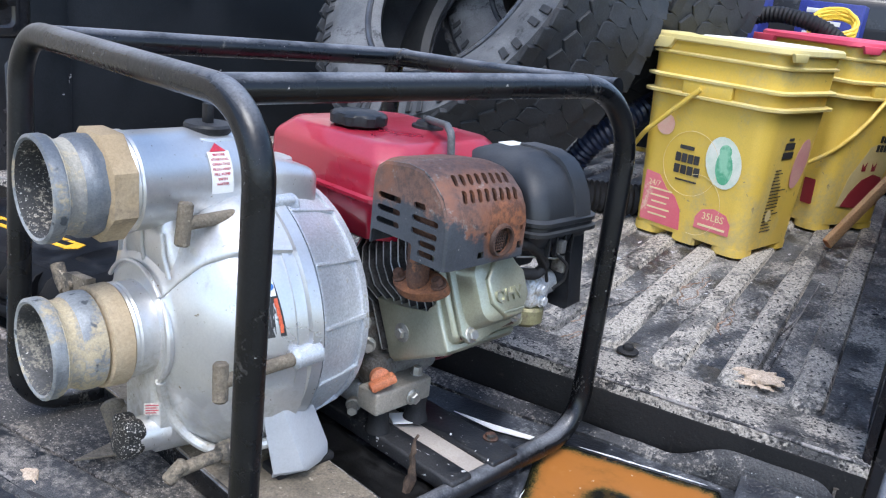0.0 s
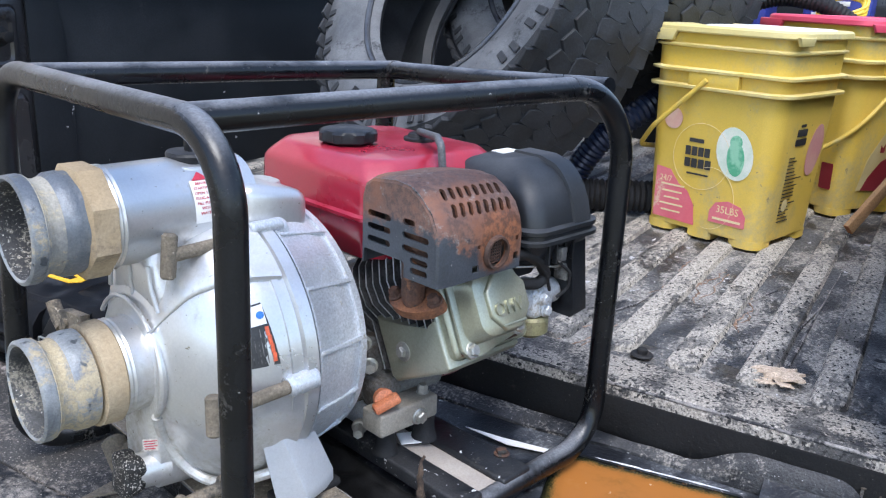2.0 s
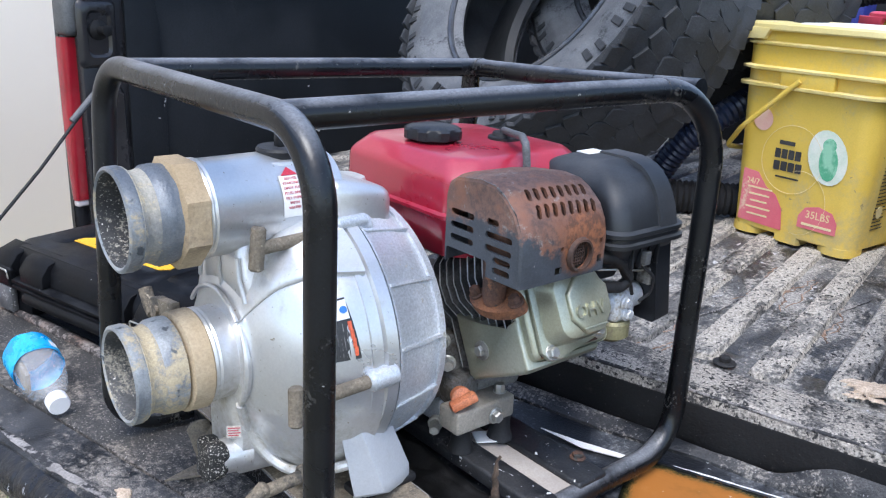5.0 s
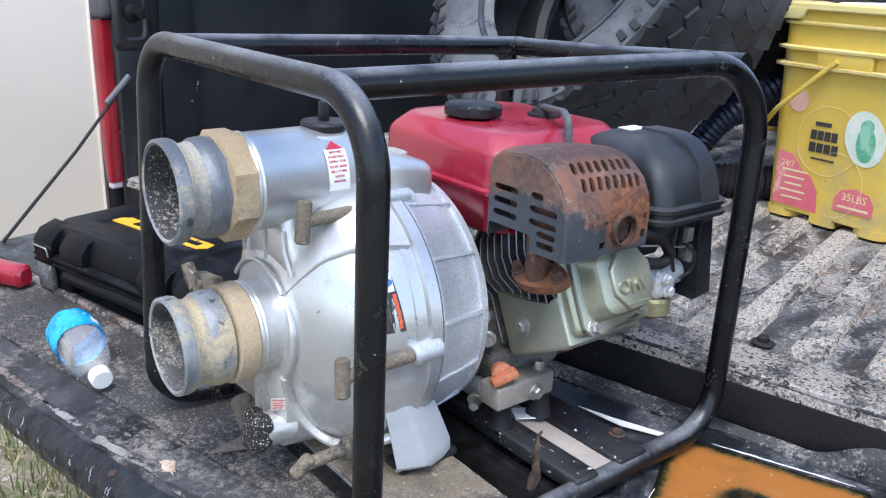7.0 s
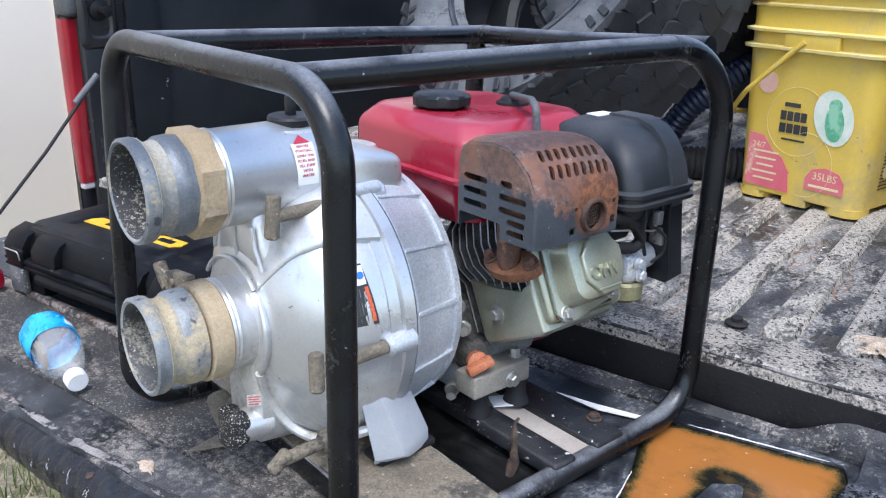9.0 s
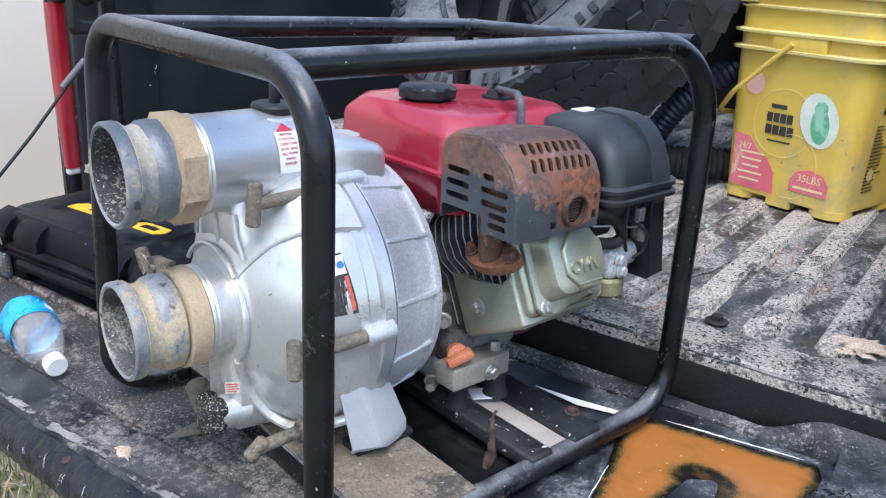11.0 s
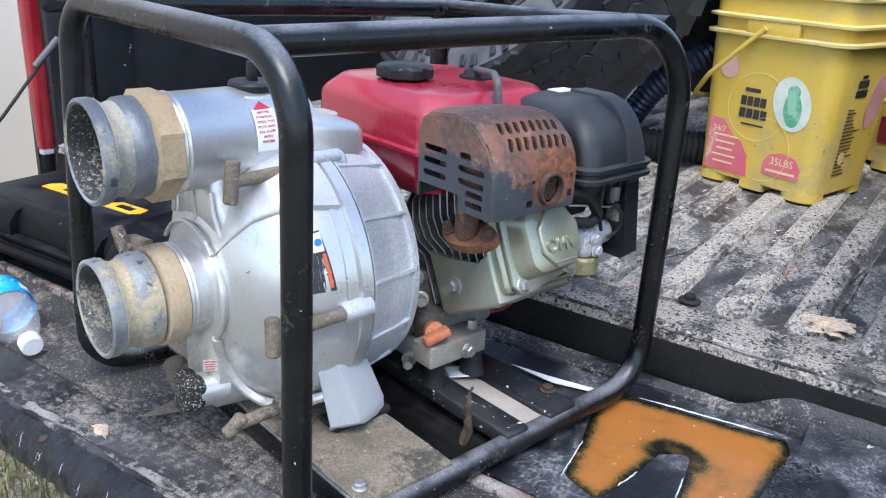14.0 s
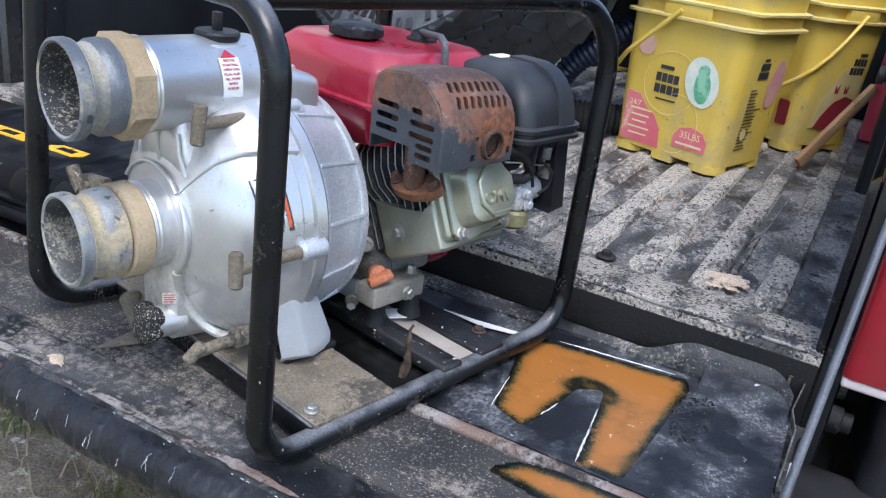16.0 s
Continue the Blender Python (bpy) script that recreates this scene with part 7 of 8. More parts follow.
        field("red_print", round_rect(0.03, 0.05, 0.003, 2), PRINT_RED, 0.085, 0.075)
        return root
    field("pink_print", [(-0.04, -0.045), (0.05, -0.048), (0.045, -0.01), (0.03, 0.012), (0.01, 0.022), (-0.01, 0.045), (-0.04, 0.048)], PRINT_PINK, -0.06, 0.068)
    field("pink_badge", circ(0.019, 0.019), PRINT_BLUSH, -0.075, 0.205)
    field("pink_print", [(-0.036, -0.02), (0.036, -0.02), (0.036, 0.0), (0.025, 0.016), (0.0, 0.022), (-0.025, 0.016), (-0.036, 0.0)], PRINT_PINK, 0.055, 0.055)
    field("pale_print", circ(0.035, 0.046, turn=0.35), PRINT_PALE, 0.055, 0.16)
    field("green_print", circ(0.017, 0.03, turn=0.1), PRINT_GREEN, 0.058, 0.152, lift=0.0006)
    field("green_print", circ(0.012, 0.012), PRINT_GREEN, 0.056, 0.18, lift=0.0006)
    for x, z, w, h, mt in ((-0.022, 0.172, 0.03, 0.007, PRINT_BLACK), (-0.018, 0.153, 0.052, 0.016, PRINT_BLACK), (-0.016, 0.132, 0.056, 0.016, PRINT_BLACK), (-0.014, 0.113, 0.045, 0.003, PRINT_BLACK)):
        if h > 0.01:
            n = 4
            for k in range(n):
                field("wordmark_bar", round_rect(w / n * 0.86, h, 0.001, 2), mt, x - w / 2 + w / n * (k + 0.5), z)
        else:
            field("wordmark_bar", round_rect(w, h, 0.001, 2), mt, x, z)
    for k in range(5):
        field("text_bar", round_rect(0.05 - 0.008 * (k % 3), 0.003, 0.0008, 2), PRINT_CREAM, -0.062, 0.085 - 0.012 * k, lift=0.0006)
    words("lettering", "35LBS", 0.018, PRINT_CREAM, body, on_face(0.055, 0.06) @ pose(0, 0, 0.0008))
    words("lettering", "24/7", 0.015, PRINT_CREAM, body, on_face(-0.078, 0.095) @ pose(0, 0, 0.0008))
    field("text_bar", round_rect(0.056, 0.004, 0.0008, 2), PRINT_CREAM, 0.055, 0.043, lift=0.0006)
    b = bm_new()
    ring = [on_face(-0.01 + 0.058 * math.cos(a), 0.145 + 0.058 * math.sin(a)) @ Vector((0, 0, 0.0004)) for a in (2 * math.pi * k / 40 for k in range(41))]
    sweep(b, ring, 0.0004, 5)
    ring = [on_face(0.015 + 0.05 * math.cos(a), 0.075 + 0.055 * math.sin(a)) @ Vector((0, 0, 0.0004)) for a in (radians(-100 + 210 * k / 30) for k in range(31))]
    sweep(b, ring, 0.0004, 5)
    part("ring_print", b, PRINT_CREAM, body)
    for x, z, w, h in ((-0.02, 0.212, 0.02, 0.005), (-0.02, 0.2, 0.038, 0.012), (-0.02, 0.184, 0.042, 0.012)):
        field("wordmark_bar", round_rect(w, h, 0.001, 2), PRINT_BLACK, x, z, 1)
    field("pink_print", circ(0.028, 0.046, turn=-0.25), PRINT_DULLPINK, 0.045, 0.165, 1)
    # a block of fine lines of text, ragged on the right
    rnd = random.Random(8)
    for k in range(19):
        w = rnd.uniform(0.03, 0.062) if k > 3 else rnd.uniform(0.02, 0.032)
        field("text_bar", round_rect(w, 0.0018, 0.0004, 2), PRINT_BLACK, -0.052 + w / 2, 0.158 - 0.0062 * k, 1)
    field("pale_print", circ(0.011, 0.011), PRINT_FADED, -0.035, 0.075, 1, lift=0.0006)
    return root


bucket_turn = -16.0
PAIL = Matrix.Diagonal((1.03, 1.03, 1.09, 1))
build_bucket(pose(0.060, 1.322, BED_Z - 0.001, 0, 0, bucket_turn) @ PAIL, "yellow square plastic pail with a cream lid on the bed floor", LID, "cream plastic lid")
build_bucket(pose(0.190, 1.735, BED_Z - 0.001, 0, 0, -33) @ Matrix.Diagonal((1.02, 1.02, 1.15, 1)), "yellow square plastic pail with a red lid behind another pail", PINK, "pinkish red plastic lid", True)


def build_tyre(m, label, R=0.385, r_in=0.222, width=0.27):
    root = thing("tyre", m, label, "tyre", "loose off-road tyres")
    # carcass profile round the rolling axis (z)
    half = width / 2
    prof = [(r_in, half * 0.62), (r_in + 0.008, half * 0.72), (r_in + 0.03, half * 0.82), (r_in + 0.08, half * 0.98), (R - 0.07, half * 1.0), (R - 0.03, half * 0.95)]
    side = prof
    b = bm_new()
    for s in (1, -1):
        loops = [[(r * math.cos(a), r * math.sin(a), s * z) for a in (2 * math.pi * k / 64 for k in range(64))] for r, z in side]
        rings(b, loops, cap=False)
    part("sidewall", b, SIDEWALL, root, "dusty grey sidewall")
    b = bm_new()
    pr = [(R - 0.03, half * 0.95), (R - 0.012, half * 0.86), (R - 0.008, 0), (R - 0.012, -half * 0.86), (R - 0.03, -half * 0.95)]
    rings(b, [[(r * math.cos(a), r * math.sin(a), z) for a in (2 * math.pi * k / 64 for k in range(64))] for r, z in pr], cap=False)
    pr = [(r_in, half * 0.62), (r_in + 0.012, half * 0.5), (R - 0.03, half * 0.8), (R - 0.022, 0), (R - 0.03, -half * 0.8), (r_in + 0.012, -half * 0.5), (r_in, -half * 0.62)]
    rings(b, [[(r * math.cos(a), r * math.sin(a), z) for a in (2 * math.pi * k / 64 for k in range(64))] for r, z in pr], cap=False)
    part("carcass", b, TYRE, root)
    # tread blocks
    rnd = random.Random(4)
    n = 58
    shapes = []
    for kind in range(3):
        bb = bm_new()
        w = (0.05, 0.055, 0.05)[kind]
        ol = [(-w / 2, -0.02), (-w * 0.1, -0.026), (w / 2, -0.018), (w / 2, 0.016), (w * 0.1, 0.024), (-w / 2, 0.02)]
        prism(bb, [(u * 1.1, v * 0.9) for u, v in ol], -0.004, 0.006, bevel=0.0016, seg=1)
        shapes.append(finish("tread_block", bb, TYRE))
    for row, z in enumerate((-0.1, -0.048, 0.004, 0.056, 0.106)):
        for k in range(n):
            a = 2 * math.pi * (k + 0.5 * (row % 2)) / n
            ob = new("tread_block", shapes[row % 3])
            ob.parent = root
            zz = z * width / 0.27
            rr = R - 0.010 - 0.012 * (abs(zz) / half) ** 3
            c, s = math.cos(a), math.sin(a)
            mm = axes((rr * c, rr * s, zz), (0, 0, 1), (-s, c, 0))
            ob.matrix_basis = mm @ pose(0, 0, 0, 0, (12 if zz > 0 else -12) * (abs(zz) / half) ** 2, 20 if row % 2 else -15)
    lug = bm_new()
    box(lug, (-0.012, -0.007, 0), (0.014, 0.007, 0.0045), 0.0015, 1)
    lm = finish("shoulder_lug", lug, TYRE)
    for s in (1, -1):
        for k in range(56):
            a = 2 * math.pi * (k + 0.25 * (k % 2)) / 56
            c, sn = math.cos(a), math.sin(a)
            ob = new("shoulder_lug", lm)
            ob.parent = root
            rr = R - 0.045 - (0.006 if k % 2 else 0)
            ob.matrix_basis = axes((rr * c, rr * sn, s * half * 0.965), (c, sn, 0), (-sn * s, c * s, 0))
    # raised blank lettering blocks on the sidewall
    bar = bm_new()
    box(bar, (-0.014, -0.009, 0), (0.014, 0.009, 0.003), 0.001, 1)
    bmh = finish("sidewall_bar", bar, RUBBER)
    for s in (1, -1):
        for g in (0.3, 2.4, 4.4):
            for k in range(7):
                a = g + k * 0.085
                c, sn = math.cos(a), math.sin(a)
                ob = new("sidewall_bar", bmh)
                ob.parent = root
                ob.matrix_basis = axes(((r_in + 0.085) * c, (r_in + 0.085) * sn, s * half * 0.985), (c, sn, 0), (-sn * s, c * s, 0))
    b = bm_new()
    for s in (1, -1):
        ring_ = [((r_in + 0.018) * math.cos(a), (r_in + 0.018) * math.sin(a), s * half * 0.78) for a in (2 * math.pi * k / 64 for k in range(65))]
        sweep(b, ring_, 0.007, 8)
    part("bead_ring", b, BEADGLOSS, root, "shiny inner bead")
    return root


def build_case():
    root = thing("tool_case", pose(-0.672, 0.200, 0.0, 0, 0, 2.0), "scuffed black plastic tool case with amber markings on the tailgate", "tool case")
    W, D = 0.205, 0.31

    def eight(g, c, z, front=0.0):
        x, y0, y1 = W - g, front + g, D - g
        return [(u, v, z) for u, v in ((-x + c, y0), (x - c, y0), (x, y0 + c), (x, y1 - c), (x - c, y1), (-x + c, y1), (-x, y1 - c), (-x, y0 + c))]
    b = bm_new()
    rings(b, [eight(0.012, 0.02, 0.0, 0.014), eight(0.004, 0.02, 0.008, 0.014), eight(0.002, 0.02, 0.042, 0.014)])
    bmesh.ops.bevel(b, geom=list(b.edges), offset=0.002, segments=2, affect="EDGES")
    base = part("base", b, CASEBLACK, root)
    # end cheeks of the base stand forward on both sides of the grip
    for x0, x1 in ((-0.2, -0.115), (0.115, 0.2)):
        b = bm_new()
        box(b, (x0, 0.0, 0.0), (x1, 0.03, 0.043), 0.005, 2)
        part("cheek", b, CASEBLACK, base)
    for z in (0.0425, 0.0515):
        b = bm_new()
        rings(b, [eight(-0.002, 0.018, z, -0.004), eight(-0.006, 0.018, z + 0.002, -0.004), eight(-0.006, 0.018, z + 0.006, -0.004), eight(-0.001, 0.018, z + 0.008, -0.004)])
        part("joint_flange", b, CASEBLACK, base)
    b = bm_new()
    rings(b, [eight(0.004, 0.022, 0.059), eight(0.007, 0.024, 0.085), eight(0.018, 0.026, 0.1), eight(0.026, 0.026, 0.102)])
    bmesh.ops.bevel(b, geom=list(b.edges), offset=0.002, segments=2, affect="EDGES")
    lid = part("lid", b, CASEBLACK, root, "black faceted lid")
    # buttresses on the lid's front and the raised fields of its top
    for x, w in ((-0.17, 0.05), (-0.095, 0.06), (0.095, 0.06), (0.17, 0.05)):
        b = bm_new()
        prism(b, [(-0.008, 0.0595), (-0.008, 0.078), (0.004, 0.094), (0.03, 0.1025), (0.03, 0.0595)], x - w / 2, x + w / 2, axes((0, 0, 0), (0, 1, 0), (0, 0, 1)), 0.003, 2)
        part("lid_buttress", b, CASEBLACK, lid)
    for x0, x1, y0, y1 in ((-0.17, -0.115, 0.06, 0.26), (-0.1, 0.1, 0.135, 0.27), (0.115, 0.17, 0.06, 0.26)):
        b = bm_new()
        loops = []
        for z, g in ((0.1, 0.0), (0.105, 0.007), (0.106, 0.011)):
            loops.append([(x, y, z) for x, y in round_rect(x1 - x0 - 2 * g, y1 - y0 - 2 * g, 0.012, 2, (x0 + x1) / 2, (y0 + y1) / 2)])
        rings(b, loops)
        part("lid_facet", b, CASEBLACK, lid)
    for x in (-0.165, 0.165):
        b = bm_new()
        box(b, (x - 0.021, -0.013, 0.045), (x + 0.021, 0.0, 0.075), 0.005, 3)
        lt = part("latch", b, CASEBLACK, base)
        b = bm_new()
        box(b, (x - 0.019, -0.012, 0.004), (x + 0.019, -0.001, 0.0445), 0.003, 2)
        part("latch_plate", b, LATCHGREY, lt, "worn grey latch plate")
        b = bm_new()
        sweep(b, fillet([(x - 0.018, -0.014, 0.062), (x - 0.018, -0.016, 0.074), (x + 0.02, -0.016, 0.074), (x + 0.02, -0.014, 0.060)], 0.004, 4), 0.0012, 8)
        part("latch_wire", b, STEEL, lt, "bright latch wire")
    b = bm_new()
    sweep(b, fillet([(-0.112, 0.004, 0.036), (-0.112, -0.008, 0.036), (0.112, -0.008, 0.036), (0.112, 0.004, 0.036)], 0.008, 5), 0.0085, 12)
    part("carry_handle", b, CASEBLACK, root, "black carry handle")
    for x0, x1 in ((-0.120, -0.006), (0.024, 0.094)):
        b = bm_new()
        prism(b, [(x0, 0.082), (x1 - 0.012, 0.082), (x1, 0.094), (x1 - 0.004, 0.11), (x0 + 0.012, 0.11), (x0, 0.098)], 0.1018, 0.1033)
        mark = part("amber_marking", b, PRINT_YELLOW, lid, "worn amber marking")
        b = bm_new()
        box(b, ((x0 + x1) / 2 - 0.016, 0.090, 0.1032), ((x0 + x1) / 2 + 0.016, 0.102, 0.1039), 0.0002)
        part("dark_bar", b, CASEBLACK, mark)
    return root


def build_bottle():
    p, q = Vector((-0.487, 0.064, 0.019)), Vector((-0.60, 0.093, 0.036))
    m = axes(p, (q - p), (0, 0, 1)) @ Matrix.Scale(1.0, 4)
    root = thing("water_bottle", m, "crumpled clear plastic bottle with a blue wrapper on the tailgate", "bottle")
    X = (1, 0, 0)
    b = bm_new()
    loops = []
    n = 28
    for h, r in ((0.004, 0.0105), (0.018, 0.011), (0.024, 0.014), (0.029, 0.018), (0.034, 0.022), (0.041, 0.025), (0.048, 0.027), (0.056, 0.028), (0.065, 0.029), (0.073, 0.0285), (0.085, 0.0275), (0.1, 0.029), (0.122, 0.029), (0.13, 0.025), (0.132, 0.018)):
        lp = []
        for k in range(n):
            a = 2 * math.pi * k / n
            w = 1 + (0.10 * noise.noise((h * 45, math.cos(a) * 1.6, math.sin(a) * 1.6)) + 0.09 * noise.noise((h * 110, math.cos(a) * 3, math.sin(a) * 3))) * (1 if 0.03 < h < 0.08 else 0.6 if h > 0.03 else 0)
            lp.append((h, r * w * math.cos(a), r * w * math.sin(a)))
        loops.append(lp)
    rings(b, loops)
    body = part("body", b, CLEAR, root, "crumpled clear plastic", angle=12)
    body.visible_shadow = False
    b = bm_new()
    loops = []
    for h in (0.078, 0.085, 0.092, 0.099, 0.106, 0.112, 0.118, 0.124):
        lp = []
        for k in range(n):
            a = 2 * math.pi * k / n
            w = 1 + 0.10 * noise.noise((h * 45, math.cos(a) * 1.6, math.sin(a) * 1.6)) + 0.03 * noise.noise((h * 140, math.cos(a) * 5, math.sin(a) * 5))
            lp.append((h, 0.0302 * w * math.cos(a), 0.0302 * w * math.sin(a)))
        loops.append(lp)
    rings(b, loops, cap=False)
    wrap = part("wrapper", b, BLUELABEL, root, "bright blue wrapper")
    b = bm_new()
    prism(b, round_rect(0.012, 0.011, 0.001, 2), 0, 0.0006, axes((0.096, 0.0205, 0.0235), (1, 0, 0), (0, -0.72, 0.69)))
    part("bar_label", b, PRINT_WHITE, wrap, "small white panel")
    b = bm_new()
    box(b, (0.05, -0.012, -0.022), (0.11, 0.014, -0.016), 0.002)
    part("muddy_dregs", b, MUD, root, "brown dregs inside the bottle")
    b = bm_new()
    turned(b, [(-0.008, 0.004), (-0.008, 0.0115), (-0.006, 0.0128), (0.007, 0.013), (0.008, 0.011)], (0, 0, 0), X, 28)
    part("cap", b, WHITECAP, root, "white screw cap")


def build_plank():
    p, q = Vector((0.277, 1.435, 0.084)), Vector((0.3745, 1.57, 0.252))
    root = thing("plank", axes(p, q - p, (-1, 0.75, 0)), "narrow raw wooden board leaning on the wheel arch", "plank")
    ln = (q - p).length
    b = bm_new()
    loops = []
    for k in range(13):
        x = ln * k / 12
        w = 0.0007 * noise.noise((k * 0.8, 3, 1))
        loops.append([(x, y + w, z + w) for y, z in round_rect(0.012, 0.024, 0.0015, 2)])
    rings(b, loops)
    part("board", b, WOOD, root)
    b = bm_new()
    prism(b, round_rect(0.0116, 0.0236, 0.0013, 2), -0.0012, 0.0002, axes((0, 0, 0), (0, 1, 0), (0, 0, 1)))
    part("end_grain", b, ENDGRAIN, root, "orange-brown sawn end")


def build_hose(name, path, r, label, mat=RUBBER, pitch=0.012):
    root = thing(name, pose(0, 0, 0), label, "hose")
    pts = fillet(path, 0.15, 14)
    # resample evenly, with corrugations
    ds = [0.0]
    for a, c in zip(pts, pts[1:]):
        ds.append(ds[-1] + (c - a).length)
    n = int(ds[-1] / (pitch / 4))
    out = []
    j = 0
    for i in range(n + 1):
        s = ds[-1] * i / n
        while j < len(ds) - 2 and ds[j + 1] < s:
            j += 1
        out.append(pts[j].lerp(pts[j + 1], (s - ds[j]) / max(1e-6, ds[j + 1] - ds[j])))
    b = bm_new()
    sweep(b, out, lambda t: r * (1 + 0.07 * math.cos(2 * math.pi * t * n / 4)), 14)
    part("corrugated_tube", b, mat, root)


def wheel_pose(c, n):
    x, y, d = frame_of(n)
    return axes(c, x, y)


build_tyre(wheel_pose((-0.488, 1.239, 0.488), (-0.305, -0.823, 0.48)), "black off-road tyre leaning on the bed side, dusty grey sidewall showing")
build_tyre(wheel_pose((-0.365, 1.57, 0.58), (-0.3, -0.85, 0.42)), "black off-road tyre leaning on another tyre, blocky tread showing")
build_case()
build_bottle()
build_plank()
build_hose("drain_hose", [(-0.42, 1.12, 0.108), (-0.22, 1.262, 0.108), (-0.1, 1.335, 0.108), (0.05, 1.50, 0.108)], 0.033, "black corrugated drain hose lying on the bed floor")
build_hose("ribbed_sleeve", [(-0.262, 1.27, 0.125), (-0.242, 1.265, 0.165), (-0.208, 1.265, 0.222), (-0.152, 1.28, 0.275), (-0.112, 1.33, 0.312), (-0.10, 1.5, 0.34)], 0.026, "dark blue ribbed plastic sleeve behind the pail", BLUEBAG, 0.011)
build_hose("suction_hose", [(-0.26, 1.95, 0.42), (-0.12, 1.92, 0.495), (0.0, 1.9, 0.53), (0.11, 1.9, 0.515), (0.2, 1.95, 0.45)], 0.02, "black corrugated hose arched behind the pails", RUBBER, 0.010)
build_hose("inner_hose", [(-0.58, 1.55, 0.09), (-0.5, 1.56, 0.35), (-0.42, 1.58, 0.62), (-0.36, 1.7, 0.75)], 0.045, "black corrugated hose behind the tyres", RUBBER, 0.014)


def build_cartons():
    for x0, x1, y0, y1, h in ((-0.24, -0.06, 2.04, 2.2, 0.60), (0.03, 0.19, 2.06, 2.2, 0.58)):
        root = thing("carton", pose((x0 + x1) / 2, (y0 + y1) / 2, BED_Z - 0.007), "blue printed cardboard carton at the head of the bed", "carton", "blue cartons")
        b = bm_new()
        box(b, (x0 - (x0 + x1) / 2, -(y1 - y0) / 2, 0), ((x1 - x0) / 2, (y1 - y0) / 2, h - BED_Z), 0.003)
        body = part("box_body", b, BLUEBOX, root)
        for k in range(5):
            b = bm_new()
            z = h - BED_Z - 0.03 - 0.03 * k
            box(b, (-0.06 + 0.03 * (k % 2), -(y1 - y0) / 2 - 0.001, z), (0.02 + 0.01 * k, -(y1 - y0) / 2 + 0.001, z + 0.012), 0.0003)
            part("text_bar", b, PRINT_WHITE, body)


def build_cord():
    root = thing("extension_cord", pose(0.13, 1.97, 0.0), "coiled bright yellow extension cord behind the pails", "cord")
    b = bm_new()
    pts = []
    for k in range(220):
        a = k * 2 * math.pi / 40
        pts.append((0.055 * math.cos(a) + 0.004 * math.sin(k * 0.7), 0.03 * math.sin(a), 0.505 + 0.028 * math.sin(a) + 0.0045 * (k // 40) + 0.003 * math.sin(k * 0.31)))
    sweep(b, pts, 0.0048, 8)
    part("coil", b, YELLOWCORD, root)


def build_can():
    root = thing("fuel_can", pose(0.398, 1.99, BED_Z - 0.007) @ Matrix.Diagonal((1, 1, 1.35, 1)), "red plastic fuel can behind the wheel arch and a pail", "fuel can")
    b = bm_new()
    loops = []
    for z, w, d in ((0.0, 0.05, 0.1), (0.006, 0.06, 0.115), (0.22, 0.06, 0.115), (0.25, 0.056, 0.1), (0.27, 0.045, 0.08)):
        loops.append([(x, y, z) for x, y in round_rect(w, d, 0.025, 5)])
    rings(b, loops)
    part("can_body", b, PINK, root)
    b = bm_new()
    sweep(b, fillet([(0, -0.036, 0.262), (0, -0.032, 0.298), (0, 0.032, 0.298), (0, 0.036, 0.262)], 0.015, 5), 0.009, 12)
    part("grip", b, PINK, root)


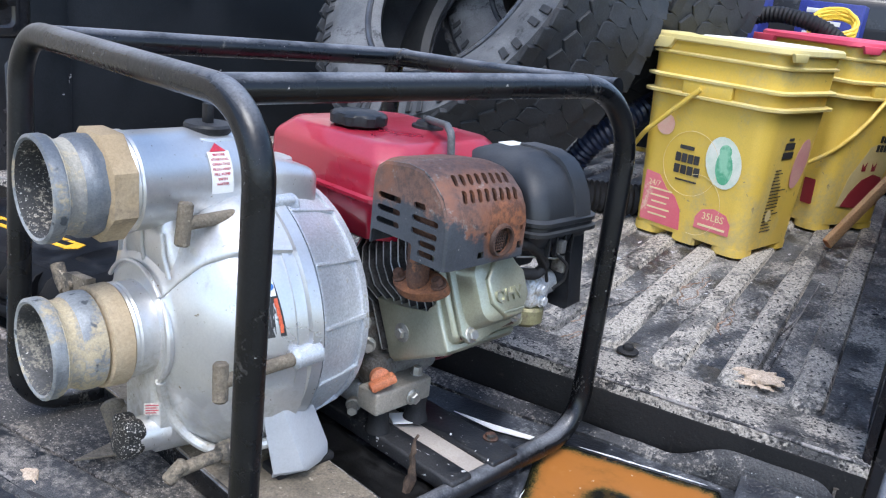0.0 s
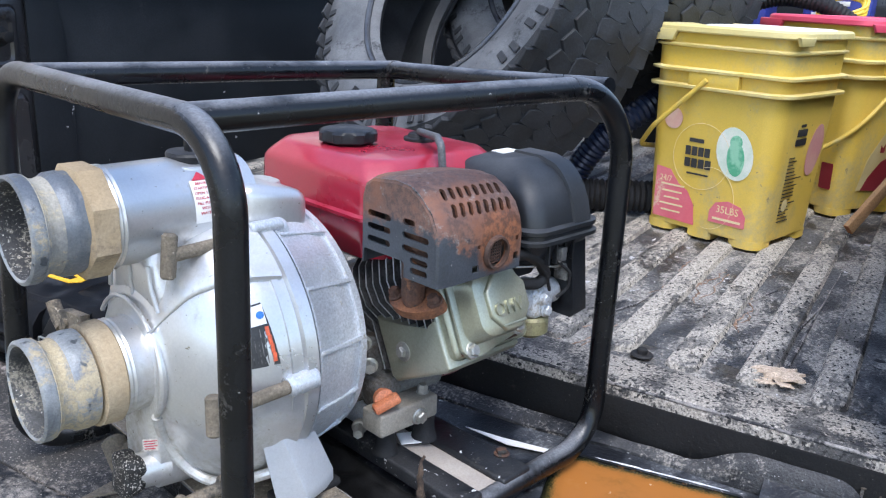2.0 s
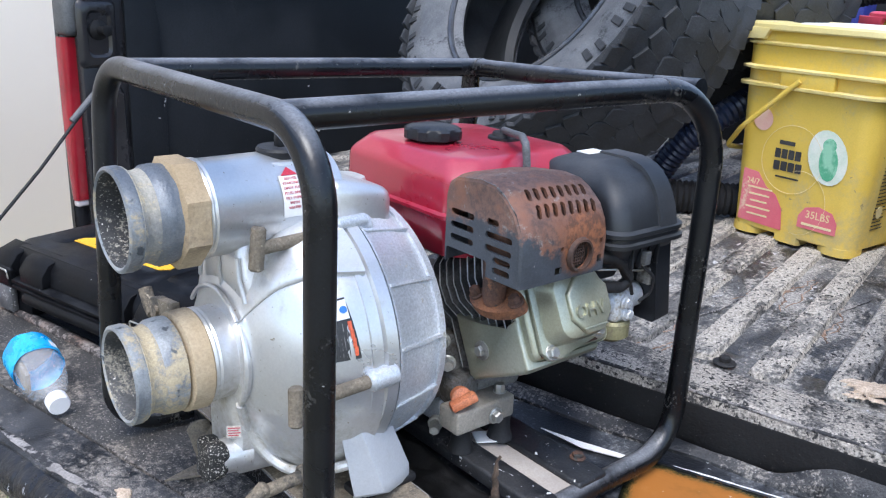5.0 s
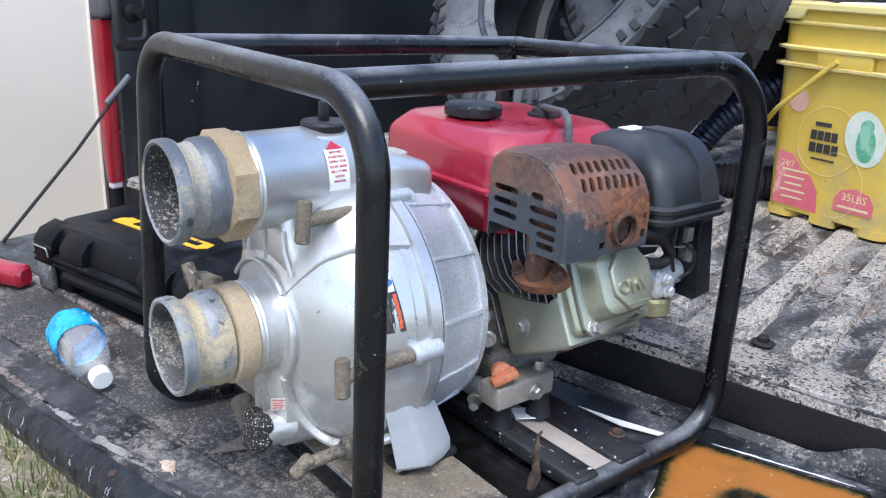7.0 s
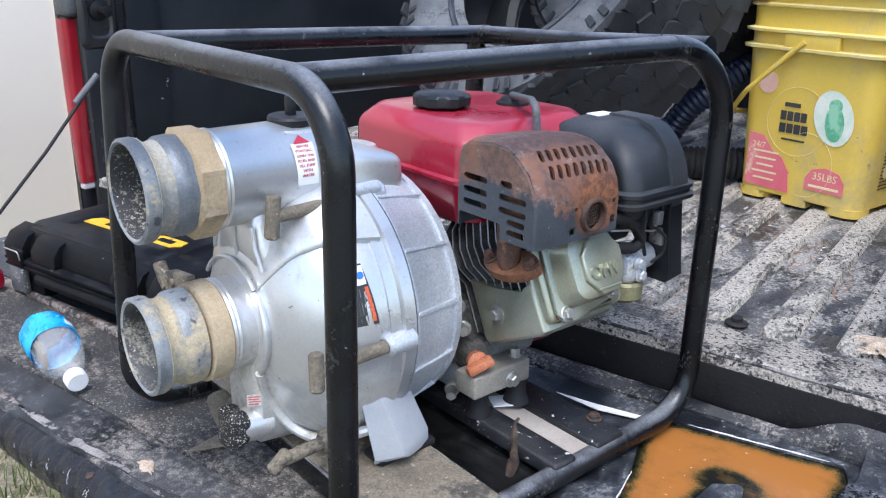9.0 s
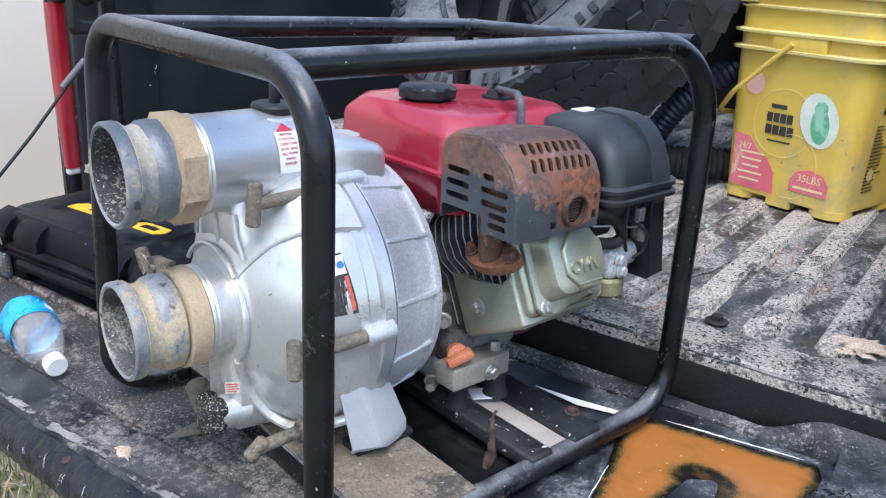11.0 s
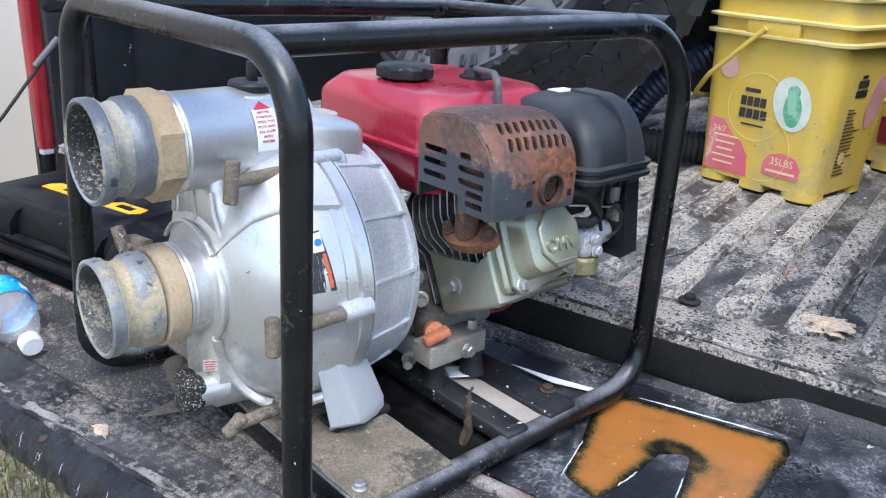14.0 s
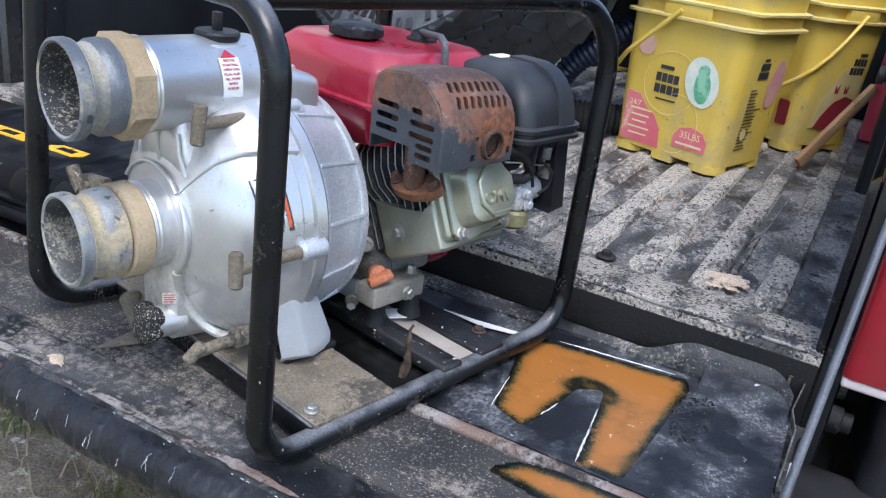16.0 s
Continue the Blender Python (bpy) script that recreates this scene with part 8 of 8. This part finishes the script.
def build_crumbs():
    # a flake of dried clay and grit on the bed and the tailgate
    rnd = random.Random(3)
    flakes = [(0.285, 0.652, BED_Z + 0.0005, 0.021, "flat flake of pale dried clay on the bed floor"), (-0.293, 0.021, 0.0, 0.010, "pale tan clay pebble on the tailgate")]
    flakes += [(0.262 + 0.012 * math.cos(k * 2.4) + 0.004 * k, 0.628 + 0.011 * math.sin(k * 2.4), BED_Z + 0.0005, 0.003 + 0.0022 * (k % 3), "small crumb of pale clay on the bed floor") for k in range(6)]
    for x, y, z, s, lab in flakes:
        b = bm_new()
        n = 26
        top, mid, bot = [], [], []
        for k in range(n):
            a = 2 * math.pi * k / n
            r = s * (0.62 + 0.75 * rnd.random() ** 1.5)
            bot.append((r * math.cos(a) * 1.5, r * math.sin(a) * 0.9, 0.0))
            mid.append((r * 0.95 * math.cos(a) * 1.5, r * 0.95 * math.sin(a) * 0.9, 0.12 * s + 0.1 * s * rnd.random()))
            top.append((r * 0.5 * math.cos(a) * 1.5, r * 0.5 * math.sin(a) * 0.9, 0.2 * s + 0.12 * s * rnd.random()))
        rings(b, [bot, mid, top])
        ob = new("clay_flake", finish("clay_flake", b, CLAY, 20))
        ob.matrix_basis = pose(x, y, z, 0, 0, rnd.uniform(-20, 30))
        tagged(ob, lab, "clay")
    for name, mat, n, x0, x1, y0, y1, z, lab in (("grit", TROUGH, 420, -1.0, 0.2, 0.0, 0.19, 0.0003, "loose tan grit scattered on the tailgate"), ("bed_grit", CLAY, 500, -0.3, 0.41, 0.53, 1.3, BED_Z - 0.006, "loose pale grit on the bed floor")):
        vs, fs = [], []
        for _ in range(n):
            x, y, s = rnd.uniform(x0, x1), rnd.uniform(y0, y1), rnd.uniform(0.0003, 0.001)
            k = len(vs)
            a = rnd.uniform(0, 6.28)
            vs += [(x + s * math.cos(a + t) * rnd.uniform(0.7, 1.2), y + s * math.sin(a + t) * rnd.uniform(0.7, 1.2), z) for t in (0, 1.57, 3.14, 4.71)] + [(x, y, z + s * 0.9)]
            fs += [(k, k + 1, k + 4), (k + 1, k + 2, k + 4), (k + 2, k + 3, k + 4), (k + 3, k, k + 4)]
        me = bpy.data.meshes.new(name)
        me.from_pydata(vs, [], fs)
        me.materials.append(mat)
        tagged(new(name, me), lab, "grit", kind="stuff")


def build_paper():
    for pts, lab in (([(0.395, 0.13), (0.409, 0.085), (0.431, 0.03), (0.422, 0.03), (0.402, 0.07)], "torn white paper scrap under the cage"), ([(0.275, 0.115), (0.30, 0.10), (0.305, 0.125), (0.285, 0.135)], "torn white paper scrap under the engine")):
        b = bm_new()
        prism(b, pts, 0.0, 0.0012)
        ob = new("paper_scrap", finish("paper_scrap", b, PRINT_WHITE))
        ob.matrix_basis = PUMP @ pose(0, 0, 0.0045 if len(pts) == 5 else 0.0335)
        tagged(ob, lab, "paper")


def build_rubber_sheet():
    # crumpled rubber between mounting plate and cross member, blackened as shade under the pump
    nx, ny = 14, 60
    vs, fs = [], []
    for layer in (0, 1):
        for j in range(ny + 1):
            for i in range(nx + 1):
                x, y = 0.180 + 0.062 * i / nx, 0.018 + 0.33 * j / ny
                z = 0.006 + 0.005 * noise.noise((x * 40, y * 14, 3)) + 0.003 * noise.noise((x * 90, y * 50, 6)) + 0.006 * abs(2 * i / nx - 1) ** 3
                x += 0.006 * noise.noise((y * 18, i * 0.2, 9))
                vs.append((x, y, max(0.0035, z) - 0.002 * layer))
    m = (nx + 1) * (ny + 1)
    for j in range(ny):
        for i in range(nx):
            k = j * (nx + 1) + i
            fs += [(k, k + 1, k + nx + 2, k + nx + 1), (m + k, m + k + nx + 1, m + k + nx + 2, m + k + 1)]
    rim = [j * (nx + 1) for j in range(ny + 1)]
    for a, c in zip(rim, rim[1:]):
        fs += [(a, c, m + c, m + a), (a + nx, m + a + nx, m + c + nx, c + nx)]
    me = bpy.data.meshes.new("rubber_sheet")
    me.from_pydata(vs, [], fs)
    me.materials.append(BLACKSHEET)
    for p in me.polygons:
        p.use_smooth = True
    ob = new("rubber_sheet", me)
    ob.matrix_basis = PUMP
    tagged(ob, "crumpled rubber sheet, black for the shade under the pump", "rubber sheet")


def build_plate_marks():
    b = bm_new()
    sweep(b, [(0.003 * noise.noise((k * 0.5, 1, 1)) + 0.004 * math.sin(k * 0.5), 0.002 * noise.noise((k * 0.6, 5, 1)), 0.0062 * k) for k in range(13)], lambda t: 0.0062 * (1 - 0.75 * t) * (1 + 0.5 * noise.noise((t * 7, 3, 3))), 7)
    ob = new("bark_chip", finish("bark_chip", b, BARK))
    ob.matrix_basis = PUMP @ pose(0.226, 0.040, 0.002, 6, 3, 0)
    tagged(ob, "brown splinter of bark standing on the tailgate", "bark")


def build_grip():
    # a red and black flashlight beside the tool case
    root = thing("flashlight", pose(-0.918, 0.150, 0.0, 0, 0, 17) @ Matrix.Diagonal((1, 1.1, 1.35, 1)), "red and black plastic flashlight lying on the tailgate", "flashlight")
    b = bm_new()
    loops = []
    for x, w, h in ((-0.06, 0.018, 0.016), (-0.055, 0.028, 0.024), (-0.01, 0.034, 0.028), (0.03, 0.03, 0.026), (0.052, 0.03, 0.026), (0.058, 0.02, 0.018)):
        loops.append([(x, y, 0.0145 + z) for y, z in round_rect(w, h, min(w, h) * 0.4, 4)])
    rings(b, loops)
    body = part("grip", b, RED, root, "red plastic grip")
    b = bm_new()
    box(b, (-0.02, -0.0185, 0.004), (0.02, 0.0185, 0.0245), 0.004, 2)
    part("rubber_inset", b, RUBBER, body)


build_grip()
build_cartons()
build_cord()
build_can()
build_crumbs()
build_paper()
build_plate_marks()
build_rubber_sheet()
